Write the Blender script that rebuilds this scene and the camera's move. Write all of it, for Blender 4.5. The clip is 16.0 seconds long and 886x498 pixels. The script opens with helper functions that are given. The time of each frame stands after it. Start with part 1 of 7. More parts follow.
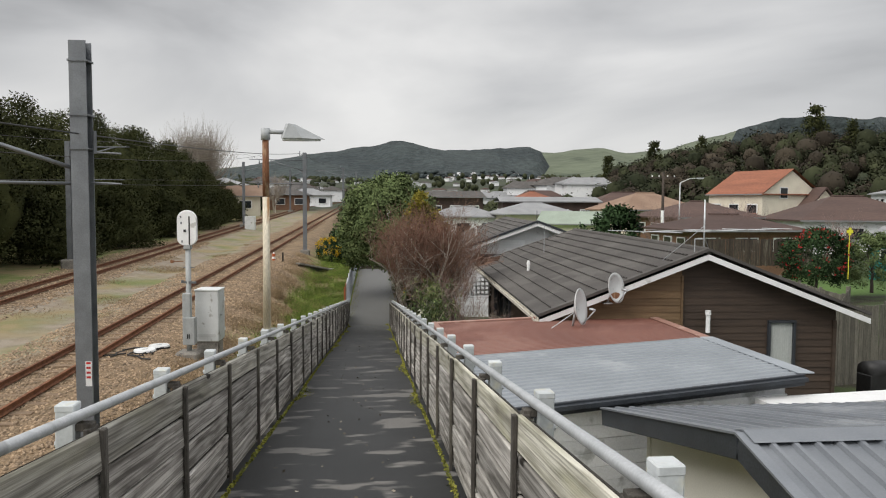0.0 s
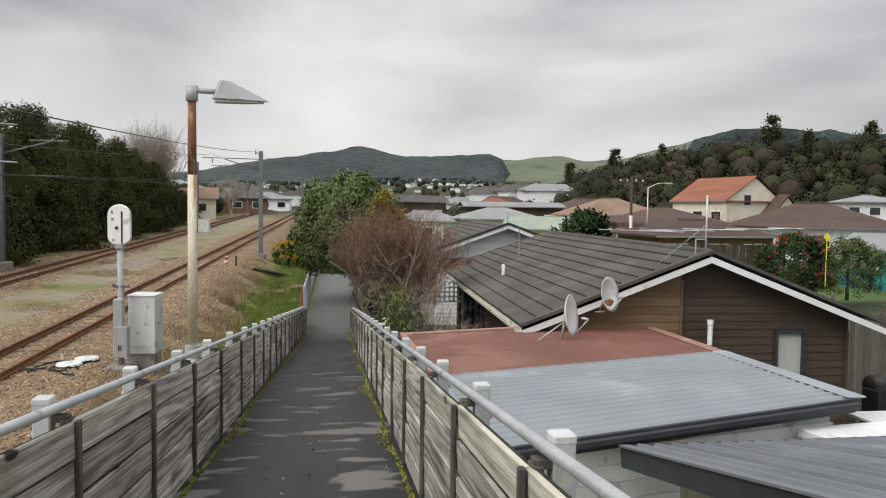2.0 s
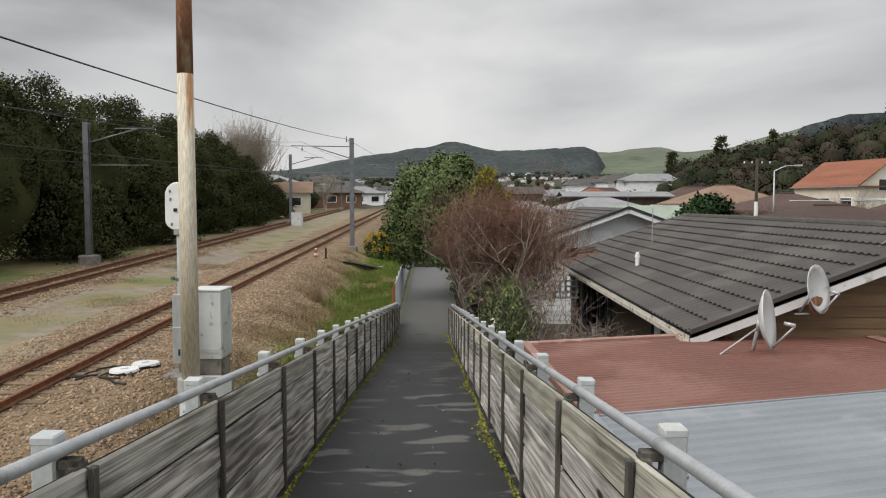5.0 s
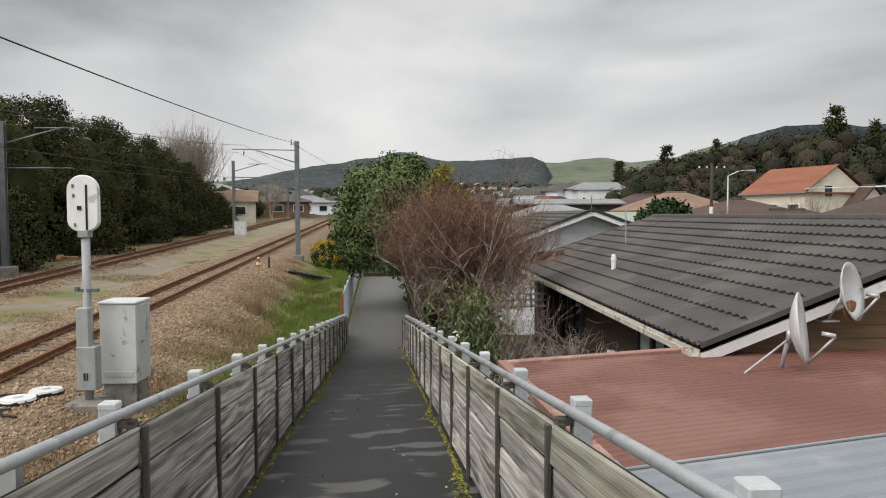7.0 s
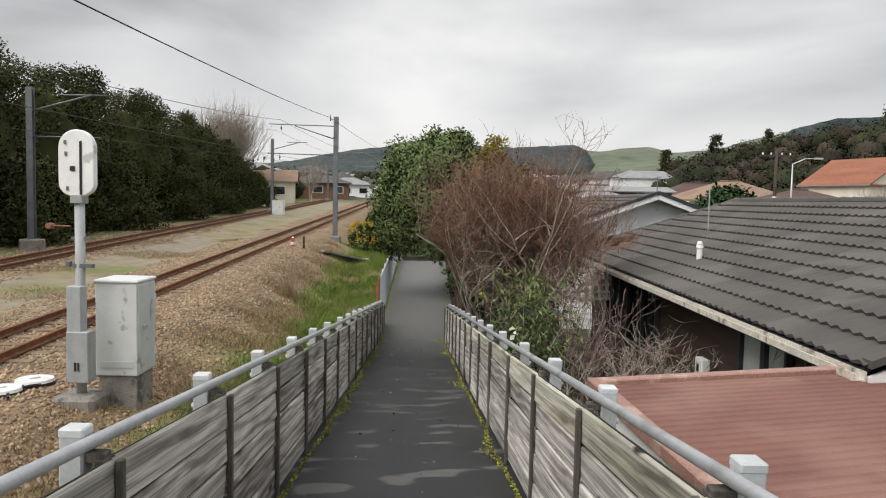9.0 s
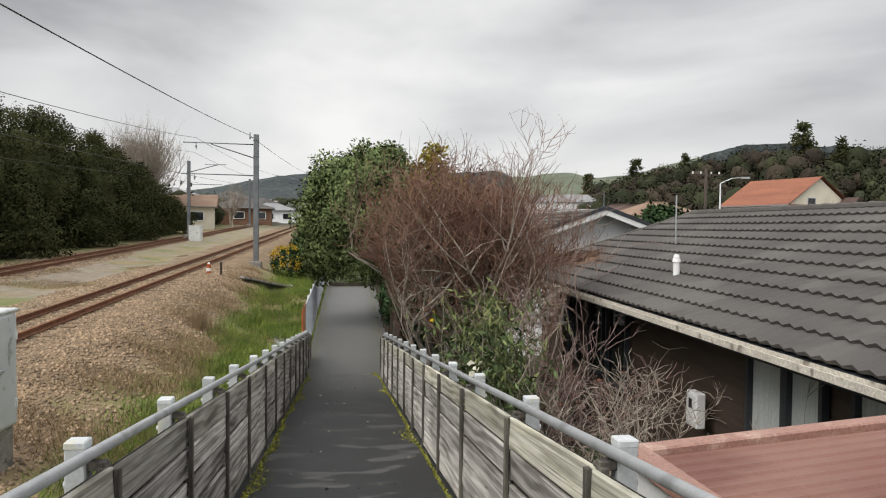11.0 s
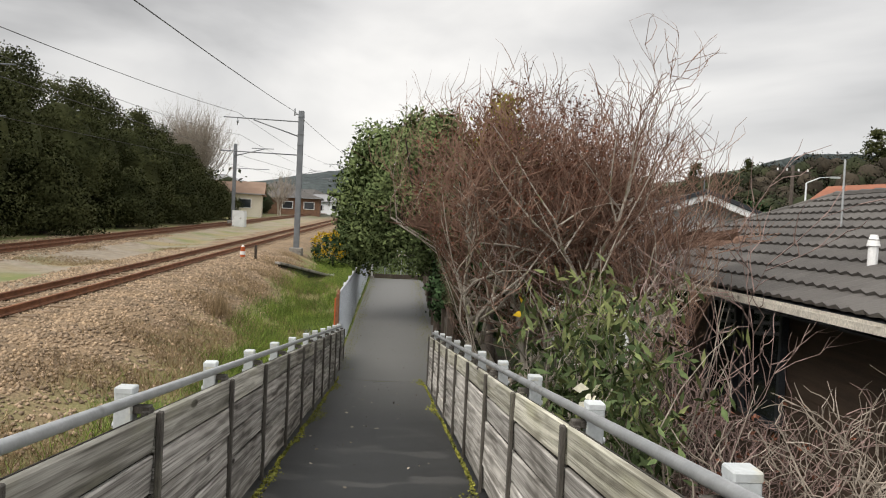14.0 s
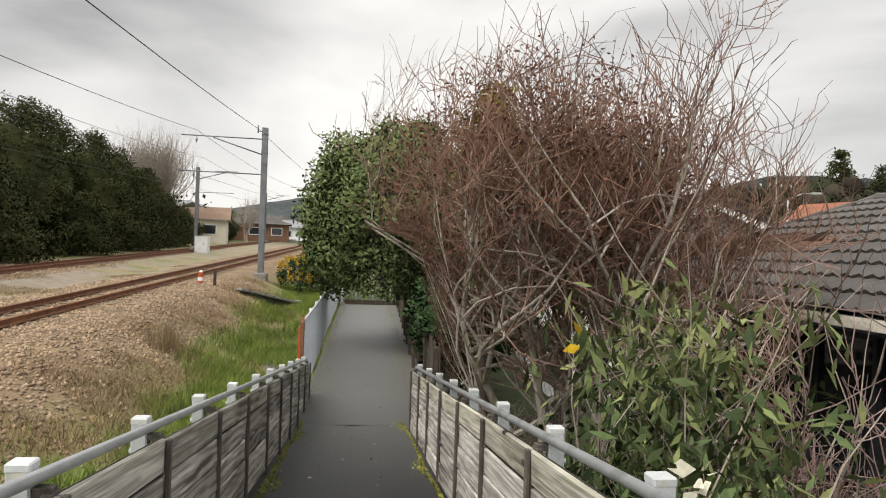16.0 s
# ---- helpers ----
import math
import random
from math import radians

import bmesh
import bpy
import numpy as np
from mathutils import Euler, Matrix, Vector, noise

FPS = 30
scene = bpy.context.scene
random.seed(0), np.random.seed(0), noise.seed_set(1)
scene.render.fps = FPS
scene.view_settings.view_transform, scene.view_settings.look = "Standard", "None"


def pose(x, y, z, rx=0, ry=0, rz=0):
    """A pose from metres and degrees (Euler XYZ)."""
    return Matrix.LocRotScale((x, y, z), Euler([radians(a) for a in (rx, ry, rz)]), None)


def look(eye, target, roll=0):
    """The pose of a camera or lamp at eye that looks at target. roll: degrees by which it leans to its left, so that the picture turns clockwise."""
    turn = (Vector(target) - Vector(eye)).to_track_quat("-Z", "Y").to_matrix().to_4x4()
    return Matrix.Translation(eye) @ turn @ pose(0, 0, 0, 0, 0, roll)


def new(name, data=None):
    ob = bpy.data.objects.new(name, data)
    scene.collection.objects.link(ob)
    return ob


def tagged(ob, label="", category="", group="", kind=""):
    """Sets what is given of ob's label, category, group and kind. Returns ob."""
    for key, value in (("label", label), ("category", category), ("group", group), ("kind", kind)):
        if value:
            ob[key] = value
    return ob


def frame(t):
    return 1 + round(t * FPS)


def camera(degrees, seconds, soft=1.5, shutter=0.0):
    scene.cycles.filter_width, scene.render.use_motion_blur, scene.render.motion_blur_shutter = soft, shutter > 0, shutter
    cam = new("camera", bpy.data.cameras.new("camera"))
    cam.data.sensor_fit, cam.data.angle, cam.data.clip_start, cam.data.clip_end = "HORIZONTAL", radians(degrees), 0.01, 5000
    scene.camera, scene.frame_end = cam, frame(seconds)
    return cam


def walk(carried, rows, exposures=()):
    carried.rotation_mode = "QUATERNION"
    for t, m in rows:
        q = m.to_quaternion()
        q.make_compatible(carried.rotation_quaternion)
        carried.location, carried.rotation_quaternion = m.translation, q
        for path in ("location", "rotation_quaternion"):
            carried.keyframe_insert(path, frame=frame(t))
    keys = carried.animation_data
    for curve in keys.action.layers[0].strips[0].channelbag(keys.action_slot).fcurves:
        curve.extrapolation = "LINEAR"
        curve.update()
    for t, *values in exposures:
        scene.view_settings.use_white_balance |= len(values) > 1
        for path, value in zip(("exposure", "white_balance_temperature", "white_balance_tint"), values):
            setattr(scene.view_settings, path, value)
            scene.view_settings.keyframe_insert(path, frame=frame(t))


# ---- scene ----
cam = camera(61.1, 16.0, soft=1.1)
PATH = [
    (0, (1.421, -1.680, 5.789), (1.603, 0.308, 5.667), 0.3),
    (0.5, (1.370, -1.118, 5.714), (1.651, 0.860, 5.620), 0.5),
    (1, (1.366, -0.660, 5.664), (1.657, 1.317, 5.596), 1.8),
    (1.5, (1.381, -0.070, 5.606), (1.662, 1.908, 5.508), 2.5),
    (2, (1.442, 0.502, 5.527), (1.728, 2.479, 5.423), 0.8),
    (2.5, (1.465, 1.155, 5.472), (1.726, 3.136, 5.384), 2.1),
    (3, (1.439, 1.675, 5.406), (1.637, 3.663, 5.299), 2.8),
    (3.5, (1.456, 2.211, 5.329), (1.525, 4.204, 5.171), 1.0),
    (3.7, (1.417, 2.544, 5.284), (1.460, 4.541, 5.188), 0.7),
    (5.8, (1.345, 4.958, 4.971), (1.413, 6.953, 4.840), -0.8),
    (6, (1.318, 5.123, 4.929), (1.426, 7.118, 4.838), -0.9),
    (6.5, (1.324, 5.667, 4.891), (1.471, 7.660, 4.797), -0.8),
    (7, (1.337, 6.299, 4.833), (1.510, 8.289, 4.741), -0.2),
    (7.5, (1.366, 6.883, 4.755), (1.522, 8.872, 4.607), 0.5),
    (8, (1.353, 7.444, 4.711), (1.496, 9.432, 4.554), 1.0),
    (8.5, (1.303, 7.983, 4.663), (1.442, 9.975, 4.550), -0.0),
    (9, (1.262, 8.596, 4.611), (1.333, 10.591, 4.481), 1.2),
    (9.5, (1.206, 9.125, 4.532), (1.335, 11.120, 4.484), 2.2),
    (10, (1.193, 9.708, 4.462), (1.384, 11.698, 4.439), 1.9),
    (10.2, (1.190, 9.902, 4.455), (1.413, 11.890, 4.416), 2.0),
    (12.3, (1.113, 12.214, 4.117), (1.403, 14.191, 4.039), -0.5),
    (12.5, (1.118, 12.459, 4.090), (1.421, 14.434, 4.005), 0.5),
    (13, (1.139, 13.004, 4.054), (1.411, 14.983, 3.965), 1.7),
    (13.5, (1.276, 13.651, 3.912), (1.481, 15.638, 3.817), 1.6),
    (14, (1.271, 14.235, 3.865), (1.410, 16.229, 3.802), 2.7),
    (14.5, (1.264, 14.779, 3.851), (1.463, 16.768, 3.810), 1.8),
    (15, (1.247, 15.335, 3.803), (1.485, 17.321, 3.807), 0.4),
    (15.5, (1.235, 15.880, 3.694), (1.482, 17.865, 3.716), 1.2),
    (16, (1.232, 16.353, 3.664), (1.447, 18.341, 3.672), 1.9),
]
walk(cam, [(t, look(eye, target, roll)) for t, eye, target, roll in PATH],
     [(0, -0.2, 6550, 10), (1, -0.2, 6550, 10), (2.2, -0.14, 6550, 10), (3.5, -0.18, 6550, 10), (6.4, -0.33, 6550, 10), (7.6, -0.05, 6550, 10), (9.5, -0.02, 6550, 10), (13, 0.05, 6650, 10), (16, 0.2, 6800, 10)])

# ---------- light: an overcast sky ----------
SUN_EL, SUN_AZ = radians(42), radians(-125)
world = bpy.data.worlds.new("world")
scene.world = world
world.use_nodes = True
wn, wl = world.node_tree.nodes, world.node_tree.links
wn.clear()
w_out, w_bg = wn.new("ShaderNodeOutputWorld"), wn.new("ShaderNodeBackground")
w_sky = wn.new("ShaderNodeTexSky")
w_sky.sky_type, w_sky.sun_disc = "NISHITA", False
w_sky.sun_elevation, w_sky.sun_rotation = SUN_EL, SUN_AZ
w_tc, w_map = wn.new("ShaderNodeTexCoord"), wn.new("ShaderNodeMapping")
w_map.inputs["Scale"].default_value = (1.0, 0.8, 3.0)
w_map.inputs["Location"].default_value = (1.7, 0.9, 0.3)
w_n1, w_n2 = wn.new("ShaderNodeTexNoise"), wn.new("ShaderNodeTexNoise")
for node, sc, det, ro in ((w_n1, 1.9, 6.0, 0.46), (w_n2, 1.0, 3.0, 0.5)):
    node.inputs["Scale"].default_value, node.inputs["Detail"].default_value, node.inputs["Roughness"].default_value = sc, det, ro
    node.inputs["Distortion"].default_value = 0.45
w_mixn = wn.new("ShaderNodeMath")
w_mixn.operation = "MULTIPLY_ADD"
w_mixn.inputs[1].default_value = 0.6
w_half = wn.new("ShaderNodeMath")
w_half.operation = "MULTIPLY"
w_half.inputs[1].default_value = 0.4
w_ramp = wn.new("ShaderNodeValToRGB")
w_ramp.color_ramp.elements[0].position, w_ramp.color_ramp.elements[0].color = 0.38, (3.9, 3.95, 4.05, 1)
w_ramp.color_ramp.elements[1].position, w_ramp.color_ramp.elements[1].color = 0.61, (9.2, 9.17, 9.1, 1)
mid = w_ramp.color_ramp.elements.new(0.48)
mid.color = (6.4, 6.45, 6.55, 1)
w_mix = wn.new("ShaderNodeMix")
w_mix.data_type = "RGBA"
w_mix.inputs["Factor"].default_value = 0.94
wl.new(w_tc.outputs["Generated"], w_map.inputs["Vector"])
wl.new(w_map.outputs["Vector"], w_n1.inputs["Vector"])
wl.new(w_map.outputs["Vector"], w_n2.inputs["Vector"])
wl.new(w_n2.outputs["Fac"], w_half.inputs[0])
wl.new(w_n1.outputs["Fac"], w_mixn.inputs[0])
wl.new(w_half.outputs[0], w_mixn.inputs[2])
wl.new(w_mixn.outputs[0], w_ramp.inputs["Fac"])
wl.new(w_sky.outputs["Color"], w_mix.inputs["A"])
w_sep, w_zen, w_gain = wn.new("ShaderNodeSeparateXYZ"), wn.new("ShaderNodeMapRange"), wn.new("ShaderNodeVectorMath")
w_zen.inputs["From Min"].default_value, w_zen.inputs["From Max"].default_value = 0.30, 0.95
w_zen.inputs["To Min"].default_value, w_zen.inputs["To Max"].default_value = 1.0, 1.9
w_gain.operation = "SCALE"
wl.new(w_tc.outputs["Generated"], w_sep.inputs["Vector"])
wl.new(w_sep.outputs["Z"], w_zen.inputs["Value"])
wl.new(w_ramp.outputs["Color"], w_gain.inputs[0])
wl.new(w_zen.outputs["Result"], w_gain.inputs["Scale"])
wl.new(w_gain.outputs["Vector"], w_mix.inputs["B"])
wl.new(w_mix.outputs["Result"], w_bg.inputs["Color"])
w_bg.inputs["Strength"].default_value = 0.105
wl.new(w_bg.outputs[0], w_out.inputs["Surface"])

sun_data = bpy.data.lights.new("sun", "SUN")
sun_data.energy, sun_data.angle, sun_data.color = 2.8, radians(40), (1.0, 0.96, 0.91)
sun = new("sun", sun_data)
sun.matrix_world = look((60 * math.sin(SUN_AZ), 60 * math.cos(SUN_AZ), 70), (0, 0, 0))


# ---------- materials ----------
def mat(name, c1, c2, scale=3.0, rough=0.75, bump=0.15, fine=60.0, metal=0.0, stretch=(1, 1, 1), vary=0.12,
        c3=None, s3=1.2, at3=0.58, spec=0.4, grain=0.25, bump_dist=0.01, own=False):
    """Two-scale procedural surface: c1/c2 blotches, fine grain, optional stains c3."""
    m = bpy.data.materials.new(name)
    m.use_nodes = True
    n, l = m.node_tree.nodes, m.node_tree.links
    b = n["Principled BSDF"]
    geo, mp = n.new("ShaderNodeNewGeometry"), n.new("ShaderNodeMapping")
    mp.inputs["Scale"].default_value = stretch
    if own:                                   # grain that follows each piece, shifted from piece to piece
        tc, oi0, add = n.new("ShaderNodeTexCoord"), n.new("ShaderNodeObjectInfo"), n.new("ShaderNodeVectorMath")
        mul = n.new("ShaderNodeMath")
        mul.operation, mul.inputs[1].default_value = "MULTIPLY", 57.0
        l.new(oi0.outputs["Random"], mul.inputs[0])
        l.new(tc.outputs["Object"], add.inputs[0])
        l.new(mul.outputs[0], add.inputs[1])
        l.new(add.outputs[0], mp.inputs["Vector"])
    else:
        l.new(geo.outputs["Position"], mp.inputs["Vector"])

    def tex(sc, det):
        t = n.new("ShaderNodeTexNoise")
        t.inputs["Scale"].default_value, t.inputs["Detail"].default_value = sc, det
        l.new(mp.outputs["Vector"], t.inputs["Vector"])
        return t

    def ramp(src, lo, hi):
        r = n.new("ShaderNodeMapRange")
        r.inputs["From Min"].default_value, r.inputs["From Max"].default_value = lo, hi
        l.new(src, r.inputs["Value"])
        return r.outputs["Result"]

    def mix(fac, a, bb, mode="MIX"):
        x = n.new("ShaderNodeMix")
        x.data_type, x.blend_type = "RGBA", mode
        for key, v in (("Factor", fac), ("A", a), ("B", bb)):
            if isinstance(v, bpy.types.NodeSocket):
                l.new(v, x.inputs[key])
            else:
                x.inputs[key].default_value = v if key == "Factor" else (*v, 1)
        return x.outputs["Result"]

    t1, t2 = tex(scale, 5.0), tex(fine, 3.0)
    col = mix(ramp(t1.outputs["Fac"], 0.35, 0.65), c1, c2)
    if c3:
        t3 = tex(s3, 6.0)
        col = mix(ramp(t3.outputs["Fac"], at3, at3 + 0.08), col, c3)
    if grain:
        g = n.new("ShaderNodeMapRange")
        g.inputs["From Min"].default_value, g.inputs["From Max"].default_value = 0.3, 0.7
        g.inputs["To Min"].default_value, g.inputs["To Max"].default_value = 1 - grain, 1 + grain
        l.new(t2.outputs["Fac"], g.inputs["Value"])
        h = n.new("ShaderNodeVectorMath")
        h.operation = "SCALE"
        l.new(col, h.inputs[0])
        l.new(g.outputs["Result"], h.inputs["Scale"])
        col = h.outputs["Vector"]
    if vary:
        oi = n.new("ShaderNodeObjectInfo")
        g = n.new("ShaderNodeMapRange")
        g.inputs["To Min"].default_value, g.inputs["To Max"].default_value = 1 - vary, 1 + vary
        l.new(oi.outputs["Random"], g.inputs["Value"])
        h = n.new("ShaderNodeVectorMath")
        h.operation = "SCALE"
        l.new(col, h.inputs[0])
        l.new(g.outputs["Result"], h.inputs["Scale"])
        col = h.outputs["Vector"]
    l.new(col, b.inputs["Base Color"])
    b.inputs["Roughness"].default_value, b.inputs["Metallic"].default_value = rough, metal
    b.inputs["Specular IOR Level"].default_value = spec
    if bump:
        bp = n.new("ShaderNodeBump")
        bp.inputs["Strength"].default_value, bp.inputs["Distance"].default_value = bump, bump_dist
        l.new(t2.outputs["Fac"], bp.inputs["Height"])
        l.new(bp.outputs["Normal"], b.inputs["Normal"])
    return m


def island(m, lo=0.7, hi=1.3):
    """Vary a leafy or stony material from piece to piece."""
    n, l = m.node_tree.nodes, m.node_tree.links
    b = n["Principled BSDF"]
    src = b.inputs["Base Color"].links[0].from_socket
    geo, g, h = n.new("ShaderNodeNewGeometry"), n.new("ShaderNodeMapRange"), n.new("ShaderNodeVectorMath")
    g.inputs["To Min"].default_value, g.inputs["To Max"].default_value = lo, hi
    h.operation = "SCALE"
    l.new(geo.outputs["Random Per Island"], g.inputs["Value"])
    l.new(src, h.inputs[0])
    l.new(g.outputs["Result"], h.inputs["Scale"])
    l.new(h.outputs["Vector"], b.inputs["Base Color"])
    return m


def timber(name, pale, mid, dark, moss=None):
    """Weathered sawn board: wavy growth figure along y, knots, damp stains, all shifted from board to board."""
    m = bpy.data.materials.new(name)
    m.use_nodes = True
    n, l = m.node_tree.nodes, m.node_tree.links
    b = n["Principled BSDF"]
    tc, oi, add, mul = n.new("ShaderNodeTexCoord"), n.new("ShaderNodeObjectInfo"), n.new("ShaderNodeVectorMath"), n.new("ShaderNodeMath")
    mul.operation, mul.inputs[1].default_value = "MULTIPLY", 91.0
    l.new(oi.outputs["Random"], mul.inputs[0])
    l.new(tc.outputs["Object"], add.inputs[0])
    l.new(mul.outputs[0], add.inputs[1])

    def stretched(sx, sy, sz):
        mp = n.new("ShaderNodeMapping")
        mp.inputs["Scale"].default_value = (sx, sy, sz)
        l.new(add.outputs[0], mp.inputs["Vector"])
        return mp.outputs["Vector"]

    def noise_at(vec, sc, det, dist=0.0):
        t = n.new("ShaderNodeTexNoise")
        t.inputs["Scale"].default_value, t.inputs["Detail"].default_value, t.inputs["Distortion"].default_value = sc, det, dist
        l.new(vec, t.inputs["Vector"])
        return t.outputs["Fac"]

    def ramp(src, lo, hi, a=0.0, c=1.0):
        g = n.new("ShaderNodeMapRange")
        for key, v in (("From Min", lo), ("From Max", hi), ("To Min", a), ("To Max", c)):
            g.inputs[key].default_value = v
        l.new(src, g.inputs["Value"])
        return g.outputs["Result"]

    def mix(fac, a, c):
        x = n.new("ShaderNodeMix")
        x.data_type = "RGBA"
        for key, v in (("Factor", fac), ("A", a), ("B", c)):
            if isinstance(v, bpy.types.NodeSocket):
                l.new(v, x.inputs[key])
            else:
                x.inputs[key].default_value = v if key == "Factor" else (*v, 1)
        return x.outputs["Result"]

    wave = n.new("ShaderNodeTexWave")
    wave.bands_direction = "Z"
    wave.inputs["Scale"].default_value, wave.inputs["Distortion"].default_value = 4.6, 7.5
    wave.inputs["Detail"].default_value, wave.inputs["Detail Scale"].default_value, wave.inputs["Detail Roughness"].default_value = 2.5, 1.1, 0.55
    l.new(stretched(1.0, 0.30, 1.0), wave.inputs["Vector"])
    fibre = noise_at(stretched(5, 0.5, 26), 4.0, 4.0)
    blotch = noise_at(stretched(1, 0.55, 1.6), 2.6, 5.0, 0.6)
    knots = n.new("ShaderNodeTexVoronoi")
    knots.inputs["Scale"].default_value = 1.7
    l.new(stretched(1.0, 0.9, 2.2), knots.inputs["Vector"])
    col = mix(ramp(wave.outputs["Fac"], 0.2, 1.0, 0.0, 0.75), pale, mid)
    col = mix(ramp(blotch, 0.42, 0.66), col, mix(ramp(wave.outputs["Fac"], 0.15, 0.8), mid, dark))
    col = mix(ramp(fibre, 0.46, 0.66, 0.0, 0.72), col, dark)
    col = mix(ramp(knots.outputs["Distance"], 0.085, 0.055), col, (0.03, 0.026, 0.022))
    if moss:
        col = mix(ramp(noise_at(stretched(1, 0.8, 3.0), 3.1, 5.0), 0.52, 0.70, 0.0, 0.5), col, moss)
    tone, sc = ramp(oi.outputs["Random"], 0, 1, 0.66, 1.26), n.new("ShaderNodeVectorMath")
    sc.operation = "SCALE"
    l.new(col, sc.inputs[0])
    l.new(tone, sc.inputs["Scale"])
    l.new(sc.outputs["Vector"], b.inputs["Base Color"])
    b.inputs["Roughness"].default_value, b.inputs["Specular IOR Level"].default_value = 0.85, 0.25
    bp = n.new("ShaderNodeBump")
    bp.inputs["Strength"].default_value, bp.inputs["Distance"].default_value = 0.6, 0.006
    l.new(fibre, bp.inputs["Height"])
    l.new(bp.outputs["Normal"], b.inputs["Normal"])
    return m


M_BOARD = timber("weathered_timber", (0.56, 0.54, 0.505), (0.29, 0.272, 0.248), (0.07, 0.062, 0.054))
# the right fence's brighter side light is put into these paler, bleached colours
M_BLEACHEDLIT = timber("bleached_lit_side_timber", (0.60, 0.58, 0.54), (0.38, 0.36, 0.33), (0.13, 0.12, 0.105))
M_BLEACHEDLITTOP = timber("bleached_lit_mossy_timber", (0.58, 0.565, 0.49), (0.40, 0.39, 0.31), (0.15, 0.14, 0.11), (0.42, 0.41, 0.28))
M_BOARDTOP = timber("mossy_timber", (0.52, 0.505, 0.455), (0.29, 0.275, 0.24), (0.10, 0.094, 0.078), (0.34, 0.33, 0.25))
# board joints: their shade is put into this dark colour
M_JOINT = mat("joint_shade_timber", (0.05, 0.045, 0.038), (0.03, 0.027, 0.023), 4, 0.9, 0.3, 30)
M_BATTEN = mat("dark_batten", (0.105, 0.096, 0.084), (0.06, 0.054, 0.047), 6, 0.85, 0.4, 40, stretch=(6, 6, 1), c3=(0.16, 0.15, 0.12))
M_GALV = mat("galvanised_steel", (0.54, 0.56, 0.575), (0.45, 0.47, 0.485), 9, 0.42, 0.05, 90, 0.4, c3=(0.34, 0.35, 0.355), s3=5, at3=0.6, grain=0.08)
M_POST = mat("grey_post_paint", (0.52, 0.55, 0.56), (0.44, 0.47, 0.48), 7, 0.6, 0.1, 60, c3=(0.60, 0.60, 0.52), s3=6, grain=0.08)
M_POSTCAP = mat("lichened_cap_paint", (0.54, 0.57, 0.58), (0.48, 0.51, 0.52), 14, 0.6, 0.1, 60, c3=(0.52, 0.52, 0.46), s3=11, at3=0.56, grain=0.06)
M_MAST = mat("mast_steel", (0.20, 0.215, 0.23), (0.15, 0.16, 0.175), 2.5, 0.5, 0.06, 50, 0.4, grain=0.1)
M_RAIL = mat("rusty_rail", (0.20, 0.085, 0.04), (0.12, 0.05, 0.025), 6, 0.8, 0.3, 60)
M_SLEEPER = mat("sleeper", (0.24, 0.17, 0.11), (0.17, 0.12, 0.08), 5, 0.9, 0.4, 40)
M_WHITE = mat("white_paint", (0.82, 0.83, 0.83), (0.74, 0.75, 0.75), 2.5, 0.5, 0.05, 60, c3=(0.52, 0.52, 0.50), s3=4, at3=0.63, grain=0.05)
M_WHITEBOARD = mat("white_weatherboard", (0.86, 0.87, 0.88), (0.80, 0.81, 0.82), 1.5, 0.6, 0.08, 40, c3=(0.46, 0.47, 0.46), s3=2.2, at3=0.62, grain=0.06)
M_CREAM = mat("cream_plaster", (0.74, 0.69, 0.57), (0.66, 0.61, 0.50), 0.8, 0.8, 0.1, 50, grain=0.06)
M_PALEPLASTER = mat("off_white_plaster", (0.80, 0.79, 0.72), (0.72, 0.71, 0.64), 0.8, 0.8, 0.1, 50, grain=0.05)
M_CABINET = mat("cabinet_paint", (0.68, 0.70, 0.70), (0.60, 0.62, 0.62), 3, 0.5, 0.05, 60, c3=(0.36, 0.36, 0.33), s3=5, at3=0.62, grain=0.05)
M_CONC = mat("concrete", (0.30, 0.28, 0.25), (0.20, 0.19, 0.17), 5, 0.9, 0.4, 50, c3=(0.11, 0.10, 0.09), s3=4)
M_BLACK = mat("black_plastic", (0.02, 0.02, 0.02), (0.012, 0.012, 0.012), 8, 0.5, 0.1, 50)
M_WIRE = mat("wire", (0.035, 0.035, 0.035), (0.02, 0.02, 0.02), 20, 0.5, 0, 60)
M_RUST = mat("rusty_pole", (0.24, 0.11, 0.055), (0.17, 0.075, 0.04), 7, 0.8, 0.3, 70, stretch=(1, 1, 0.35), c3=(0.38, 0.28, 0.18), s3=6)
M_POLEPALE = mat("pale_pole_paint", (0.62, 0.57, 0.46), (0.50, 0.44, 0.33), 5, 0.65, 0.2, 60, stretch=(2.5, 2.5, 0.3), c3=(0.36, 0.20, 0.09), s3=3.2, at3=0.60)
M_POLEGREY = mat("grey_pole_paint", (0.42, 0.44, 0.44), (0.34, 0.36, 0.36), 8, 0.6, 0.1, 60, stretch=(1, 1, 0.4), grain=0.08)
M_LAMP = mat("lamp_shell", (0.40, 0.42, 0.43), (0.35, 0.37, 0.38), 6, 0.5, 0.02, 60, grain=0.05)
M_TILE = mat("tile_roof_grit", (0.094, 0.087, 0.081), (0.072, 0.067, 0.063), 1.2, 0.85, 0.35, 160, vary=0.04, c3=(0.108, 0.101, 0.094), s3=0.8, at3=0.55, grain=0.22)
M_BROWNBOARD = mat("brown_weatherboard", (0.072, 0.050, 0.036), (0.050, 0.036, 0.027), 2, 0.7, 0.2, 30, stretch=(0.6, 0.6, 8), grain=0.15)
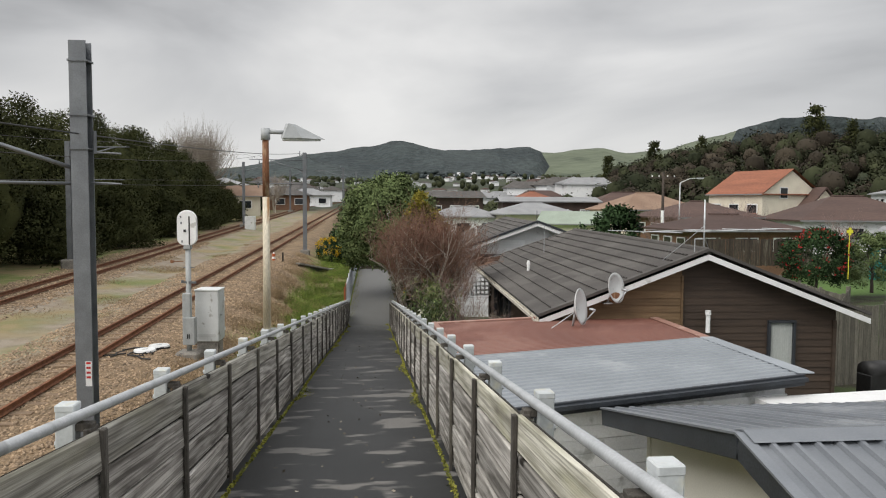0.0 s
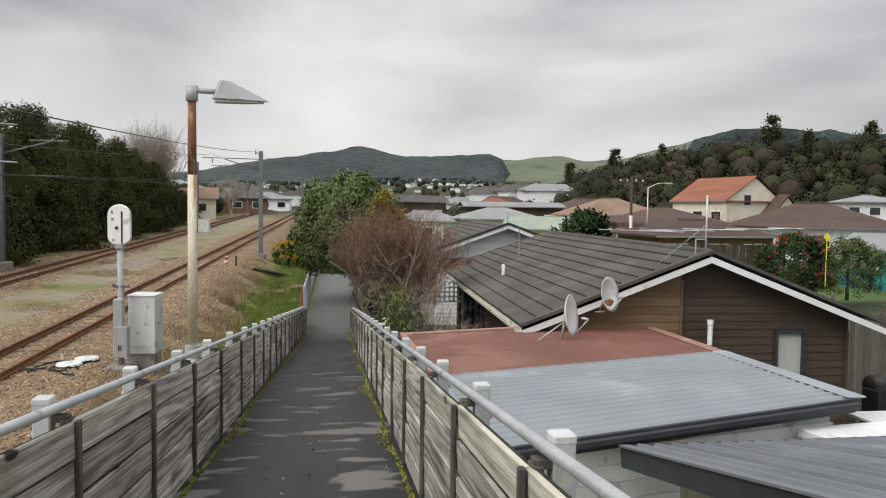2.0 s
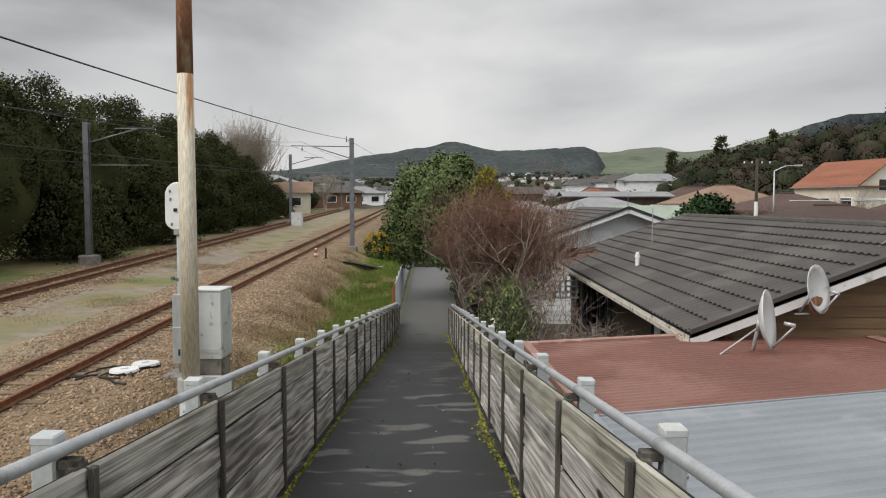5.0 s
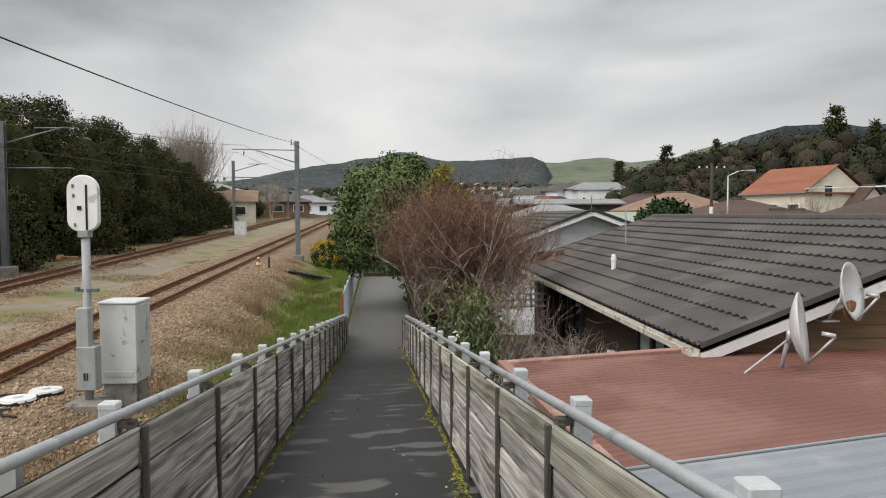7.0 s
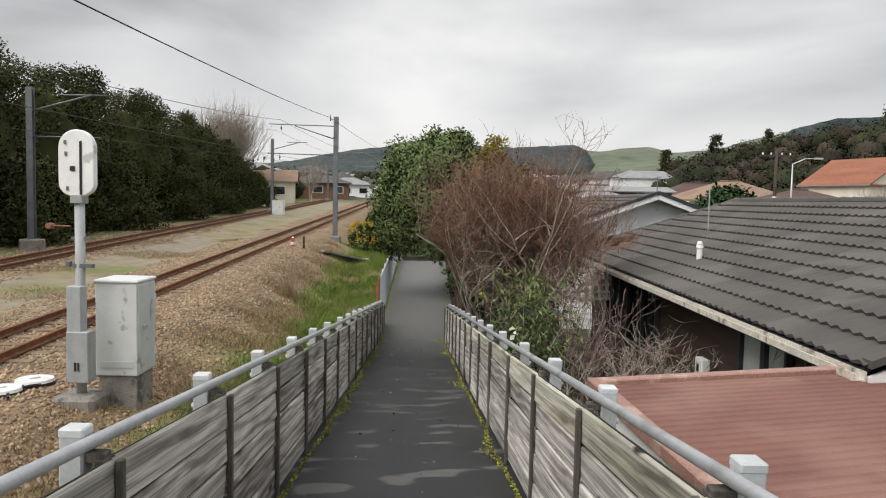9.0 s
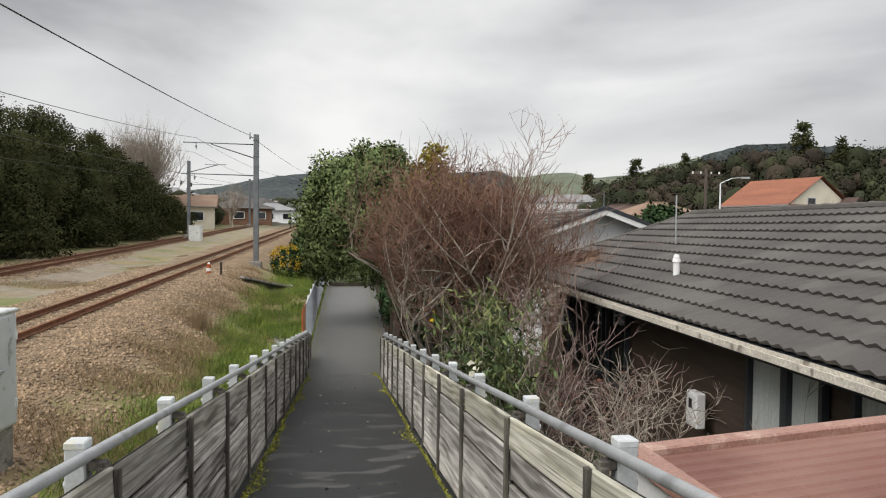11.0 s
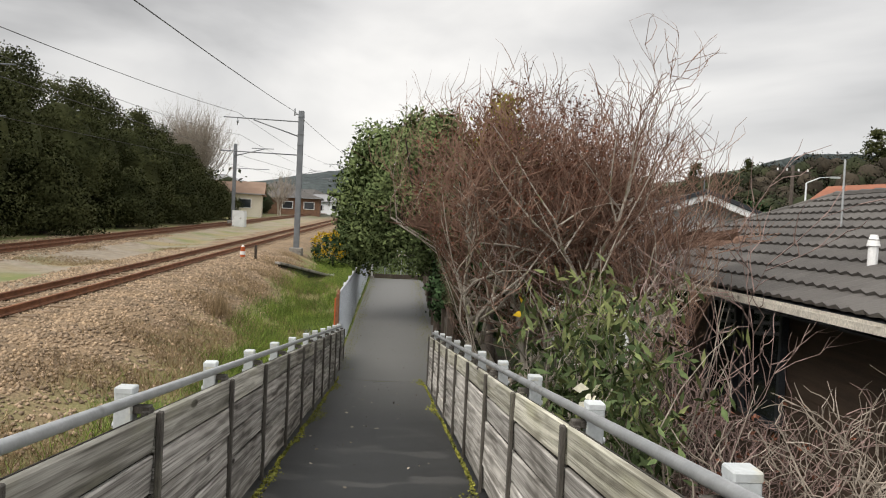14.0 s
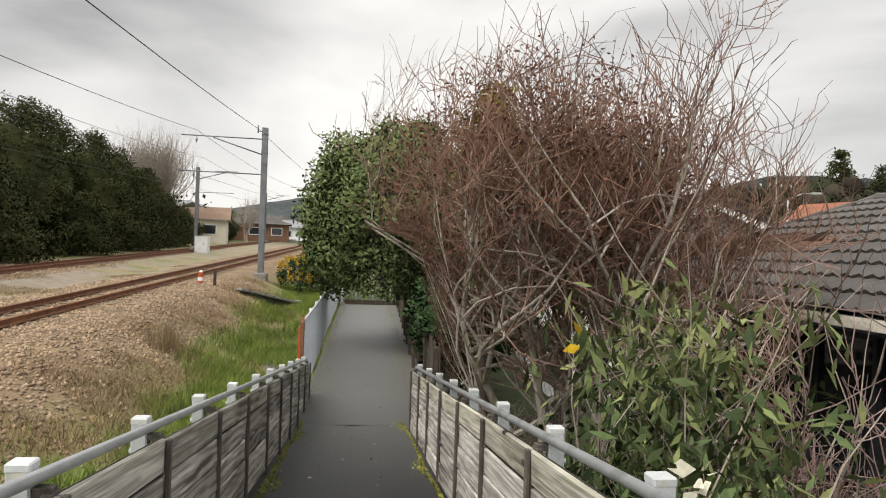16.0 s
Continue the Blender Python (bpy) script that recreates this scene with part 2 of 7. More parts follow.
M_TANBOARD = mat("tan_weatherboard", (0.20, 0.13, 0.07), (0.15, 0.095, 0.05), 2, 0.7, 0.2, 30, stretch=(0.6, 0.6, 8), grain=0.15)
M_REDROOF = mat("red_roof_paint", (0.22, 0.098, 0.073), (0.178, 0.076, 0.057), 0.9, 0.5, 0.08, 60, c3=(0.26, 0.132, 0.102), s3=0.7, at3=0.55, grain=0.07)
M_GREYROOF = mat("grey_roof_paint", (0.285, 0.312, 0.34), (0.24, 0.265, 0.29), 0.9, 0.45, 0.06, 60, c3=(0.34, 0.362, 0.385), s3=0.8, at3=0.57, grain=0.05)
M_SLATEROOF = mat("slate_grey_steel", (0.19, 0.205, 0.225), (0.15, 0.165, 0.185), 1.5, 0.4, 0.05, 60, c3=(0.24, 0.255, 0.275), s3=1.1, grain=0.06)
M_DARKTRIM = mat("dark_fascia", (0.040, 0.046, 0.055), (0.03, 0.034, 0.04), 3, 0.45, 0.05, 50)
M_PINKTRIM = mat("red_flashing", (0.33, 0.19, 0.15), (0.27, 0.15, 0.12), 3, 0.55, 0.05, 50, c3=(0.40, 0.27, 0.22), s3=3)
M_GUTTER = mat("cream_gutter", (0.62, 0.585, 0.51), (0.50, 0.47, 0.41), 3, 0.55, 0.1, 40, c3=(0.24, 0.22, 0.18), s3=5, at3=0.6)
M_PALING = mat("dark_paling", (0.075, 0.058, 0.045), (0.048, 0.038, 0.030), 4, 0.9, 0.5, 25, stretch=(8, 8, 0.8), vary=0.3, c3=(0.12, 0.11, 0.085))
M_MESH = mat("mesh_wire", (0.40, 0.43, 0.47), (0.32, 0.35, 0.38), 8, 0.45, 0, 60, 0.3)
M_CURTAIN = mat("curtain", (0.50, 0.53, 0.51), (0.42, 0.45, 0.43), 3, 0.9, 0.1, 40, stretch=(12, 12, 0.5))
M_ORANGE = mat("orange_plastic", (0.55, 0.13, 0.04), (0.45, 0.10, 0.03), 6, 0.5, 0.05, 50)
M_YELLOW = mat("yellow_plastic", (0.75, 0.70, 0.05), (0.65, 0.62, 0.05), 6, 0.5, 0.05, 50)
M_TEAL = mat("teal_paint", (0.02, 0.22, 0.20), (0.015, 0.18, 0.165), 2, 0.6, 0.05, 50)
M_WARN = mat("red_sign_ink", (0.5, 0.03, 0.03), (0.42, 0.03, 0.03), 6, 0.5, 0, 50)
M_BARK = mat("grey_bark", (0.48, 0.435, 0.375), (0.32, 0.285, 0.24), 6, 0.9, 0.6, 40, stretch=(3, 3, 0.7), c3=(0.25, 0.25, 0.14), s3=3)
M_TWIG = mat("red_brown_twig", (0.225, 0.138, 0.10), (0.15, 0.088, 0.063), 3, 0.9, 0.2, 30)
M_TWIGGREY = mat("pale_twig", (0.36, 0.315, 0.265), (0.22, 0.19, 0.155), 3, 0.9, 0.2, 30)
M_TWIGPINK = mat("mauve_twig", (0.29, 0.205, 0.185), (0.19, 0.135, 0.12), 3, 0.9, 0.2, 30)
M_BARKDARK = mat("dark_bark", (0.075, 0.06, 0.05), (0.05, 0.04, 0.033), 5, 0.9, 0.5, 30)


def leaf(name, c1, c2, rough=0.8, scale=1.6, lo=0.6, hi=1.45):
    m = island(mat(name, c1, c2, scale, rough, 0, 30, grain=0.15, vary=0.1, spec=0.08), lo, hi)
    b = m.node_tree.nodes["Principled BSDF"]
    b.inputs["Subsurface Weight"].default_value = 0.0
    return m


L_CONIFER = leaf("conifer_leaf", (0.074, 0.080, 0.032), (0.044, 0.051, 0.021), scale=0.5, lo=0.75, hi=1.25)
L_GREEN = leaf("pale_evergreen_leaf", (0.175, 0.22, 0.09), (0.10, 0.14, 0.058), lo=0.6, hi=1.5)
L_DARK = leaf("dark_green_leaf", (0.045, 0.080, 0.033), (0.028, 0.052, 0.022))
L_BROAD = leaf("broad_leaf", (0.21, 0.23, 0.095), (0.11, 0.14, 0.055), 0.6, lo=0.35, hi=1.6)
L_BROADDARK = leaf("broad_leaf_dark", (0.10, 0.135, 0.055), (0.045, 0.07, 0.03), 0.55, lo=0.4, hi=1.6)
L_YELLOW = leaf("golden_leaf", (0.27, 0.22, 0.035), (0.16, 0.15, 0.03))
L_RED = leaf("red_leaf", (0.20, 0.085, 0.055), (0.125, 0.062, 0.042))
L_GORSE = leaf("gorse_flower", (0.50, 0.33, 0.02), (0.36, 0.24, 0.02))
L_GRASS = leaf("grass_blade", (0.19, 0.25, 0.055), (0.105, 0.155, 0.035), lo=0.4, hi=1.6)
L_DRY = leaf("dry_grass_blade", (0.31, 0.23, 0.135), (0.20, 0.145, 0.085))
L_MOSS = leaf("moss", (0.27, 0.265, 0.055), (0.13, 0.14, 0.04))
L_HILL = leaf("hill_bush_leaf", (0.054, 0.060, 0.031), (0.028, 0.034, 0.019), scale=0.12, lo=0.75, hi=1.25)
L_FLOWER = leaf("red_flower", (0.38, 0.04, 0.035), (0.28, 0.03, 0.03))
L_WHITE = leaf("white_petal", (0.75, 0.73, 0.6), (0.65, 0.64, 0.5), 0.6, lo=0.9, hi=1.1)
M_STONE = island(mat("ballast_stone", (0.33, 0.24, 0.155), (0.235, 0.175, 0.12), 1.3, 0.9, 0.3, 60, grain=0.1), 0.5, 1.5)


def glass():
    m = bpy.data.materials.new("window_glass")
    m.use_nodes = True
    b = m.node_tree.nodes["Principled BSDF"]
    b.inputs["Base Color"].default_value, b.inputs["Roughness"].default_value = (0.02, 0.024, 0.028, 1), 0.06
    return m


M_GLASS = glass()


# ---------- helpers for meshes and things ----------
class MB:
    """Collects vertices and faces; makes one mesh."""

    def __init__(self):
        self.v, self.f = [], []

    def quad(self, *p):
        k = len(self.v)
        self.v += [tuple(q) for q in p]
        self.f.append(tuple(range(k, k + len(p))))
        return self

    def box(self, c, s, rz=0.0, tilt=0.0):
        """Box with centre c, size s; rz turns about z, tilt pitches about x (degrees)."""
        k, m = len(self.v), pose(*c, tilt, 0, rz)
        self.v += [tuple(m @ Vector((s[0] * a / 2, s[1] * b / 2, s[2] * d / 2))) for d in (-1, 1) for b in (-1, 1) for a in (-1, 1)]
        self.f += [tuple(k + i for i in q) for q in ((0, 2, 3, 1), (4, 5, 7, 6), (0, 1, 5, 4), (2, 6, 7, 3), (0, 4, 6, 2), (1, 3, 7, 5))]
        return self

    def tube(self, p0, p1, r0, r1=None, n=8, caps=True):
        p0, p1 = Vector(p0), Vector(p1)
        r1 = r0 if r1 is None else r1
        d = (p1 - p0).normalized()
        a = d.cross((0, 0, 1)) if abs(d.z) < 0.95 else d.cross((1, 0, 0))
        a.normalize()
        b, k = d.cross(a), len(self.v)
        for p, r in ((p0, r0), (p1, r1)):
            for i in range(n):
                t = 2 * math.pi * i / n
                self.v.append(tuple(p + (a * math.cos(t) + b * math.sin(t)) * r))
        self.f += [(k + i, k + (i + 1) % n, k + n + (i + 1) % n, k + n + i) for i in range(n)]
        if caps:
            self.f += [tuple(k + n - 1 - i for i in range(n)), tuple(k + n + i for i in range(n))]
        return self

    def prism(self, outline, axis, lo, hi):
        """Extrude a 2D outline along x ('x': (y, z) points), y ('y': (x, z)) or z."""
        k, n = len(self.v), len(outline)
        for h in (lo, hi):
            for a, b in outline:
                self.v.append({"x": (h, a, b), "y": (a, h, b), "z": (a, b, h)}[axis])
        self.f += [(k + i, k + (i + 1) % n, k + n + (i + 1) % n, k + n + i) for i in range(n)]
        self.f += [tuple(range(k + n - 1, k - 1, -1)), tuple(range(k + n, k + 2 * n))]
        return self

    def mesh(self, name, material, bevel=0.0, smooth=False):
        me = bpy.data.meshes.new(name)
        me.from_pydata(self.v, [], self.f)
        if bevel or len(self.f) < 400:
            bm = bmesh.new()
            bm.from_mesh(me)
            bmesh.ops.recalc_face_normals(bm, faces=bm.faces)
            if bevel:
                bmesh.ops.bevel(bm, geom=bm.edges[:], offset=bevel, segments=1, affect="EDGES")
            bm.to_mesh(me)
            bm.free()
        me.materials.append(material)
        if smooth:
            me.shade_smooth()
        return me


def thing(name, label, category, loc=(0, 0, 0), rz=0.0, group="", kind=""):
    ob = new(name)
    ob.empty_display_size = 0.2
    ob.matrix_world = pose(*loc, 0, 0, rz)
    return tagged(ob, label, category, group, kind)


def part(name, mb, material, parent, label="", bevel=0.0, smooth=False, at=None):
    """One mesh object under a thing; mb is an MB or a ready mesh; at is a local pose."""
    me = mb if isinstance(mb, bpy.types.Mesh) else mb.mesh(name, material, bevel, smooth)
    ob = new(name, me)
    ob.parent = parent
    if at is not None:
        ob.matrix_basis = at
    return tagged(ob, label) if label else ob


def solid(name, mb, material, label, category, kind="", bevel=0.0, smooth=False, group=""):
    ob = new(name, mb if isinstance(mb, bpy.types.Mesh) else mb.mesh(name, material, bevel, smooth))
    return tagged(ob, label, category, group, kind)


def smooth01(a, b, x):
    t = min(1.0, max(0.0, (x - a) / (b - a)))
    return t * t * (3 - 2 * t)


rng = random.Random(11)


def strip(p0, p1, w, h):
    p0, p1 = Vector(p0), Vector(p1)
    d = p1 - p0
    flat = math.hypot(d.x, d.y)
    m = Matrix.Translation((p0 + p1) / 2) @ pose(0, 0, 0, 0, 0, math.degrees(math.atan2(d.y, d.x))) @ pose(0, 0, 0, 0, -math.degrees(math.atan2(d.z, flat)), 0)
    mb = MB().box((0, 0, 0), (d.length, w, h))
    mb.v = [tuple(m @ Vector(v)) for v in mb.v]
    return mb


# ---------- the ground ----------
GRADE, FLOOR0, FALL = 0.02555, 4.18, 0.1155      # railway gradient; ramp height at y = 0 and its fall per metre
RAMP_END, PATH_Z = 28.05, 0.94


def rail_z(y):
    return 1.165 + GRADE * min(y, 150.0) + 0.008 * max(0.0, min(y, 900.0) - 150.0)


def ground_z(x, y):
    form = rail_z(max(y, -60.0)) - 0.19
    low = 0.72 + 0.55 * smooth01(37, 45, y)
    f = smooth01(-4.6, -1.2, x)
    z = form * (1 - f) + low * f
    z -= 0.42 * math.exp(-((x + 1.75) / 0.75) ** 2 - ((y - 46.4) / 1.4) ** 2)      # hollow at the culvert
    z -= 0.14 * math.exp(-((x + 9.6) / 1.3) ** 2)                 # dip between the tracks
    if x > -0.3:
        g = smooth01(-0.3, 2.6, x)
        z = z * (1 - g) + 0.55 * g
        if y > 28.4:
            p = 1 - smooth01(2.8, 3.6, x)
            z = min(z, PATH_Z - 0.06) * p + z * (1 - p) if x > 0.1 else z
    z += 2.2 * smooth01(18, 60, x) * smooth01(20, 70, y)
    # wooded hill beyond the houses
    hx, hy = x - 78, y - 245
    u, v = hx * 0.774 - hy * 0.633, hx * 0.633 + hy * 0.774
    z += (15 + 0.05 * max(0.0, min(u, 200.0))) * math.exp(-(v / 55) ** 2) * smooth01(-45, 45, u) * (1 + 0.16 * noise.noise((x * 0.02, y * 0.02, 3)))
    if x > 20:
        z += 20 * smooth01(330, 1500, y)
    if y > 420:
        z += 34 * smooth01(420, 1700, y) * smooth01(-500, -100, x)
    z += 5 * smooth01(-24, -60, x)
    return z + 0.025 * noise.noise((x * 0.9, y * 0.9, 0.5)) + 0.012 * noise.noise((x * 3, y * 3, 1.5))


def spaced(lo_fine, hi_fine, step, far, grow=1.22):
    out, s, p = [], step, hi_fine
    mid_part = [lo_fine + step * i for i in range(int((hi_fine - lo_fine) / step) + 1)]
    while p < far[1]:
        s *= grow
        p += s
        out.append(p)
    lower, s, p = [], step, lo_fine
    while p > far[0]:
        s *= grow
        p -= s
        lower.append(p)
    return lower[::-1] + mid_part + out


def ground_material():
    m = mat("ground", (0.25, 0.175, 0.105), (0.165, 0.118, 0.073), 1.4, 0.95, 0.7, 24, vary=0, grain=0.45, bump_dist=0.03)
    n, l = m.node_tree.nodes, m.node_tree.links
    b = n["Principled BSDF"]
    gravel = b.inputs["Base Color"].links[0].from_socket
    geo, sep = n.new("ShaderNodeNewGeometry"), n.new("ShaderNodeSeparateXYZ")
    l.new(geo.outputs["Position"], sep.inputs["Vector"])

    def tex(sc, det=5.0):
        t = n.new("ShaderNodeTexNoise")
        t.inputs["Scale"].default_value, t.inputs["Detail"].default_value = sc, det
        l.new(geo.outputs["Position"], t.inputs["Vector"])
        return t.outputs["Fac"]

    def rng_map(src, a, b2, lo=0.0, hi=1.0):
        r = n.new("ShaderNodeMapRange")
        for key, v in (("From Min", a), ("From Max", b2), ("To Min", lo), ("To Max", hi)):
            r.inputs[key].default_value = v
        l.new(src, r.inputs["Value"])
        return r.outputs["Result"]

    def mth(op, a, c):
        x = n.new("ShaderNodeMath")
        x.operation = op
        for i, v in enumerate((a, c)):
            if isinstance(v, bpy.types.NodeSocket):
                l.new(v, x.inputs[i])
            else:
                x.inputs[i].default_value = v
        return x.outputs[0]

    def mix(fac, a, c):
        x = n.new("ShaderNodeMix")
        x.data_type = "RGBA"
        for key, v in (("Factor", fac), ("A", a), ("B", c)):
            if isinstance(v, bpy.types.NodeSocket):
                l.new(v, x.inputs[key])
            else:
                x.inputs[key].default_value = v if key == "Factor" else (*v, 1)
        return x.outputs["Result"]

    grass = mix(rng_map(tex(0.7), 0.4, 0.62), (0.13, 0.17, 0.045), (0.27, 0.215, 0.11))
    far_land = mix(rng_map(tex(0.012), 0.42, 0.58), (0.048, 0.062, 0.03), (0.035, 0.04, 0.025))
    wob = mth("MULTIPLY", mth("SUBTRACT", tex(0.5), 0.5), 3.2)
    xx = mth("ADD", sep.outputs["X"], wob)
    verge = mth("MAXIMUM", rng_map(xx, -3.4, -2.3), rng_map(xx, -14.9, -16.0))
    between = mth("MULTIPLY", rng_map(xx, -12.3, -11.3), rng_map(xx, -8.2, -8.9))
    between = mth("MULTIPLY", between, rng_map(tex(0.35), 0.42, 0.6))
    pale = mix(rng_map(tex(2.5), 0.4, 0.6), (0.33, 0.30, 0.255), (0.25, 0.22, 0.175))
    strip = mth("MULTIPLY", rng_map(xx, -12.4, -11.6), rng_map(xx, -8.0, -8.6))
    col = mix(mth("MULTIPLY", strip, 0.65), gravel, pale)
    col = mix(mth("MULTIPLY", between, 0.9), col, grass)
    col = mix(verge, col, grass)
    far = mth("MAXIMUM", rng_map(sep.outputs["Y"], 110, 150), mth("MAXIMUM", rng_map(sep.outputs["X"], 24, 40), rng_map(sep.outputs["X"], -24, -30)))
    garden = rng_map(sep.outputs["X"], 2.4, 3.2)
    soil = mix(rng_map(tex(1.1), 0.42, 0.55), (0.035, 0.028, 0.02), (0.05, 0.07, 0.025))
    col = mix(garden, col, soil)
    lawn = mth("MULTIPLY", rng_map(sep.outputs["Y"], 38, 39), rng_map(sep.outputs["X"], 13.0, 14.0))
    col = mix(lawn, col, (0.10, 0.19, 0.035))
    col = mix(far, col, far_land)
    l.new(col, b.inputs["Base Color"])
    return m


gx = spaced(-17.0, 3.2, 0.35, (-4300, 4300))
gy = spaced(-8.0, 58.0, 0.5, (-4300, 4300))
gv = [(x, y, ground_z(x, y)) for y in gy for x in gx]
nx = len(gx)
gf = [(j * nx + i, j * nx + i + 1, (j + 1) * nx + i + 1, (j + 1) * nx + i) for j in range(len(gy) - 1) for i in range(nx - 1)]
gme = bpy.data.meshes.new("ground")
gme.from_pydata(gv, [], gf)
gme.materials.append(ground_material())
gme.shade_smooth()
tagged(new("ground", gme), "gravel railway formation, grassy verge and garden soil", "ground", kind="structure")


# ---------- far hills ----------
def hill(name, label, near, far, profile, material, rough_amp):
    """A ridge: (tangent of bearing, tangent of height) along its crest, rising from near to far."""
    mb, cols, rows = MB(), 140, 12
    lo, hi = profile[0][0], profile[-1][0]
    xs, hs = [p[0] for p in profile], [p[1] for p in profile]
    for j in range(rows + 1):
        g = j / rows
        for i in range(cols + 1):
            t = lo + (hi - lo) * i / cols
            y = near + (far - near) * g
            top = 5.5 + far * float(np.interp(t, xs, hs))
            e = noise.fractal((t * 22, g * 2.5, near * 0.01), 0.9, 2.1, 5)
            z = 3 + (top - 3) * g ** 1.15 + rough_amp * e * (0.25 + 0.75 * g)
            mb.v.append((1.4 + t * y, y + 60 * math.sin(t * 31 + g * 3), z))
    w = cols + 1
    mb.f = [(j * w + i, j * w + i + 1, (j + 1) * w + i + 1, (j + 1) * w + i) for j in range(rows) for i in range(cols)]
    k = len(mb.v)
    mb.v += [(v[0], v[1] + 250, -40) for v in mb.v[rows * w:]]
    mb.f += [(rows * w + i, rows * w + i + 1, k + i + 1, k + i) for i in range(cols)]
    solid(name, mb, material, label, "hill", "structure", smooth=True)


# the bluish haze of distance is mixed into the forest's dark green
M_FOREST = mat("hazy_far_forest", (0.030, 0.040, 0.043), (0.050, 0.064, 0.063), 0.006, 0.95, 0.9, 0.05, grain=0.35, vary=0, bump_dist=20)
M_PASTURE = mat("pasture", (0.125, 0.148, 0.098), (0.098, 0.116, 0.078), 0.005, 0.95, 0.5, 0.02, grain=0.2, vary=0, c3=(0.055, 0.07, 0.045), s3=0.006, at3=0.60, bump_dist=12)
PASTURE_LINE = [(-0.6, 0.03), (-0.2, 0.045), (0.1, 0.055), (0.2, 0.066), (0.258, 0.0705), (0.305, 0.0755), (0.348, 0.071), (0.40, 0.075), (0.455, 0.090), (0.52, 0.108), (0.62, 0.116), (0.8, 0.115), (1.1, 0.09)]
FOREST_LINE = [(-0.75, 0.02), (-0.3, 0.038), (-0.21, 0.040), (-0.132, 0.0515), (-0.059, 0.068), (0.026, 0.0795), (0.09, 0.070), (0.166, 0.0765), (0.205, 0.0765), (0.222, 0.071), (0.232, 0.05), (0.25, 0.02)]
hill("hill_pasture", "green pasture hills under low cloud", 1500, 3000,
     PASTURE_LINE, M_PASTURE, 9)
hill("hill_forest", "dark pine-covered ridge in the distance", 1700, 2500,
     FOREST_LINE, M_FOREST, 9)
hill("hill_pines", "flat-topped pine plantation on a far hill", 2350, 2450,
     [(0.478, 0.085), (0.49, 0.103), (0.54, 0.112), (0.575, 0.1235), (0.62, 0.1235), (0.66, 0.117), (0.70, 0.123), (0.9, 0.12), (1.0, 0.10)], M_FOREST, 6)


# ---------- the ramp and the lower path ----------
def wet_asphalt():
    m = mat("wet_asphalt", (0.025, 0.026, 0.027), (0.017, 0.018, 0.019), 1.3, 0.7, 0.35, 130, vary=0, grain=0.30, bump_dist=0.004)
    n, l = m.node_tree.nodes, m.node_tree.links
    b = n["Principled BSDF"]
    geo, mp, sep = n.new("ShaderNodeNewGeometry"), n.new("ShaderNodeMapping"), n.new("ShaderNodeSeparateXYZ")
    mp.inputs["Scale"].default_value = (0.75, 1.25, 0.0)
    l.new(geo.outputs["Position"], mp.inputs["Vector"])
    l.new(geo.outputs["Position"], sep.inputs["Vector"])
    t = n.new("ShaderNodeTexNoise")
    t.inputs["Scale"].default_value, t.inputs["Detail"].default_value, t.inputs["Roughness"].default_value = 1.9, 3.0, 0.45
    l.new(mp.outputs["Vector"], t.inputs["Vector"])
    r = n.new("ShaderNodeMapRange")
    r.inputs["From Min"].default_value, r.inputs["From Max"].default_value = 0.56, 0.605
    l.new(t.outputs["Fac"], r.inputs["Value"])
    up = n.new("ShaderNodeMapRange")          # patches have dried on the upper part of the ramp
    up.inputs["From Min"].default_value, up.inputs["From Max"].default_value = 24.0, 4.0
    l.new(sep.outputs["Y"], up.inputs["Value"])
    mask = n.new("ShaderNodeMath")
    mask.operation = "MULTIPLY"
    l.new(r.outputs["Result"], mask.inputs[0])
    l.new(up.outputs["Result"], mask.inputs[1])
    ro = n.new("ShaderNodeMapRange")
    ro.inputs["To Min"].default_value, ro.inputs["To Max"].default_value = 0.56, 0.78
    l.new(mask.outputs[0], ro.inputs["Value"])
    l.new(ro.outputs["Result"], b.inputs["Roughness"])
    src = b.inputs["Base Color"].links[0].from_socket
    mx = n.new("ShaderNodeMix")
    mx.data_type = "RGBA"
    dry = n.new("ShaderNodeMapRange")         # drier and paler on the lower path
    dry.inputs["From Min"].default_value, dry.inputs["From Max"].default_value = 23.0, 30.5
    l.new(sep.outputs["Y"], dry.inputs["Value"])
    l.new(dry.outputs["Result"], mx.inputs["Factor"])
    mx.inputs["B"].default_value = (0.125, 0.125, 0.12, 1)
    pale = n.new("ShaderNodeMix")
    pale.data_type = "RGBA"
    pale.inputs["B"].default_value = (0.175, 0.17, 0.16, 1)
    l.new(mask.outputs[0], pale.inputs["Factor"])
    l.new(src, pale.inputs["A"])
    l.new(pale.outputs["Result"], mx.inputs["A"])
    l.new(mx.outputs["Result"], b.inputs["Base Color"])
    bp = n["Bump"]
    inv = n.new("ShaderNodeMapRange")
    inv.inputs["To Min"].default_value, inv.inputs["To Max"].default_value = 0.25, 0.4
    l.new(mask.outputs[0], inv.inputs["Value"])
    l.new(inv.outputs["Result"], bp.inputs["Strength"])
    return m


M_ASPHALT = wet_asphalt()


def floor_z(y):
    return FLOOR0 - FALL * y if y < RAMP_END else PATH_Z


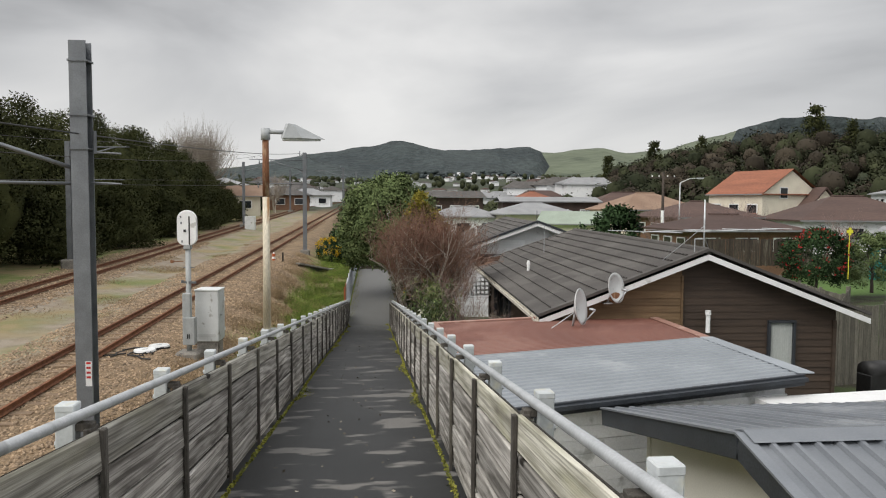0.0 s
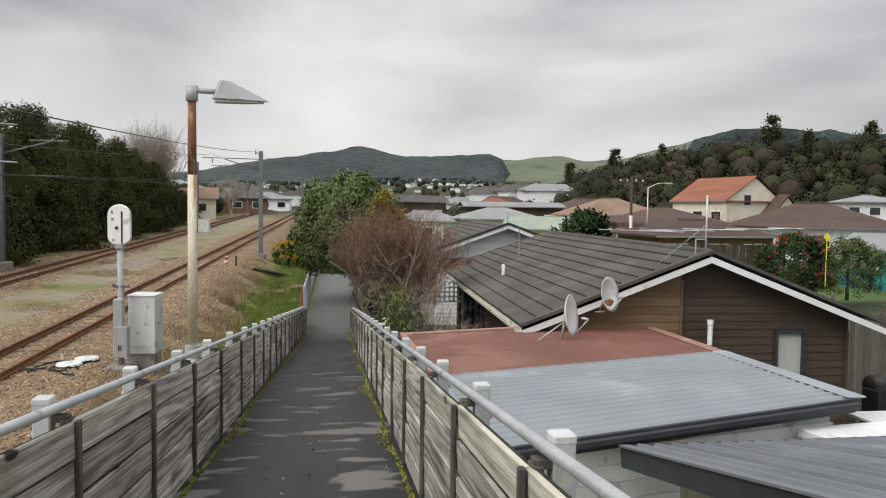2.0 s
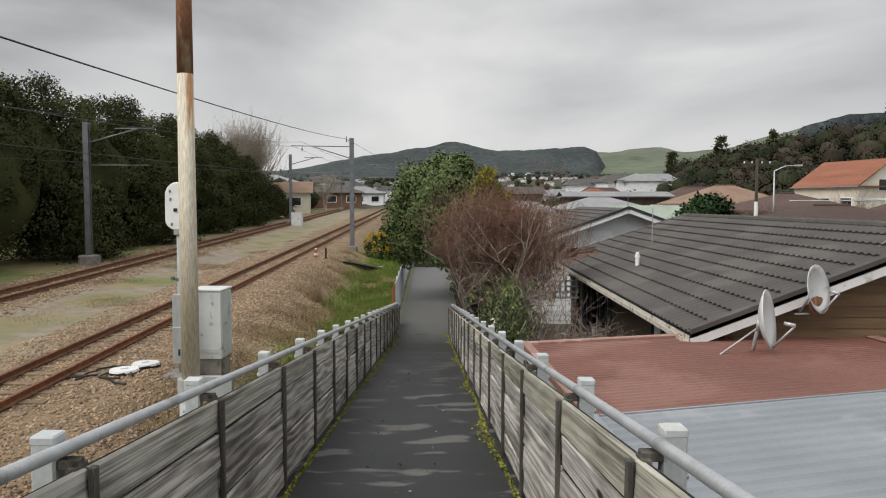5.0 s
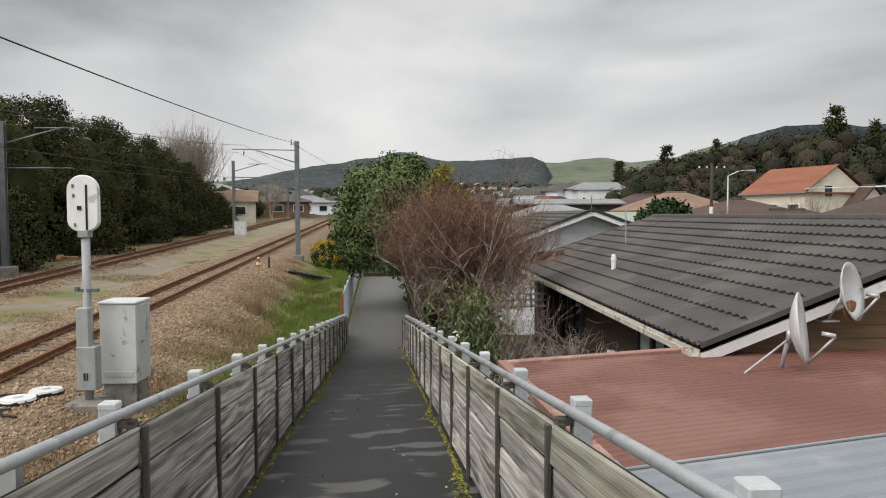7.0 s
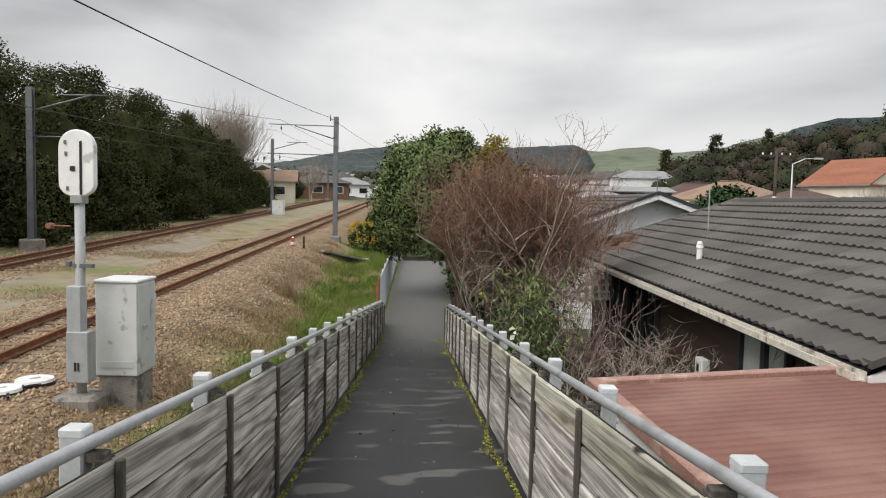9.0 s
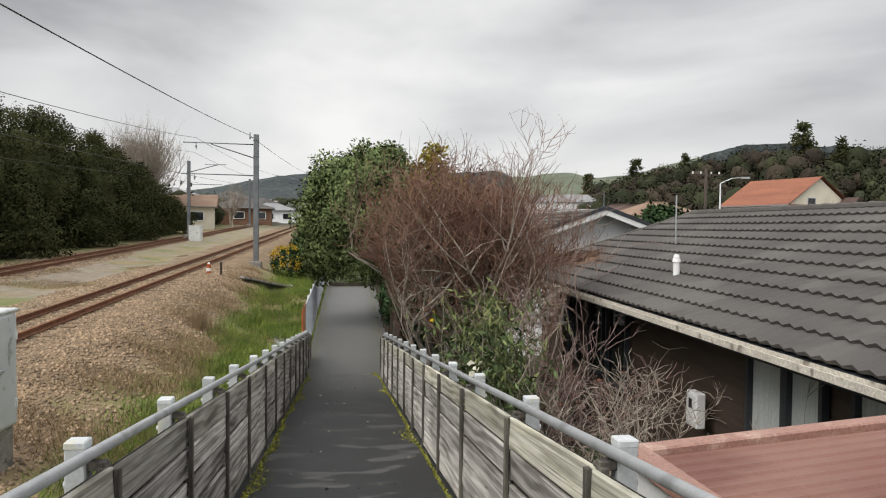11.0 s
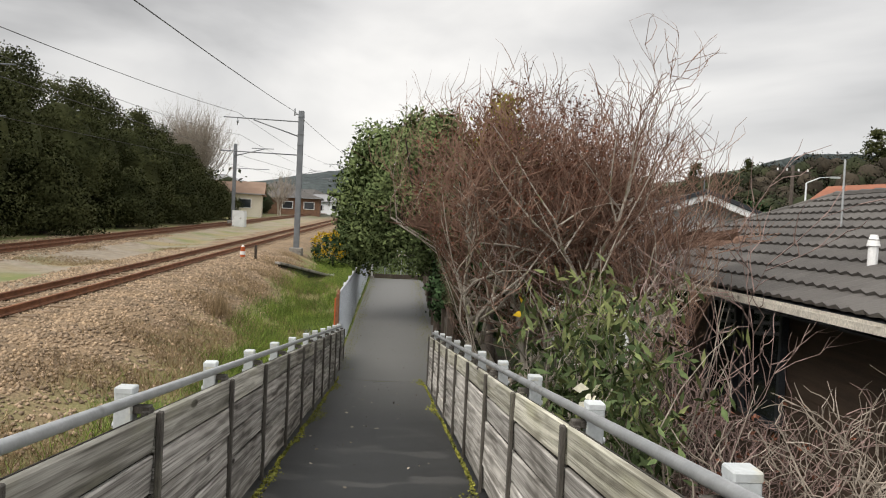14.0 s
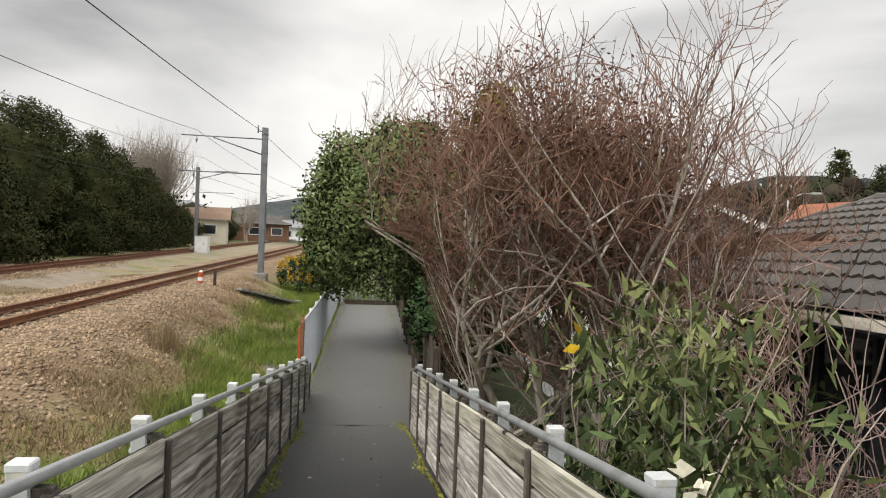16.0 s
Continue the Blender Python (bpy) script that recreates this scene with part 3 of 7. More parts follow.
XL, XR = 0.385, 2.00                                # inner faces of the two ramp fences
mb = MB()
ys = [-9 + 0.4 * i for i in range(int((RAMP_END + 9) / 0.4) + 1)] + [RAMP_END]
for y in ys:
    z = FLOOR0 - FALL * y
    for x in (XL - 0.06, 0.8, 1.2, 1.6, XR + 0.06):
        mb.v.append((x, y, z + 0.006 * noise.noise((x * 1.7, y * 1.1, 4)) - 0.01 * (abs(x - 1.2) < 0.3)))
for j in range(len(ys) - 1):
    mb.f += [(j * 5 + i, j * 5 + i + 1, j * 5 + i + 6, j * 5 + i + 5) for i in range(4)]
k = len(mb.v)
mb.v += [(v[0], v[1], v[2] - 0.16) for v in mb.v[:k]]
mb.f += [(a + k, d + k, c + k, b + k) for a, b, c, d in mb.f[:]]
mb.f += [(j * 5, (j + 1) * 5, (j + 1) * 5 + k, j * 5 + k) for j in range(len(ys) - 1)] + [((j + 1) * 5 + 4, j * 5 + 4, j * 5 + 4 + k, (j + 1) * 5 + 4 + k) for j in range(len(ys) - 1)]
solid("ramp", mb, M_ASPHALT, "damp dark asphalt footway ramp with wet patches", "ramp", "structure")
mb = MB()
ys = [RAMP_END + 0.8 * i for i in range(33)]
for y in ys:
    w = smooth01(RAMP_END, 33.5, y)
    for x in (0.30, 0.9, 1.5, 2.2, 2.05 + 0.55 * w + 0.4 * smooth01(34, 54, y)):
        mb.v.append((x, y, PATH_Z + 0.008 * noise.noise((x, y, 9))))
for j in range(len(ys) - 1):
    mb.f += [(j * 5 + i, j * 5 + i + 1, j * 5 + i + 6, j * 5 + i + 5) for i in range(4)]
solid("path", mb, M_ASPHALT, "flat grey asphalt path with mossy edges", "path", "structure")

# timber bearers and cross heads that carry the ramp
def carrier():
    th = thing("ramp_frame", "timber bearers and cross heads under the ramp", "frame", kind="structure")
    tilt = -math.degrees(math.atan(FALL))
    for x in (0.55, 1.8):
        part("bearer", MB().box((x, 10, FLOOR0 - FALL * 10 - 0.28), (0.1, 36.5, 0.2), 0, tilt), M_BATTEN, th)
    y = -6.0
    while y < 26:
        part("cross_head", MB().box((1.18, y, FLOOR0 - FALL * y - 0.47), (1.5, 0.12, 0.16)), M_BATTEN, th)
        for x in (0.5, 1.86):
            zt, zb = FLOOR0 - FALL * y - 0.55, ground_z(x, y) - 0.3
            if zt > zb + 0.3:
                part("pile", MB().box((x, y, (zt + zb) / 2), (0.15, 0.15, zt - zb)), M_BATTEN, th)
        y += 2.5


carrier()


# ---------- the railway ----------
def rail_x(off, y):
    return off + 0.01338 * y


def rail_track(label, off, y0, y1, sleepers):
    th = thing("railway_track", label, "railway track", kind="structure")
    prof = [(-0.065, -0.15), (0.065, -0.15), (0.065, -0.135), (0.012, -0.11), (0.012, -0.04), (0.035, -0.03), (0.035, 0.0), (-0.035, 0.0), (-0.035, -0.03), (-0.012, -0.04), (-0.012, -0.11), (-0.065, -0.135)]
    ys = [y0 + 4 * i for i in range(int((y1 - y0) / 4) + 1)]
    for d in (0.0, 1.067):
        mb, n = MB(), len(prof)
        for y in ys:
            mb.v += [(rail_x(off + d, y) + a, y, rail_z(y) + b) for a, b in prof]
        mb.f = [(j * n + i, j * n + (i + 1) % n, (j + 1) * n + (i + 1) % n, (j + 1) * n + i) for j in range(len(ys) - 1) for i in range(n)]
        part("rail", mb, M_RAIL, th)
    me = MB().box((0, 0, 0), (2.1, 0.22, 0.12)).mesh("sleeper", M_SLEEPER, 0.01)
    y = y0
    for _ in range(sleepers):
        part("sleeper", me, None, th, at=pose(rail_x(off + 0.533, y), y, rail_z(y) - 0.222 + rng.uniform(-0.012, 0.008), 0, 0, rng.uniform(-1.5, 1.5)))
        y += 0.7


rail_track("rusty railway track half buried in brown ballast", -7.476, -10, 330, 150)
rail_track("farther rusty railway track in stone ballast", -14.55, 0, 330, 130)


# ---------- ramp fences ----------
def ramp_fence(label, side, inner, spots):
    """side -1 left, 1 right. Posts, brackets and handrail here; battens and boards are set last."""
    th = thing("ramp_fence", label, "fence", group="ramp fences")
    px, rx = inner + side * 0.142, inner + side * 0.083
    post = MB().box((0, 0, -0.6), (0.072, 0.072, 1.2)).mesh("post", M_POST, 0.006)
    cap = MB().prism([(-0.0375, -0.0375), (0.0375, -0.0375), (0.0375, 0.0375), (-0.0375, 0.0375)], "z", -0.03, 0.0).mesh("post_cap", M_POSTCAP, 0.005)
    brk = MB().box((-side * 0.06, 0, -0.06), (0.075, 0.05, 0.03)).box((-side * 0.085, 0, -0.085), (0.03, 0.085, 0.045)).mesh("bracket", M_BATTEN, 0.003)
    bolt = MB().tube((side * 0.034, 0, 0), (side * 0.052, 0, 0), 0.014, n=8).mesh("bolt", M_GALV)
    for y in spots:
        z = FLOOR0 + 0.98 - FALL * y
        p = part("post", post, None, th, at=pose(px + rng.uniform(-0.006, 0.006), y, z, rng.uniform(-0.9, 0.9), rng.uniform(-0.9, 0.9), rng.uniform(-3, 3)))
        part("post_cap", cap, None, p, at=pose(0, 0, 0.002))
        part("bolt", bolt, None, p, at=pose(0, 0.01, -0.16))
        part("bracket", brk, None, th, at=pose(px, y, z - 0.03))
    y0, y1 = spots[0] - 0.6, spots[-1] + 0.04
    rail = MB().tube((rx, y0, FLOOR0 + 0.938 - FALL * y0), (rx, y1, FLOOR0 + 0.938 - FALL * y1), 0.021, n=14)
    part("handrail", rail, M_GALV, th, "galvanised pipe handrail", smooth=True)
    return th


spots_l = [-7.8, -6.5, -5.2, -3.9, -2.6, -1.3, 0.0, 1.29, 2.55, 3.82, 5.15, 6.48, 7.88, 9.45, 10.86, 12.22, 13.47, 14.78, 16.05, 17.3, 18.72, 19.95, 21.25, 22.5, 23.85, 25.1, 26.4, 27.65, 28.9, 30.15]
spots_r = [-7.7, -6.4, -5.1, -3.8, -2.5, -1.2, 0.1, 1.4, 2.7, 4.0, 5.27, 6.55, 7.82, 9.22, 10.5, 11.92, 13.2, 14.5, 15.97, 17.25, 18.5, 19.7, 20.95, 22.15, 23.4, 24.65, 25.9, 27.3]
fence_l = ramp_fence("weathered grey board fence with galvanised handrail beside the railway", -1, XL, spots_l)
fence_r = ramp_fence("weathered grey board fence with galvanised handrail beside the gardens", 1, XR, spots_r)


# ---------- street lamp ----------
def street_lamp():
    x, y = -0.05, 8.75
    th = thing("street_lamp", "rust-streaked lamp pole with grey wedge lantern beside the ramp", "street lamp", (x, y, 0))
    part("lower_pole", MB().tube((0, 0, 0.7), (0, 0, 4.0), 0.060, 0.056, 16), M_POLEGREY, th, "scuffed grey lower pole", smooth=True)
    part("middle_pole", MB().tube((0, 0, 4.0), (0, 0, 5.86), 0.054, 0.047, 16), M_POLEPALE, th, "cream paint streaked with rust", smooth=True)
    part("upper_pole", MB().tube((0, 0, 5.86), (0, 0, 6.7), 0.047, 0.043, 16), M_RUST, th, "rusty brown upper pole", smooth=True)
    part("collar", MB().tube((0, 0, 3.4), (0, 0, 3.94), 0.070, 0.068, 16), M_POLEGREY, th, smooth=True)
    part("socket", MB().tube((0, 0, 6.63), (0, 0, 6.79), 0.062, 0.062, 16), M_LAMP, th, smooth=True)
    part("arm", MB().tube((0.03, 0, 6.745), (0.27, 0, 6.735), 0.03, 0.028, 12), M_LAMP, th, smooth=True)
    shell = MB()
    lo = [(0.20, 0.0), (0.24, -0.09), (0.50, -0.10), (0.80, -0.02), (0.80, 0.02), (0.50, 0.10), (0.24, 0.09)]
    hi = [(0.27, 0.0), (0.31, -0.06), (0.36, -0.055), (0.40, -0.02), (0.40, 0.02), (0.36, 0.055), (0.31, 0.06)]
    n = len(lo)
    shell.v = [(a, b, 6.66 - 0.02 * (a - 0.2)) for a, b in lo] + [(a, b, 6.86 - 0.10 * (a - 0.27)) for a, b in hi]
    shell.f = [(i, (i + 1) % n, n + (i + 1) % n, n + i) for i in range(n)] + [tuple(range(n, 2 * n))]
    part("lantern", shell, M_LAMP, th, "grey wedge lantern", bevel=0.006)
    part("diffuser", MB().prism([(0.23, -0.07), (0.5, -0.08), (0.74, -0.015), (0.74, 0.015), (0.5, 0.08), (0.23, 0.07)], "z", 6.625, 6.657), M_CURTAIN, th, "clouded lamp diffuser")
    part("clamp", MB().box((0.12, 0, 4.0), (0.26, 0.05, 0.12)).tube((0, 0, 3.93), (0, 0, 4.05), 0.078, n=14), M_POLEGREY, th, "bracket to the fence")


street_lamp()


# ---------- overhead line masts ----------
def h_column(h, w, t):
    a, b, c = w / 2, w / 2 - t, t / 2
    return MB().prism([(-a, -a), (a, -a), (a, -b), (c, -b), (c, b), (a, b), (a, a), (-a, a), (-a, b), (-c, b), (-c, -b), (-a, -b)], "z", 0, h)


def near_mast(label, x, y, base, height, arms, warn=False):
    th = thing("overhead_line_mast", label, "mast", (x, y, base), group="overhead line masts")
    part("column", h_column(height, 0.27, 0.022), M_MAST, th)
    part("foundation", MB().prism([(-0.32, -0.32), (0.32, -0.32), (0.32, 0.32), (-0.32, 0.32)], "z", -0.6, 0.12), M_CONC, th, bevel=0.04)
    if warn:
        part("warning_plate", MB().box((0.07, -0.139, 1.72), (0.10, 0.004, 0.42)), M_WHITE, th, "small white warning plate")
        for zz in (1.66, 1.74, 1.82, 1.90):
            part("warning_bar", MB().box((0.07, -0.1425, zz), (0.07, 0.003, 0.035)), M_WARN, th)
    for z, length, brace in arms:
        a = part("cantilever_arm", MB().tube((-0.1, 0, z), (-length, 0, z + 0.05), 0.028, n=8), M_MAST, th, smooth=True)
        if brace:
            part("brace", MB().tube((-0.1, 0, z - 0.75), (-length * 0.62, 0, z - 0.02), 0.03, n=8), M_MAST, th, smooth=True)
        part("insulator", MB().tube((-length * 0.82, 0, z + 0.02), (-length * 0.82, 0, z - 0.32), 0.02, n=8).tube((-length * 0.82, 0, z - 0.1), (-length * 0.82, 0, z - 0.22), 0.05, n=10), M_MAST, th, smooth=True)
    for down in (1.2, 1.75, 0.32):
        part("band", MB().box((0, 0, height - down), (0.31, 0.31, 0.03)), M_MAST, th)
    if warn:
        part("upper_brace", MB().tube((-0.1, 0, 5.12), (-2.6, 0, 5.95), 0.035, n=8), M_MAST, th, smooth=True)
        for zz in (4.9, 5.4):
            part("stub_arm", MB().tube((0.1, 0, zz), (0.62, 0, zz - 0.02), 0.018, n=6), M_MAST, th)
        part("arm_post", MB().tube((0.2, 0, 5.38), (0.2, 0, 5.75), 0.035, n=8), M_MAST, th)
        return th
    part("top_bracket", MB().tube((-0.1, 0, height - 0.18), (-0.34, 0, height - 0.18), 0.02, n=8).tube((-0.34, 0, height - 0.26), (-0.34, 0, height + 0.12), 0.03, n=8), M_MAST, th, smooth=True)
    return th


near_mast("grey steel overhead line mast standing beside the ramp", -3.39, 11.3, 1.2, 7.2, [(4.88, 3.9, False)], True)
near_mast("grey steel overhead line mast with cantilever arms beside the track", -3.57, 53.2, 2.25, 7.1, [(6.55, 3.9, True), (4.85, 4.0, False)])
near_mast("distant grey overhead line mast beside the track", -2.6, 97.0, 3.4, 7.0, [(6.5, 3.8, True), (4.9, 3.8, False)])
near_mast("distant grey overhead line mast beside the track", -2.0, 140.0, 4.5, 7.0, [(6.5, 3.8, True)])


def far_mast(label, x, y, base, height):
    th = thing("overhead_line_mast", label, "mast", (x, y, base), group="overhead line masts")
    part("column", h_column(height, 0.26, 0.03), M_MAST, th)
    part("foundation", MB().prism([(-0.4, -0.4), (0.4, -0.4), (0.4, 0.4), (-0.4, 0.4)], "z", -0.5, 0.35), M_CONC, th, bevel=0.05)
    part("cantilever_arm", MB().tube((0.1, 0, height - 1.0), (2.6, 0, height - 0.28), 0.04, n=8).tube((1.4, 0, height - 0.3), (3.3, 0, height - 0.28), 0.03, n=8), M_MAST, th, smooth=True)
    part("lower_arm", MB().tube((0.1, 0, height - 2.1), (3.0, 0, height - 2.1), 0.025, n=8), M_MAST, th, smooth=True)
    for down in (1.0, 2.1):
        part("band", MB().box((0, 0, height - down), (0.3, 0.3, 0.05)), M_MAST, th)
    return th


far_mast("grey steel overhead line mast in front of the dark trees", -15.5, 41.9, 2.2, 6.9)
far_mast("grey steel overhead line mast beside the far track", -15.0, 12.5, 1.35, 7.0)
far_mast("distant overhead line mast behind a white cabinet", -12.6, 81.0, 3.1, 7.0)
far_mast("distant overhead line mast beside the far track", -12.5, 125.0, 4.2, 7.0)


def wire_line(label, pts, r=0.011, sag=0.25):
    mb = MB()
    for a, b in zip(pts, pts[1:]):
        a, b = Vector(a), Vector(b)
        prev = a
        for i in range(1, 13):
            t = i / 12
            q = a.lerp(b, t) - Vector((0, 0, 4 * sag * t * (1 - t)))
            mb.tube(prev, q, r, n=5, caps=False)
            prev = q
    solid("overhead_wire", mb, M_WIRE, label, "wire", group="overhead wires")


wire_line("thin dark feeder wire strung between mast tops", [(-3.2, -32, 5.9), (-3.4, 11.39, 6.9), (-3.91, 53.2, 9.3), (-2.94, 97, 10.3), (-2.34, 140, 11.4)], 0.013, 0.17)
wire_line("thin dark catenary wire above the near track", [(-7.0, -32, 7.1), (-6.85, 11.39, 6.75), (-6.77, 53.2, 9.1), (-5.7, 97, 9.9), (-5, 140, 11)], 0.010, 0.35)
wire_line("thin dark contact wire above the near track", [(-7.0, -32, 5.6), (-6.8, 11.39, 6.1), (-6.8, 53.2, 7.0), (-5.8, 97, 8.2), (-5, 140, 9.2)], 0.009, 0.04)
wire_line("thin dark catenary wire above the far track", [(-14.5, -25, 6.9), (-13.2, 12.5, 8.0), (-12.7, 41.9, 9.1), (-12.2, 81, 10.9), (-10, 125, 10.9)], 0.012, 0.30)
wire_line("thin dark contact wire above the far track", [(-14.4, -25, 5.6), (-13.2, 12.5, 6.2), (-12.9, 41.9, 7.0), (-12.2, 81, 8.2), (-10, 125, 9.1)], 0.010, 0.04)


# ---------- railway signal and cabinet ----------
def signal():
    x, y = -3.86, 20.2
    th = thing("railway_signal", "back of a white railway signal on a grey post in gravel", "signal", (x, y, 1.2), -4)
    part("footing", MB().prism([(-0.33, -0.33), (0.33, -0.33), (0.33, 0.33), (-0.33, 0.33)], "z", -0.4, 0.33), M_CONC, th, bevel=0.06)
    part("post", MB().tube((0, 0, 0.3), (0, 0, 3.35), 0.075, n=14), M_POLEGREY, th, smooth=True)
    out = []
    for cx, cz, a0 in ((0, 0.36, 0), (0, -0.18, 180)):
        for i in range(13):
            a = radians(a0 + 180 * i / 12)
            out.append((cx + 0.275 * math.cos(a), cz + (0.275 if a0 == 0 else 0.20) * math.sin(a)))
    part("head", MB().prism([(a, b + 3.72) for a, b in out], "y", -0.10, 0.02), M_WHITE, th, "white rounded signal back plate", bevel=0.015)
    part("door_seam", MB().box((0.075, -0.104, 3.78), (0.035, 0.014, 0.80)), M_BLACK, th)
    part("latch", MB().box((-0.05, -0.108, 3.77), (0.07, 0.02, 0.07)), M_BLACK, th)
    for a, b in ((-0.16, 4.16), (-0.15, 3.99), (-0.13, 3.47)):
        part("hinge", MB().box((a, -0.107, b), (0.035, 0.015, 0.06)), M_MAST, th)
    part("neck_clamp", MB().box((0, -0.01, 3.31), (0.19, 0.2, 0.13)), M_POLEGREY, th, bevel=0.01)
    part("step_bracket", MB().box((0.02, 0, 2.72), (0.3, 0.05, 0.03)), M_MAST, th)
    part("step_bracket", MB().box((0.06, -0.03, 2.30), (0.32, 0.08, 0.06)).box((-0.16, -0.03, 2.32), (0.06, 0.08, 0.08)), M_MAST, th)
    part("upper_case", MB().box((-0.02, -0.08, 1.62), (0.22, 0.2, 0.75)), M_POLEGREY, th, bevel=0.01)
    part("junction_box", MB().box((0.05, -0.10, 0.92), (0.34, 0.24, 0.78)), M_POLEGREY, th, "grey steel junction box", bevel=0.012)
    part("lock", MB().box((0.02, -0.226, 0.78), (0.03, 0.012, 0.13)).box((0.07, -0.226, 0.78), (0.02, 0.012, 0.13)), M_BLACK, th)
    part("side_lamp", MB().tube((-0.12, -0.05, 2.9), (-0.42, -0.08, 2.9), 0.014, n=6).tube((-0.42, -0.14, 2.9), (-0.42, -0.02, 2.9), 0.045, n=10), M_RUST, th)


signal()


def cabinet(label, x, y, z, w, d, h, rz, legs):
    th = thing("trackside_cabinet", label, "cabinet", (x, y, z), rz, group="trackside cabinets")
    part("body", MB().box((0, 0, legs + h / 2), (w, d, h)), M_CABINET, th, bevel=0.012)
    part("roof", MB().box((0, 0, legs + h + 0.025), (w + 0.05, d + 0.05, 0.05)), M_CABINET, th, bevel=0.015)
    part("plinth", MB().box((0, 0, legs / 2 - 0.15), (w * 0.9, d * 0.9, legs + 0.3)), M_CONC, th, "dark concrete plinth")
    dr = part("door", MB().box((w / 2 + 0.009, 0, legs + h / 2), (0.018, d * 0.92, h * 0.95)), M_CABINET, th, bevel=0.004)
    part("handle", MB().box((w / 2 + 0.04, -d * 0.18, legs + h * 0.52), (0.04, 0.12, 0.05)), M_GALV, dr, bevel=0.005)
    for zz in (0.2, 0.8):
        part("hinge", MB().box((w / 2 + 0.03, d * 0.40, legs + h * zz), (0.03, 0.03, 0.12)), M_WHITE, dr)
    part("vent_panel", MB().box((0, -d / 2 - 0.006, legs + 0.18), (w * 0.8, 0.012, 0.10)), M_CABINET, th)


cabinet("pale grey steel trackside cabinet on a concrete plinth", -3.40, 20.78, 1.32, 0.66, 0.70, 1.47, -3, 0.42)
cabinet("white trackside cabinet between the tracks", -11.5, 78.3, 2.75, 1.0, 0.9, 1.35, 0, 0.15)


def drain_lid(x, y, z, r):
    th = thing("drain_lid", "white plastic chamber lid lying in the ballast", "lid", (x, y, z), rng.uniform(0, 90), group="chamber lids")
    part("rim", MB().tube((0, 0, -0.12), (0, 0, 0.0), r * 1.06, r * 1.03, 20), M_BLACK, th, smooth=False)
    part("cover", MB().tube((0, 0, 0.0), (0, 0, 0.045), r, r * 0.94, 20), M_WHITE, th)
    part("grip", MB().box((0, 0, 0.055), (r * 0.5, 0.05, 0.02)), M_CABINET, th)


drain_lid(-4.87, 20.8, 1.55, 0.30)
drain_lid(-5.12, 20.25, 1.53, 0.31)


def loose_cables():
    th = thing("cable_tangle", "tangle of loose black cables in the ballast", "cables")
    rnd = random.Random(14)
    for _ in range(9):
        p = Vector((-5.25 + rnd.uniform(-0.55, 0.35), 20.1 + rnd.uniform(-0.35, 0.5), 0))
        a, mb = rnd.uniform(0, 6.28), MB()
        for _ in range(7):
            a += rnd.gauss(0, 0.55)
            q = p + Vector((math.cos(a), math.sin(a), 0)) * 0.13
            mb.tube((p.x, p.y, ground_z(p.x, p.y) + 0.05), (q.x, q.y, ground_z(q.x, q.y) + 0.05), 0.022, n=6)
            p = q
        part("cable", mb, M_BLACK, th)


loose_cables()


def marker(x, y, z):
    th = thing("marker_post", "small orange and white marker beside the rails", "marker", (x, y, z))
    part("stem", MB().tube((0, 0, 0), (0, 0, 0.75), 0.11, 0.09, 10), M_ORANGE, th)
    part("band", MB().tube((0, 0, 0.42), (0, 0, 0.56), 0.115, 0.105, 10), M_WHITE, th, "white band")
    part("cap", MB().tube((0, 0, 0.75), (0, 0, 0.82), 0.07, 0.03, 10), M_WHITE, th)
    solid("stake", MB().box((x + 0.62, y - 0.5, z + 0.38), (0.1, 0.08, 0.95)), M_PALING, "short dark timber stake in the ballast", "stake", bevel=0.01)


marker(-4.85, 45.9, rail_z(46) - 0.5)


def culvert():
    a, b = Vector((-3.3, 45.2, 1.90)), Vector((-1.43, 49.0, 1.16))
    th = thing("culvert_headwall", "long weathered timber culvert edge lying in the grass", "culvert")
    d = (b - a)
    rz = math.degrees(math.atan2(d.y, d.x))
    c = (a + b) / 2
    part("top_beam", strip(a + Vector((0, 0, 0.12)), b + Vector((0, 0, 0.12)), 0.28, 0.10), M_CONC, th, bevel=0.01)
    # the shade below the beam is given by colouring this face black
    part("face", strip(a + Vector((0.03, 0.06, -0.3)), b + Vector((-0.03, -0.06, -0.3)), 0.10, 0.74), M_BLACK, th, "dark shaded face")
    part("end_post", MB().box((b.x, b.y, b.z - 0.08), (0.14, 0.3, 0.62), rz + 8), M_WHITE, th, "pale end post", bevel=0.01)


culvert()


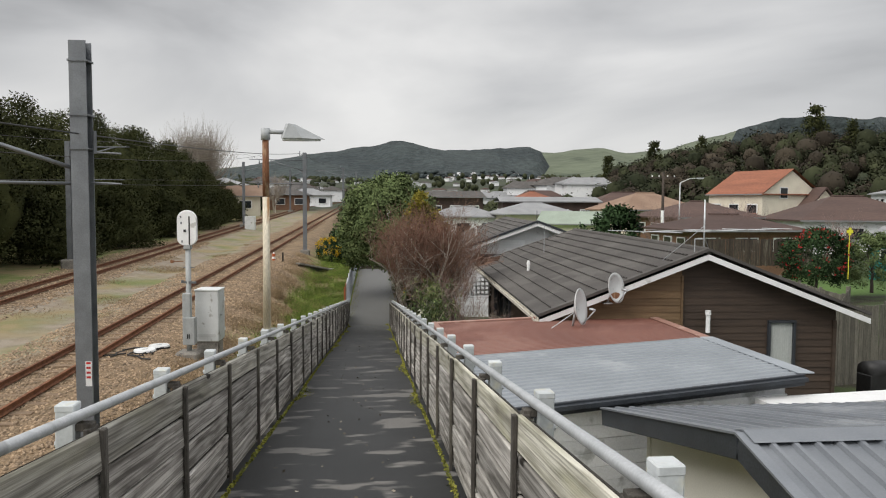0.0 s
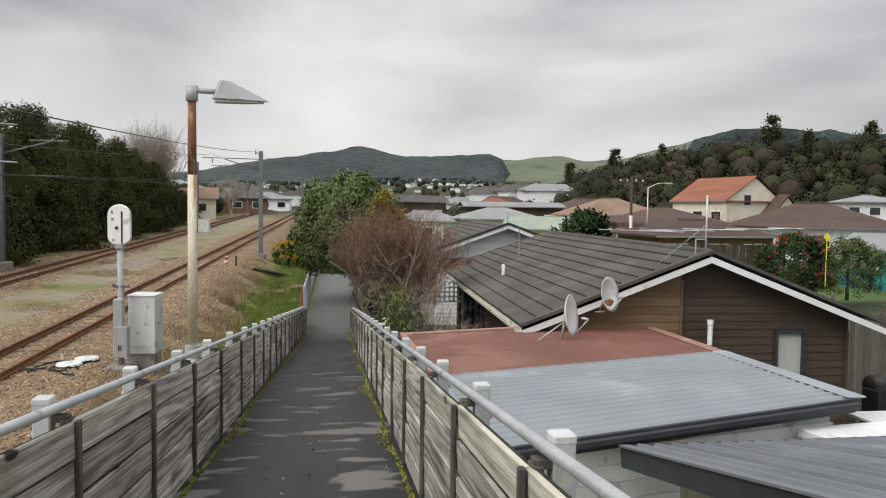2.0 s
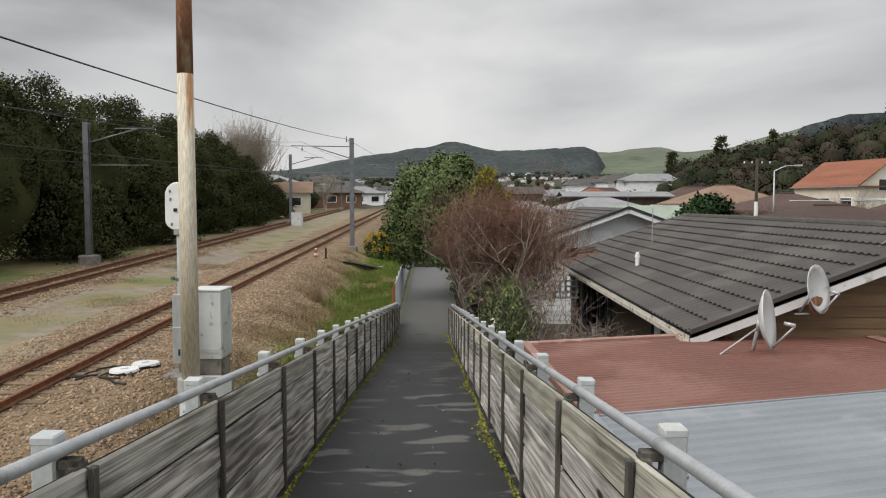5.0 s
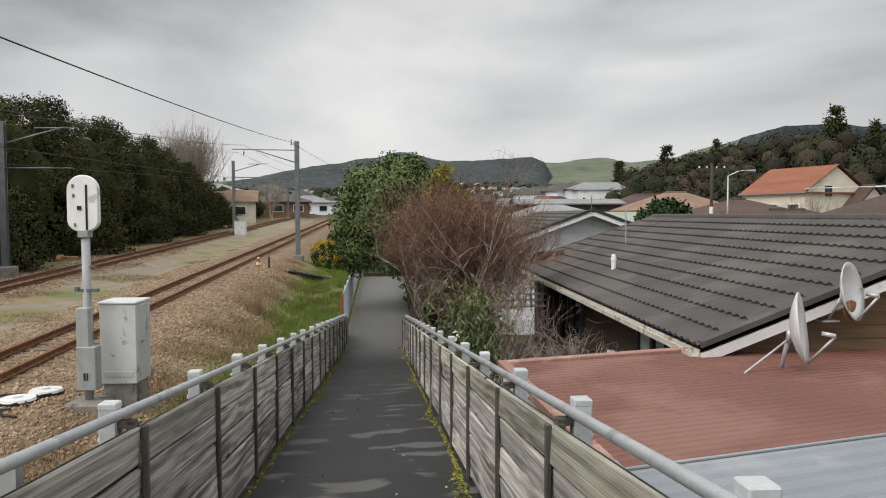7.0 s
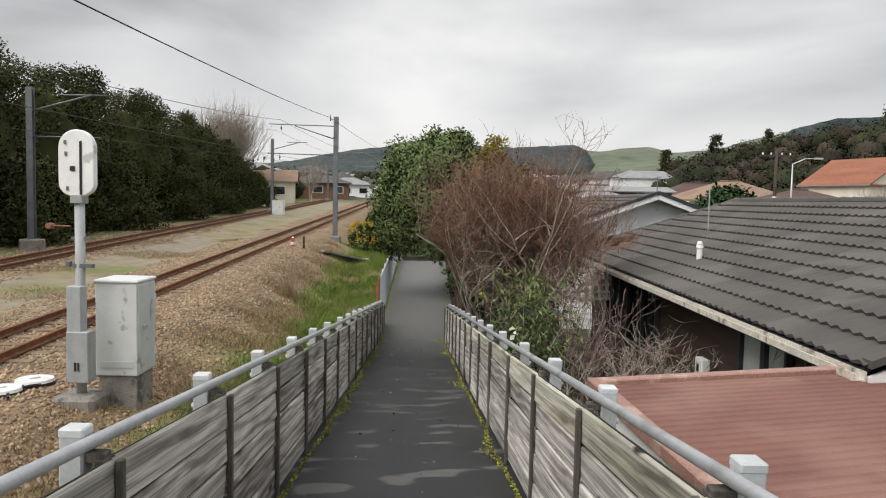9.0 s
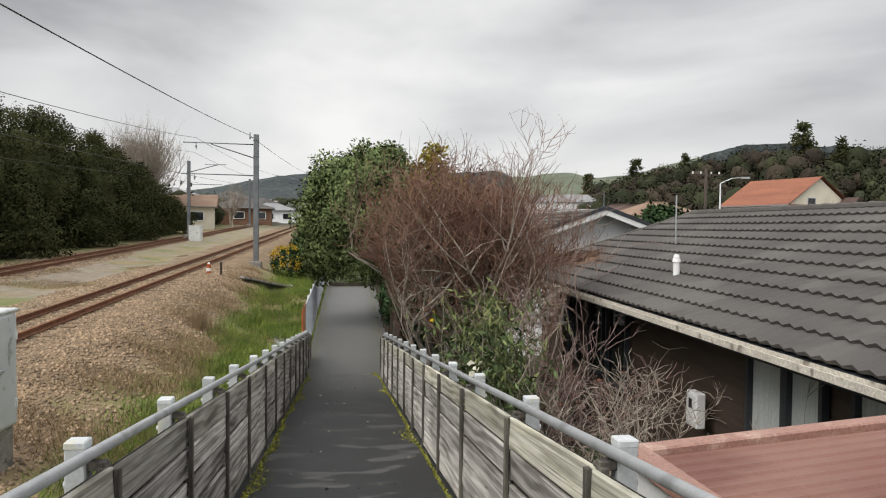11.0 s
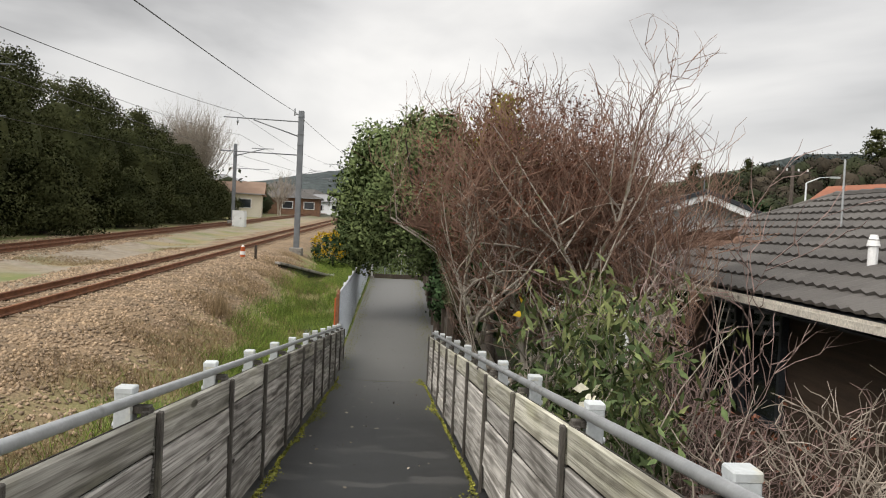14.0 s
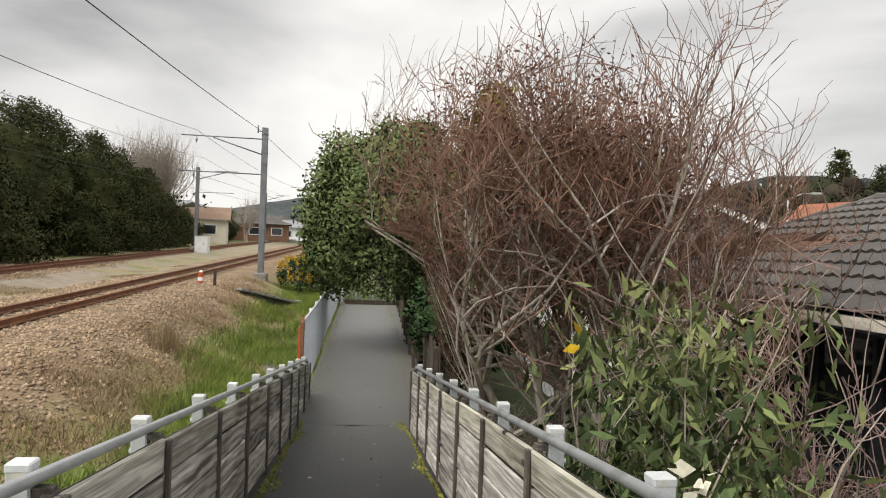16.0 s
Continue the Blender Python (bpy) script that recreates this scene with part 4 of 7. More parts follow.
# ---------- wire mesh fences by the lower path ----------
def mesh_fence(label, p0, p1, z0, h, nposts):
    th = thing("mesh_fence", label, "fence", group="mesh fences")
    p0, p1 = Vector((*p0, z0)), Vector((*p1, z0))
    d = p1 - p0
    up, n = Vector((0, 0, h)), int(d.length / 0.075)
    mb = MB()
    u = d.normalized()
    for i in range(-int(h / 0.075), n):
        for s in (1, -1):
            a, b = i * 0.075, i * 0.075 + h
            lo, hi = max(0.0, a), min(d.length, b)
            if hi - lo < 0.02:
                continue
            za, zb = lo - a, hi - a
            if s < 0:
                za, zb = h - za, h - zb
            q0, q1 = p0 + u * lo + Vector((0, 0, za)), p0 + u * hi + Vector((0, 0, zb))
            mb.tube(q0, q1, 0.0035, n=3, caps=False)
    part("mesh", mb, M_MESH, th, "galvanised wire netting")
    for i in range(nposts):
        q = p0 + d * (i / (nposts - 1))
        part("post", MB().tube((q.x - 0.03, q.y, z0 - 0.4), (q.x - 0.03, q.y, z0 + h + 0.04), 0.028, n=10), M_GALV if i else M_RUST, th, smooth=True)
    part("top_rail", MB().tube(p0 + up, p1 + up, 0.022, n=8), M_GALV, th, smooth=True)
    return th


mesh_fence("galvanised wire mesh fence along the path", (0.235, 30.35), (0.16, 53.9), PATH_Z - 0.02, 1.42, 12)
mesh_fence("galvanised wire mesh fence across the path's end", (0.2, 54.3), (3.6, 54.1), PATH_Z, 1.45, 5)
g = thing("gate_post", "rusty orange steel gate post at the ramp's foot", "post", (0.20, 30.25, PATH_Z))
part("shaft", MB().box((0, 0, 0.62), (0.07, 0.09, 1.5)), M_RUST, g, bevel=0.008)
part("edge_strip", MB().box((-0.05, 0, 0.60), (0.03, 0.06, 1.35)), M_ORANGE, g, "orange painted edge")
g = thing("bollard", "slim white painted post at the path's end", "bollard", (0.36, 53.2, PATH_Z))
part("shaft", MB().tube((0, 0, 0), (0, 0, 1.5), 0.06, n=12), M_WHITE, g, smooth=True)
part("foot", MB().tube((0, 0, 0), (0, 0, 0.12), 0.13, n=12), M_CONC, g)
solid("kerb_board", MB().box((1.8, 53.95, PATH_Z + 0.1), (3.3, 0.08, 0.22)), M_PALING, "dark timber board across the path's end", "board", "structure", bevel=0.01)
mb = MB()
for i in range(18):
    a = 2 * math.pi * i / 18
    mb.v.append((-0.52 + 0.52 * math.cos(a) * (1 + 0.2 * math.sin(3 * a)), 35.2 + 2.4 * math.sin(a) * (1 + 0.15 * math.cos(2 * a)), 0.0))
mb.v = [(x, y, 0.80) for x, y, z in mb.v]
mb.f = [tuple(range(18))]
m_water = bpy.data.materials.new("water")
m_water.use_nodes = True
wb = m_water.node_tree.nodes["Principled BSDF"]
wb.inputs["Base Color"].default_value, wb.inputs["Roughness"].default_value = (0.05, 0.05, 0.045, 1), 0.04
solid("puddle", mb, m_water, "standing water reflecting the sky in the ditch", "water", "structure")


# ---------- houses: common pieces ----------
def gable_boards(parent, name, x0, x1, z0, z1, roof, y, h, material, lap=0.022):
    """Weatherboards of a gable wall facing -y, each a board of its own under roof(x)."""
    z = z0
    while z < z1:
        top = min(z + h, z1)
        xa, xb = x0, x1
        xs = [x0 + (x1 - x0) * i / 60 for i in range(61)]
        ok = [x for x in xs if roof(x) > top - h * 0.3]
        if ok:
            xa, xb = ok[0], ok[-1]
            mb = MB()
            mb.v = [(xa, y, z), (xb, y, z), (xb, y, top), (xa, y, top), (xa, y - lap, z), (xb, y - lap, z), (xb, y - 0.006, top), (xa, y - 0.006, top)]
            mb.f = [(0, 1, 5, 4), (4, 5, 6, 7), (7, 6, 2, 3), (0, 4, 7, 3), (1, 2, 6, 5), (0, 3, 2, 1)]
            part(name, mb, material, parent)
        z += h


def side_boards(parent, name, x, y0, y1, z0, z1, h, material, lap=0.022):
    """Weatherboards of a wall facing -x."""
    z = z0
    while z < z1:
        mb = MB()
        top = min(z + h, z1)
        mb.v = [(x, y1, z), (x, y0, z), (x, y0, top), (x, y1, top), (x - lap, y1, z), (x - lap, y0, z), (x - 0.006, y0, top), (x - 0.006, y1, top)]
        mb.f = [(0, 1, 5, 4), (4, 5, 6, 7), (7, 6, 2, 3), (0, 4, 7, 3), (1, 2, 6, 5), (0, 3, 2, 1)]
        part(name, mb, material, parent)
        z += h


def tile_panel(length, depth, waves):
    """A pressed-steel roof panel: waves along its length (y), stepped front edge at x = 0, rising towards +x."""
    mb, n = MB(), waves * 4
    for i in range(n + 1):
        y = length * i / n
        w = (0.5 - 0.5 * math.cos(2 * math.pi * i / 4)) * 0.024
        mb.v += [(-0.022 + w * 0.9, y, 0.012), (-0.026 + w * 0.9, y, 0.036 + w), (depth * 0.5, y, 0.022 + w * 0.7), (depth + 0.03, y, 0.006 + w * 0.4)]
    for i in range(n):
        mb.f += [(i * 4 + k, i * 4 + k + 1, i * 4 + k + 5, i * 4 + k + 4) for k in range(3)]
    return mb.mesh("tile_panel", M_TILE)


def window(parent, x, z, w, h, y, curtain=True, frame_mat=None, side=False):
    """A window in a wall that faces -y (or -x when side)."""
    fr = MB()
    t = 0.06
    for cx, cz, sx, sz in ((0, h / 2, w + t, t), (0, -h / 2, w + t, t), (-w / 2, 0, t, h), (w / 2, 0, t, h)):
        fr.box((cx, 0, cz), (sx, 0.08, sz))
    at = pose(x, y, z, 0, 0, -90 if side else 0)
    win = part("window", fr, frame_mat or M_DARKTRIM, parent, at=at)
    part("pane", MB().box((0, 0.03, 0), (w, 0.012, h)), M_GLASS if not curtain else M_CURTAIN, win, "" if not curtain else "pale drawn curtain behind glass")
    return win


# ---------- the dark tiled house ----------
def tiled_house():
    th = thing("house", "brown weatherboard house with dark grey pressed-tile roof", "house", (5.09, 14.72, 0), -1.9)
    HW, ZE, ZR, LE, LR = 3.84, 3.27, 4.74, 14.65, 12.9
    pitch = math.degrees(math.atan2(ZR - ZE, HW))
    slope = math.hypot(HW, ZR - ZE)

    def roof_under(x):
        return ZE - 0.12 + (ZR - ZE) * (1 - abs(x - HW) / HW)

    base = part("roof_left", MB().quad((0, 0, ZE - 0.03), (0, LE, ZE - 0.03), (HW, LR, ZR - 0.03), (HW, 0, ZR - 0.03)).quad((0, 0, ZE - 0.09), (HW, 0, ZR - 0.09), (HW, LR, ZR - 0.09), (0, LE, ZE - 0.09)), M_DARKTRIM, th, "dark roof underlay")
    rr = MB()
    for k in range(11):
        a, b = k / 11, (k + 1) / 11
        for t, zz in ((a, 0.03), (b, 0.0)):
            x, z = 2 * HW - HW * t, ZE + (ZR - ZE) * t + zz
            rr.v += [(x, 0, z), (x, LE - (LE - LR) * t, z)]
    rr.f = [(4 * k, 4 * k + 2, 4 * k + 3, 4 * k + 1) for k in range(11)] + [(4 * k + 2, 4 * k + 4, 4 * k + 5, 4 * k + 3) for k in range(10)]
    part("roof_right", rr, M_TILE, th)
    cap = MB().tube((0, 0, 0), (0, LR / 33 - 0.01, 0.012), 0.075, 0.082, 8).mesh("ridge_cap", M_TILE)
    for i in range(33):
        part("ridge_cap", cap, None, th, at=pose(HW, LR * i / 33, ZR))
    caps = MB()
    p0, p1 = Vector((0.02, LE, ZE)), Vector((HW, LR, ZR))
    for i in range(11):
        caps.tube(p0.lerp(p1, i / 11), p0.lerp(p1, (i + 0.97) / 11) + Vector((0, 0, 0.012)), 0.06, 0.066, 8)
    part("verge_cap", caps, M_TILE, th)
    # barge boards of the gable: white board under a dark tile edge
    for sx, name in ((0, "barge_board"), (1, "barge_board")):
        xa = 0 if not sx else 2 * HW
        mb = MB()
        mb.v = [(xa, -0.02, ZE - 0.20), (HW, -0.02, ZR - 0.20), (HW, -0.02, ZR - 0.075), (xa, -0.02, ZE - 0.075), (xa, 0.02, ZE - 0.20), (HW, 0.02, ZR - 0.20), (HW, 0.02, ZR - 0.075), (xa, 0.02, ZE - 0.075)]
        mb.f = [(0, 1, 2, 3), (7, 6, 5, 4), (3, 2, 6, 7), (0, 4, 5, 1), (0, 3, 7, 4), (1, 5, 6, 2)]
        part(name, mb, M_WHITE, th, "white barge board")
        mb = MB()
        mb.v = [(xa, -0.05, ZE + 0.0), (HW, -0.05, ZR + 0.0), (HW, -0.05, ZR + 0.07), (xa, -0.05, ZE + 0.07), (xa, 0.10, ZE + 0.0), (HW, 0.10, ZR + 0.0), (HW, 0.10, ZR + 0.07), (xa, 0.10, ZE + 0.07)]
        mb.f = [(0, 1, 2, 3), (7, 6, 5, 4), (3, 2, 6, 7), (0, 4, 5, 1), (0, 3, 7, 4), (1, 5, 6, 2)]
        part("verge_trim", mb, M_TILE, th, "dark folded verge")
    gut = MB().prism([(-0.12, ZE - 0.115), (-0.01, ZE - 0.115), (-0.01, ZE - 0.03), (-0.025, ZE - 0.03), (-0.025, ZE - 0.10), (-0.105, ZE - 0.10), (-0.105, ZE - 0.045), (-0.12, ZE - 0.045)], "y", 0.0, LE)
    part("gutter", gut, M_GUTTER, th, "weathered cream eaves gutter")
    part("soffit", MB().box((0.30, LE / 2, ZE - 0.17), (0.58, LE - 0.1, 0.02)), M_DARKTRIM, th)
    # walls
    w = MB()
    w.box((0.62, LE / 2, 1.75), (0.08, LE - 0.7, 2.7))
    w.box((2 * HW - 0.62, LE / 2, 1.75), (0.08, LE - 0.7, 2.7))
    w.prism([(0.58, 0.4), (2 * HW - 0.58, 0.4), (2 * HW - 0.58, roof_under(0.58)), (HW, ZR - 0.13), (0.58, roof_under(0.58))], "y", 0.42, 0.50)
    w.prism([(0.58, 0.4), (2 * HW - 0.58, 0.4), (2 * HW - 0.58, roof_under(0.58)), (HW, ZR - 0.4), (0.58, roof_under(0.58))], "y", LR - 0.6, LR - 0.5)
    wall = part("wall", w, M_BROWNBOARD, th)
    gable_boards(wall, "weatherboard", 3.38, 2 * HW - 0.58, 0.5, ZR - 0.15, roof_under, 0.41, 0.165, M_BROWNBOARD)
    gable_boards(wall, "weatherboard", 0.58, 3.36, 0.5, ZR - 0.2, roof_under, 0.33, 0.165, M_TANBOARD)
    part("corner_board", MB().box((3.37, 0.36, 2.3), (0.05, 0.14, 3.7)), M_TANBOARD, th)
    side_boards(wall, "weatherboard", 0.575, 0.42, LE - 0.4, 0.5, 3.08, 0.165, M_BROWNBOARD)
    window(th, 5.78, 2.45, 0.60, 1.25, 0.36)
    for yy, wd, cur in ((1.62, 0.8, True), (2.80, 0.60, True), (3.52, 0.72, True), (8.4, 1.0, False), (9.6, 0.9, False), (11.2, 0.8, False)):
        window(th, 0.50, 2.35, wd, 1.35, yy, cur, side=True)
    part("vent_cowl", MB().tube((0.97, 7.06, 3.58), (0.97, 7.06, 3.86), 0.05, n=12).tube((0.97, 7.06, 3.86), (0.97, 7.06, 3.92), 0.065, 0.055, 12).tube((0.97, 7.06, 3.93), (0.97, 7.06, 3.98), 0.05, 0.035, 12), M_WHITE, th, "white plastic roof vent")
    part("pipe", MB().tube((3.95, 0.2, 2.85), (3.95, 0.2, 3.30), 0.05, n=10).tube((3.95, 0.2, 3.27), (3.95, 0.2, 3.36), 0.065, n=10), M_WHITE, th, "white vent pipe")
    part("roof_stay", MB().tube((1.9, 9.3, 4.1), (1.9, 9.3, 5.0), 0.014, n=6), M_GALV, th)
    # roof panels
    step = slope / 11
    panel = tile_panel(1.26, step, 6)
    up = pose(0, 0, 0, 0, -pitch, 0)
    for k in range(11):
        d = step * k
        end = LE - (LE - LR) * (k + 0.5) / 11
        y = -0.02 - (0.63 if k % 2 else 0.0)
        while y < end - 0.05:
            a, b = max(y, 0.0), min(y + 1.26, end)
            waves = max(1, round((b - a) / 0.21))
            me = panel if b - a > 1.25 else tile_panel(b - a, step, waves)
            part("tile_panel", me, None, base, at=pose(d * math.cos(radians(pitch)), a, ZE + d * math.sin(radians(pitch)), 0, -pitch, 0))
            y += 1.26
    return th


tiled_house()


# ---------- satellite dishes, aerial, meter box ----------
def dish(label, x, y, z, r, aim, foot, streak):
    th = thing("satellite_dish", label, "satellite dish", (x, y, z), 0, group="satellite dishes")
    m = MB()
    rings, n = 5, 24
    m.v.append((0, 0, 0))
    for i in range(1, rings + 1):
        q = r * i / rings
        m.v += [(q * 0.86 * math.cos(2 * math.pi * j / n), q * math.sin(2 * math.pi * j / n), 0.30 * q * q / r) for j in range(n)]
    m.f += [(0, 1 + j, 1 + (j + 1) % n) for j in range(n)]
    for i in range(rings - 1):
        a, b = 1 + i * n, 1 + (i + 1) * n
        m.f += [(a + j, b + j, b + (j + 1) % n, a + (j + 1) % n) for j in range(n)]
    k = len(m.v)
    m.v += [(a, b, c - 0.014) for a, b, c in m.v]
    m.f += [tuple(k + i for i in reversed(f)) for f in m.f]
    a = 1 + (rings - 1) * n
    m.f += [(a + j, k + a + j, k + a + (j + 1) % n, a + (j + 1) % n) for j in range(n)]
    turn = Vector(aim).to_track_quat("Z", "Y").to_matrix().to_4x4()
    part("reflector", m, M_CABINET, th, smooth=True, at=turn)
    if streak:
        part("rust_stain", MB().prism([(0.26 * r * math.cos(a) * 2.6 - 0.02, -0.62 * r + 0.34 * r * math.sin(a)) for a in [i * math.pi / 7 for i in range(14)]], "z", 0.145 * r, 0.15 * r), M_RUST, th, "brown rust stain on the dish", at=turn @ pose(0, 0, 0.0))
    tip = turn @ Vector((0, -r * 0.25, r * 1.05))
    low = turn @ Vector((0, -r * 0.95, r * 0.26))
    part("feed_arm", MB().tube(low, tip, 0.014, n=8), M_GALV, th, smooth=True)
    part("feed_horn", MB().tube(tip, tip + Vector((0, 0, 0.02)) + turn.to_3x3() @ Vector((0, 0.02, -0.13)), 0.026, 0.022, 10), M_GALV, th, smooth=True)
    back = turn @ Vector((0, 0, -0.02))
    f = Vector(foot)
    part("mast", MB().tube(back, (back.x, back.y, back.z - 0.14), 0.03, n=10).tube((back.x, back.y, back.z - 0.05), f, 0.024, n=10), M_GALV, th, smooth=True)
    part("foot_plate", MB().box(tuple(f), (0.2, 0.2, 0.02)), M_GALV, th)
    return th


d1 = dish("white satellite dish on a stayed pole above the red roof", 5.70, 13.86, 3.60, 0.39, (0.80, -0.58, 0.14), (-0.05, 0.15, -0.56), False)
part("stay", MB().tube((0.08, 0.05, -0.05), (-0.75, -0.1, -0.57), 0.011, n=6), M_GALV, d1)
dish("grey satellite dish with a rust stain fixed to the gable", 6.70, 14.50, 3.92, 0.34, (0.58, -0.79, 0.18), (-0.05, 0.25, -0.36), True)


def aerial():
    th = thing("television_aerial", "long thin television aerial on a stayed pole at the gable", "aerial", (8.95, 14.9, 4.55))
    part("pole", MB().tube((0, 0, 0), (0, 0, 1.35), 0.02, n=8), M_GALV, th, smooth=True)
    part("boom", MB().tube((-1.35, 0.2, 0.60), (1.6, -0.25, 0.69), 0.014, n=6), M_GALV, th)
    for i in range(5):
        t = i / 4
        x, y, z = -1.35 + 2.95 * t, 0.2 - 0.45 * t, 0.61 + 0.09 * t
        ln = 0.75 - 0.12 * i
        part("element", MB().tube((x - ln * 0.8, y + ln, z), (x + ln * 0.8, y - ln, z), 0.007, n=5), M_GALV, th)
    part("stay", MB().tube((0, 0, 0.75), (-0.75, 0.6, -0.1), 0.008, n=5), M_GALV, th)
    part("stay", MB().tube((0, 0, 0.5), (0.5, 0.4, -0.25), 0.008, n=5), M_GALV, th)
    part("side_arm", MB().tube((-0.22, 0, 0.45), (0, 0, 0.45), 0.014, n=6).tube((-0.22, 0, 0.45), (-0.22, 0, 0.0), 0.014, n=6), M_GALV, th)


aerial()
mbx = thing("meter_box", "white meter box on the brown wall", "meter box", (5.60, 19.62, 2.1), -1.9)
part("case", MB().box((0, 0, 0), (0.12, 0.30, 0.44)), M_WHITE, mbx, bevel=0.01)
part("door", MB().box((-0.066, 0.0, 0.0), (0.012, 0.25, 0.38)), M_WHITE, mbx, bevel=0.004)
part("viewing_window", MB().box((-0.074, 0.0, 0.08), (0.008, 0.09, 0.12)), M_GLASS, mbx)


# ---------- the garage with red and grey roof ----------
def ribbed(name, a, b, c, d, pitch, amp, parent, material, label, thick=0.02):
    """Ribbed sheet over the corners a-b (one end of the ribs) and d-c (the other)."""
    a, b, c, d = (Vector(p) for p in (a, b, c, d))
    n = int((b - a).length / pitch) * 8
    mb = MB()
    for i in range(n + 1):
        t = i / n
        h = amp if i % 8 in (3, 4, 5) else 0.0
        for k in range(3):
            p = a.lerp(b, t).lerp(d.lerp(c, t), k / 2)
            mb.v.append((p.x, p.y, p.z + h))
    for i in range(n):
        mb.f += [(i * 3 + k, i * 3 + k + 1, i * 3 + k + 4, i * 3 + k + 3) for k in range(2)]
    k0 = len(mb.v)
    mb.v += [tuple(p - Vector((0, 0, thick))) for p in (a, b, c, d)]
    mb.f.append((k0, k0 + 1, k0 + 2, k0 + 3))
    return part(name, mb, material, parent, label)


def garage():
    th = thing("garage", "white weatherboard garage with half red, half grey ribbed roof", "garage")
    A, B = (2.81, 14.5, 3.15), (3.03, 7.86, 3.10)
    C, D = (7.78, 8.85, 3.27), (7.80, 15.7, 3.14)
    E1, E2 = (2.93, 11.10, 3.12), (7.66, 11.95, 3.26)
    ribbed("red_roof", E1, A, D, E2, 0.11, 0.012, th, M_REDROOF, "faded red corrugated roof")
    ribbed("grey_roof", B, E1, E2, C, 0.19, 0.022, th, M_GREYROOF, "pale grey painted ribbed roof")
    part("lap_edge", strip((2.88, 11.08, 3.135), (7.52, 11.93, 3.265), 0.03, 0.012), M_GREYROOF, th)
    part("left_flashing", strip((2.72, 14.55, 3.16), (2.86, 11.1, 3.15), 0.12, 0.09), M_PINKTRIM, th, "faded pink-red flashing", bevel=0.01)
    part("left_flashing", strip((2.86, 11.1, 3.165), (2.96, 7.86, 3.15), 0.11, 0.07), M_GREYROOF, th, bevel=0.01)
    part("back_flashing", strip((2.74, 14.55, 3.14), (7.8, 15.72, 3.17), 0.12, 0.10), M_PINKTRIM, th, "faded pink-red flashing", bevel=0.01)
    part("right_flashing", strip((7.86, 15.7, 3.165), (7.70, 11.95, 3.275), 0.20, 0.022), M_PINKTRIM, th, bevel=0.01)
    part("right_flashing", strip((7.70, 11.95, 3.275), (7.82, 8.8, 3.295), 0.26, 0.022), M_GREYROOF, th, "pale grey flashing", bevel=0.01)
    part("fascia", strip((2.94, 7.80, 3.03), (7.78, 8.80, 3.20), 0.05, 0.17), M_DARKTRIM, th, "dark blue-grey fascia", bevel=0.006)
    part("gutter", strip((2.94, 7.74, 3.05), (7.78, 8.74, 3.22), 0.09, 0.06), M_DARKTRIM, th)
    part("side_fascia", strip((2.95, 7.85, 3.03), (2.74, 14.5, 3.05), 0.04, 0.16), M_WHITE, th)
    wall = part("wall", MB().prism([(3.12, 8.02), (7.6, 9.0), (7.65, 15.5), (2.92, 14.4)], "z", 0.45, 3.04), M_WHITEBOARD, th, "white painted wall")
    for k in range(12):
        z = 0.55 + 0.20 * k
        part("weatherboard", strip((3.10, 7.985, z + 0.1), (7.62, 8.975, z + 0.1), 0.03, 0.192), M_WHITEBOARD, wall, bevel=0.004)
        part("weatherboard", strip((3.095, 8.0, z + 0.1), (2.89, 14.42, z + 0.1), 0.03, 0.192), M_WHITEBOARD, wall, bevel=0.004)
    part("parapet", strip((7.0, 8.45, 2.92), (12.6, 9.2, 2.92), 0.5, 0.1), M_WHITE, th, "white flat canopy edge")


garage()


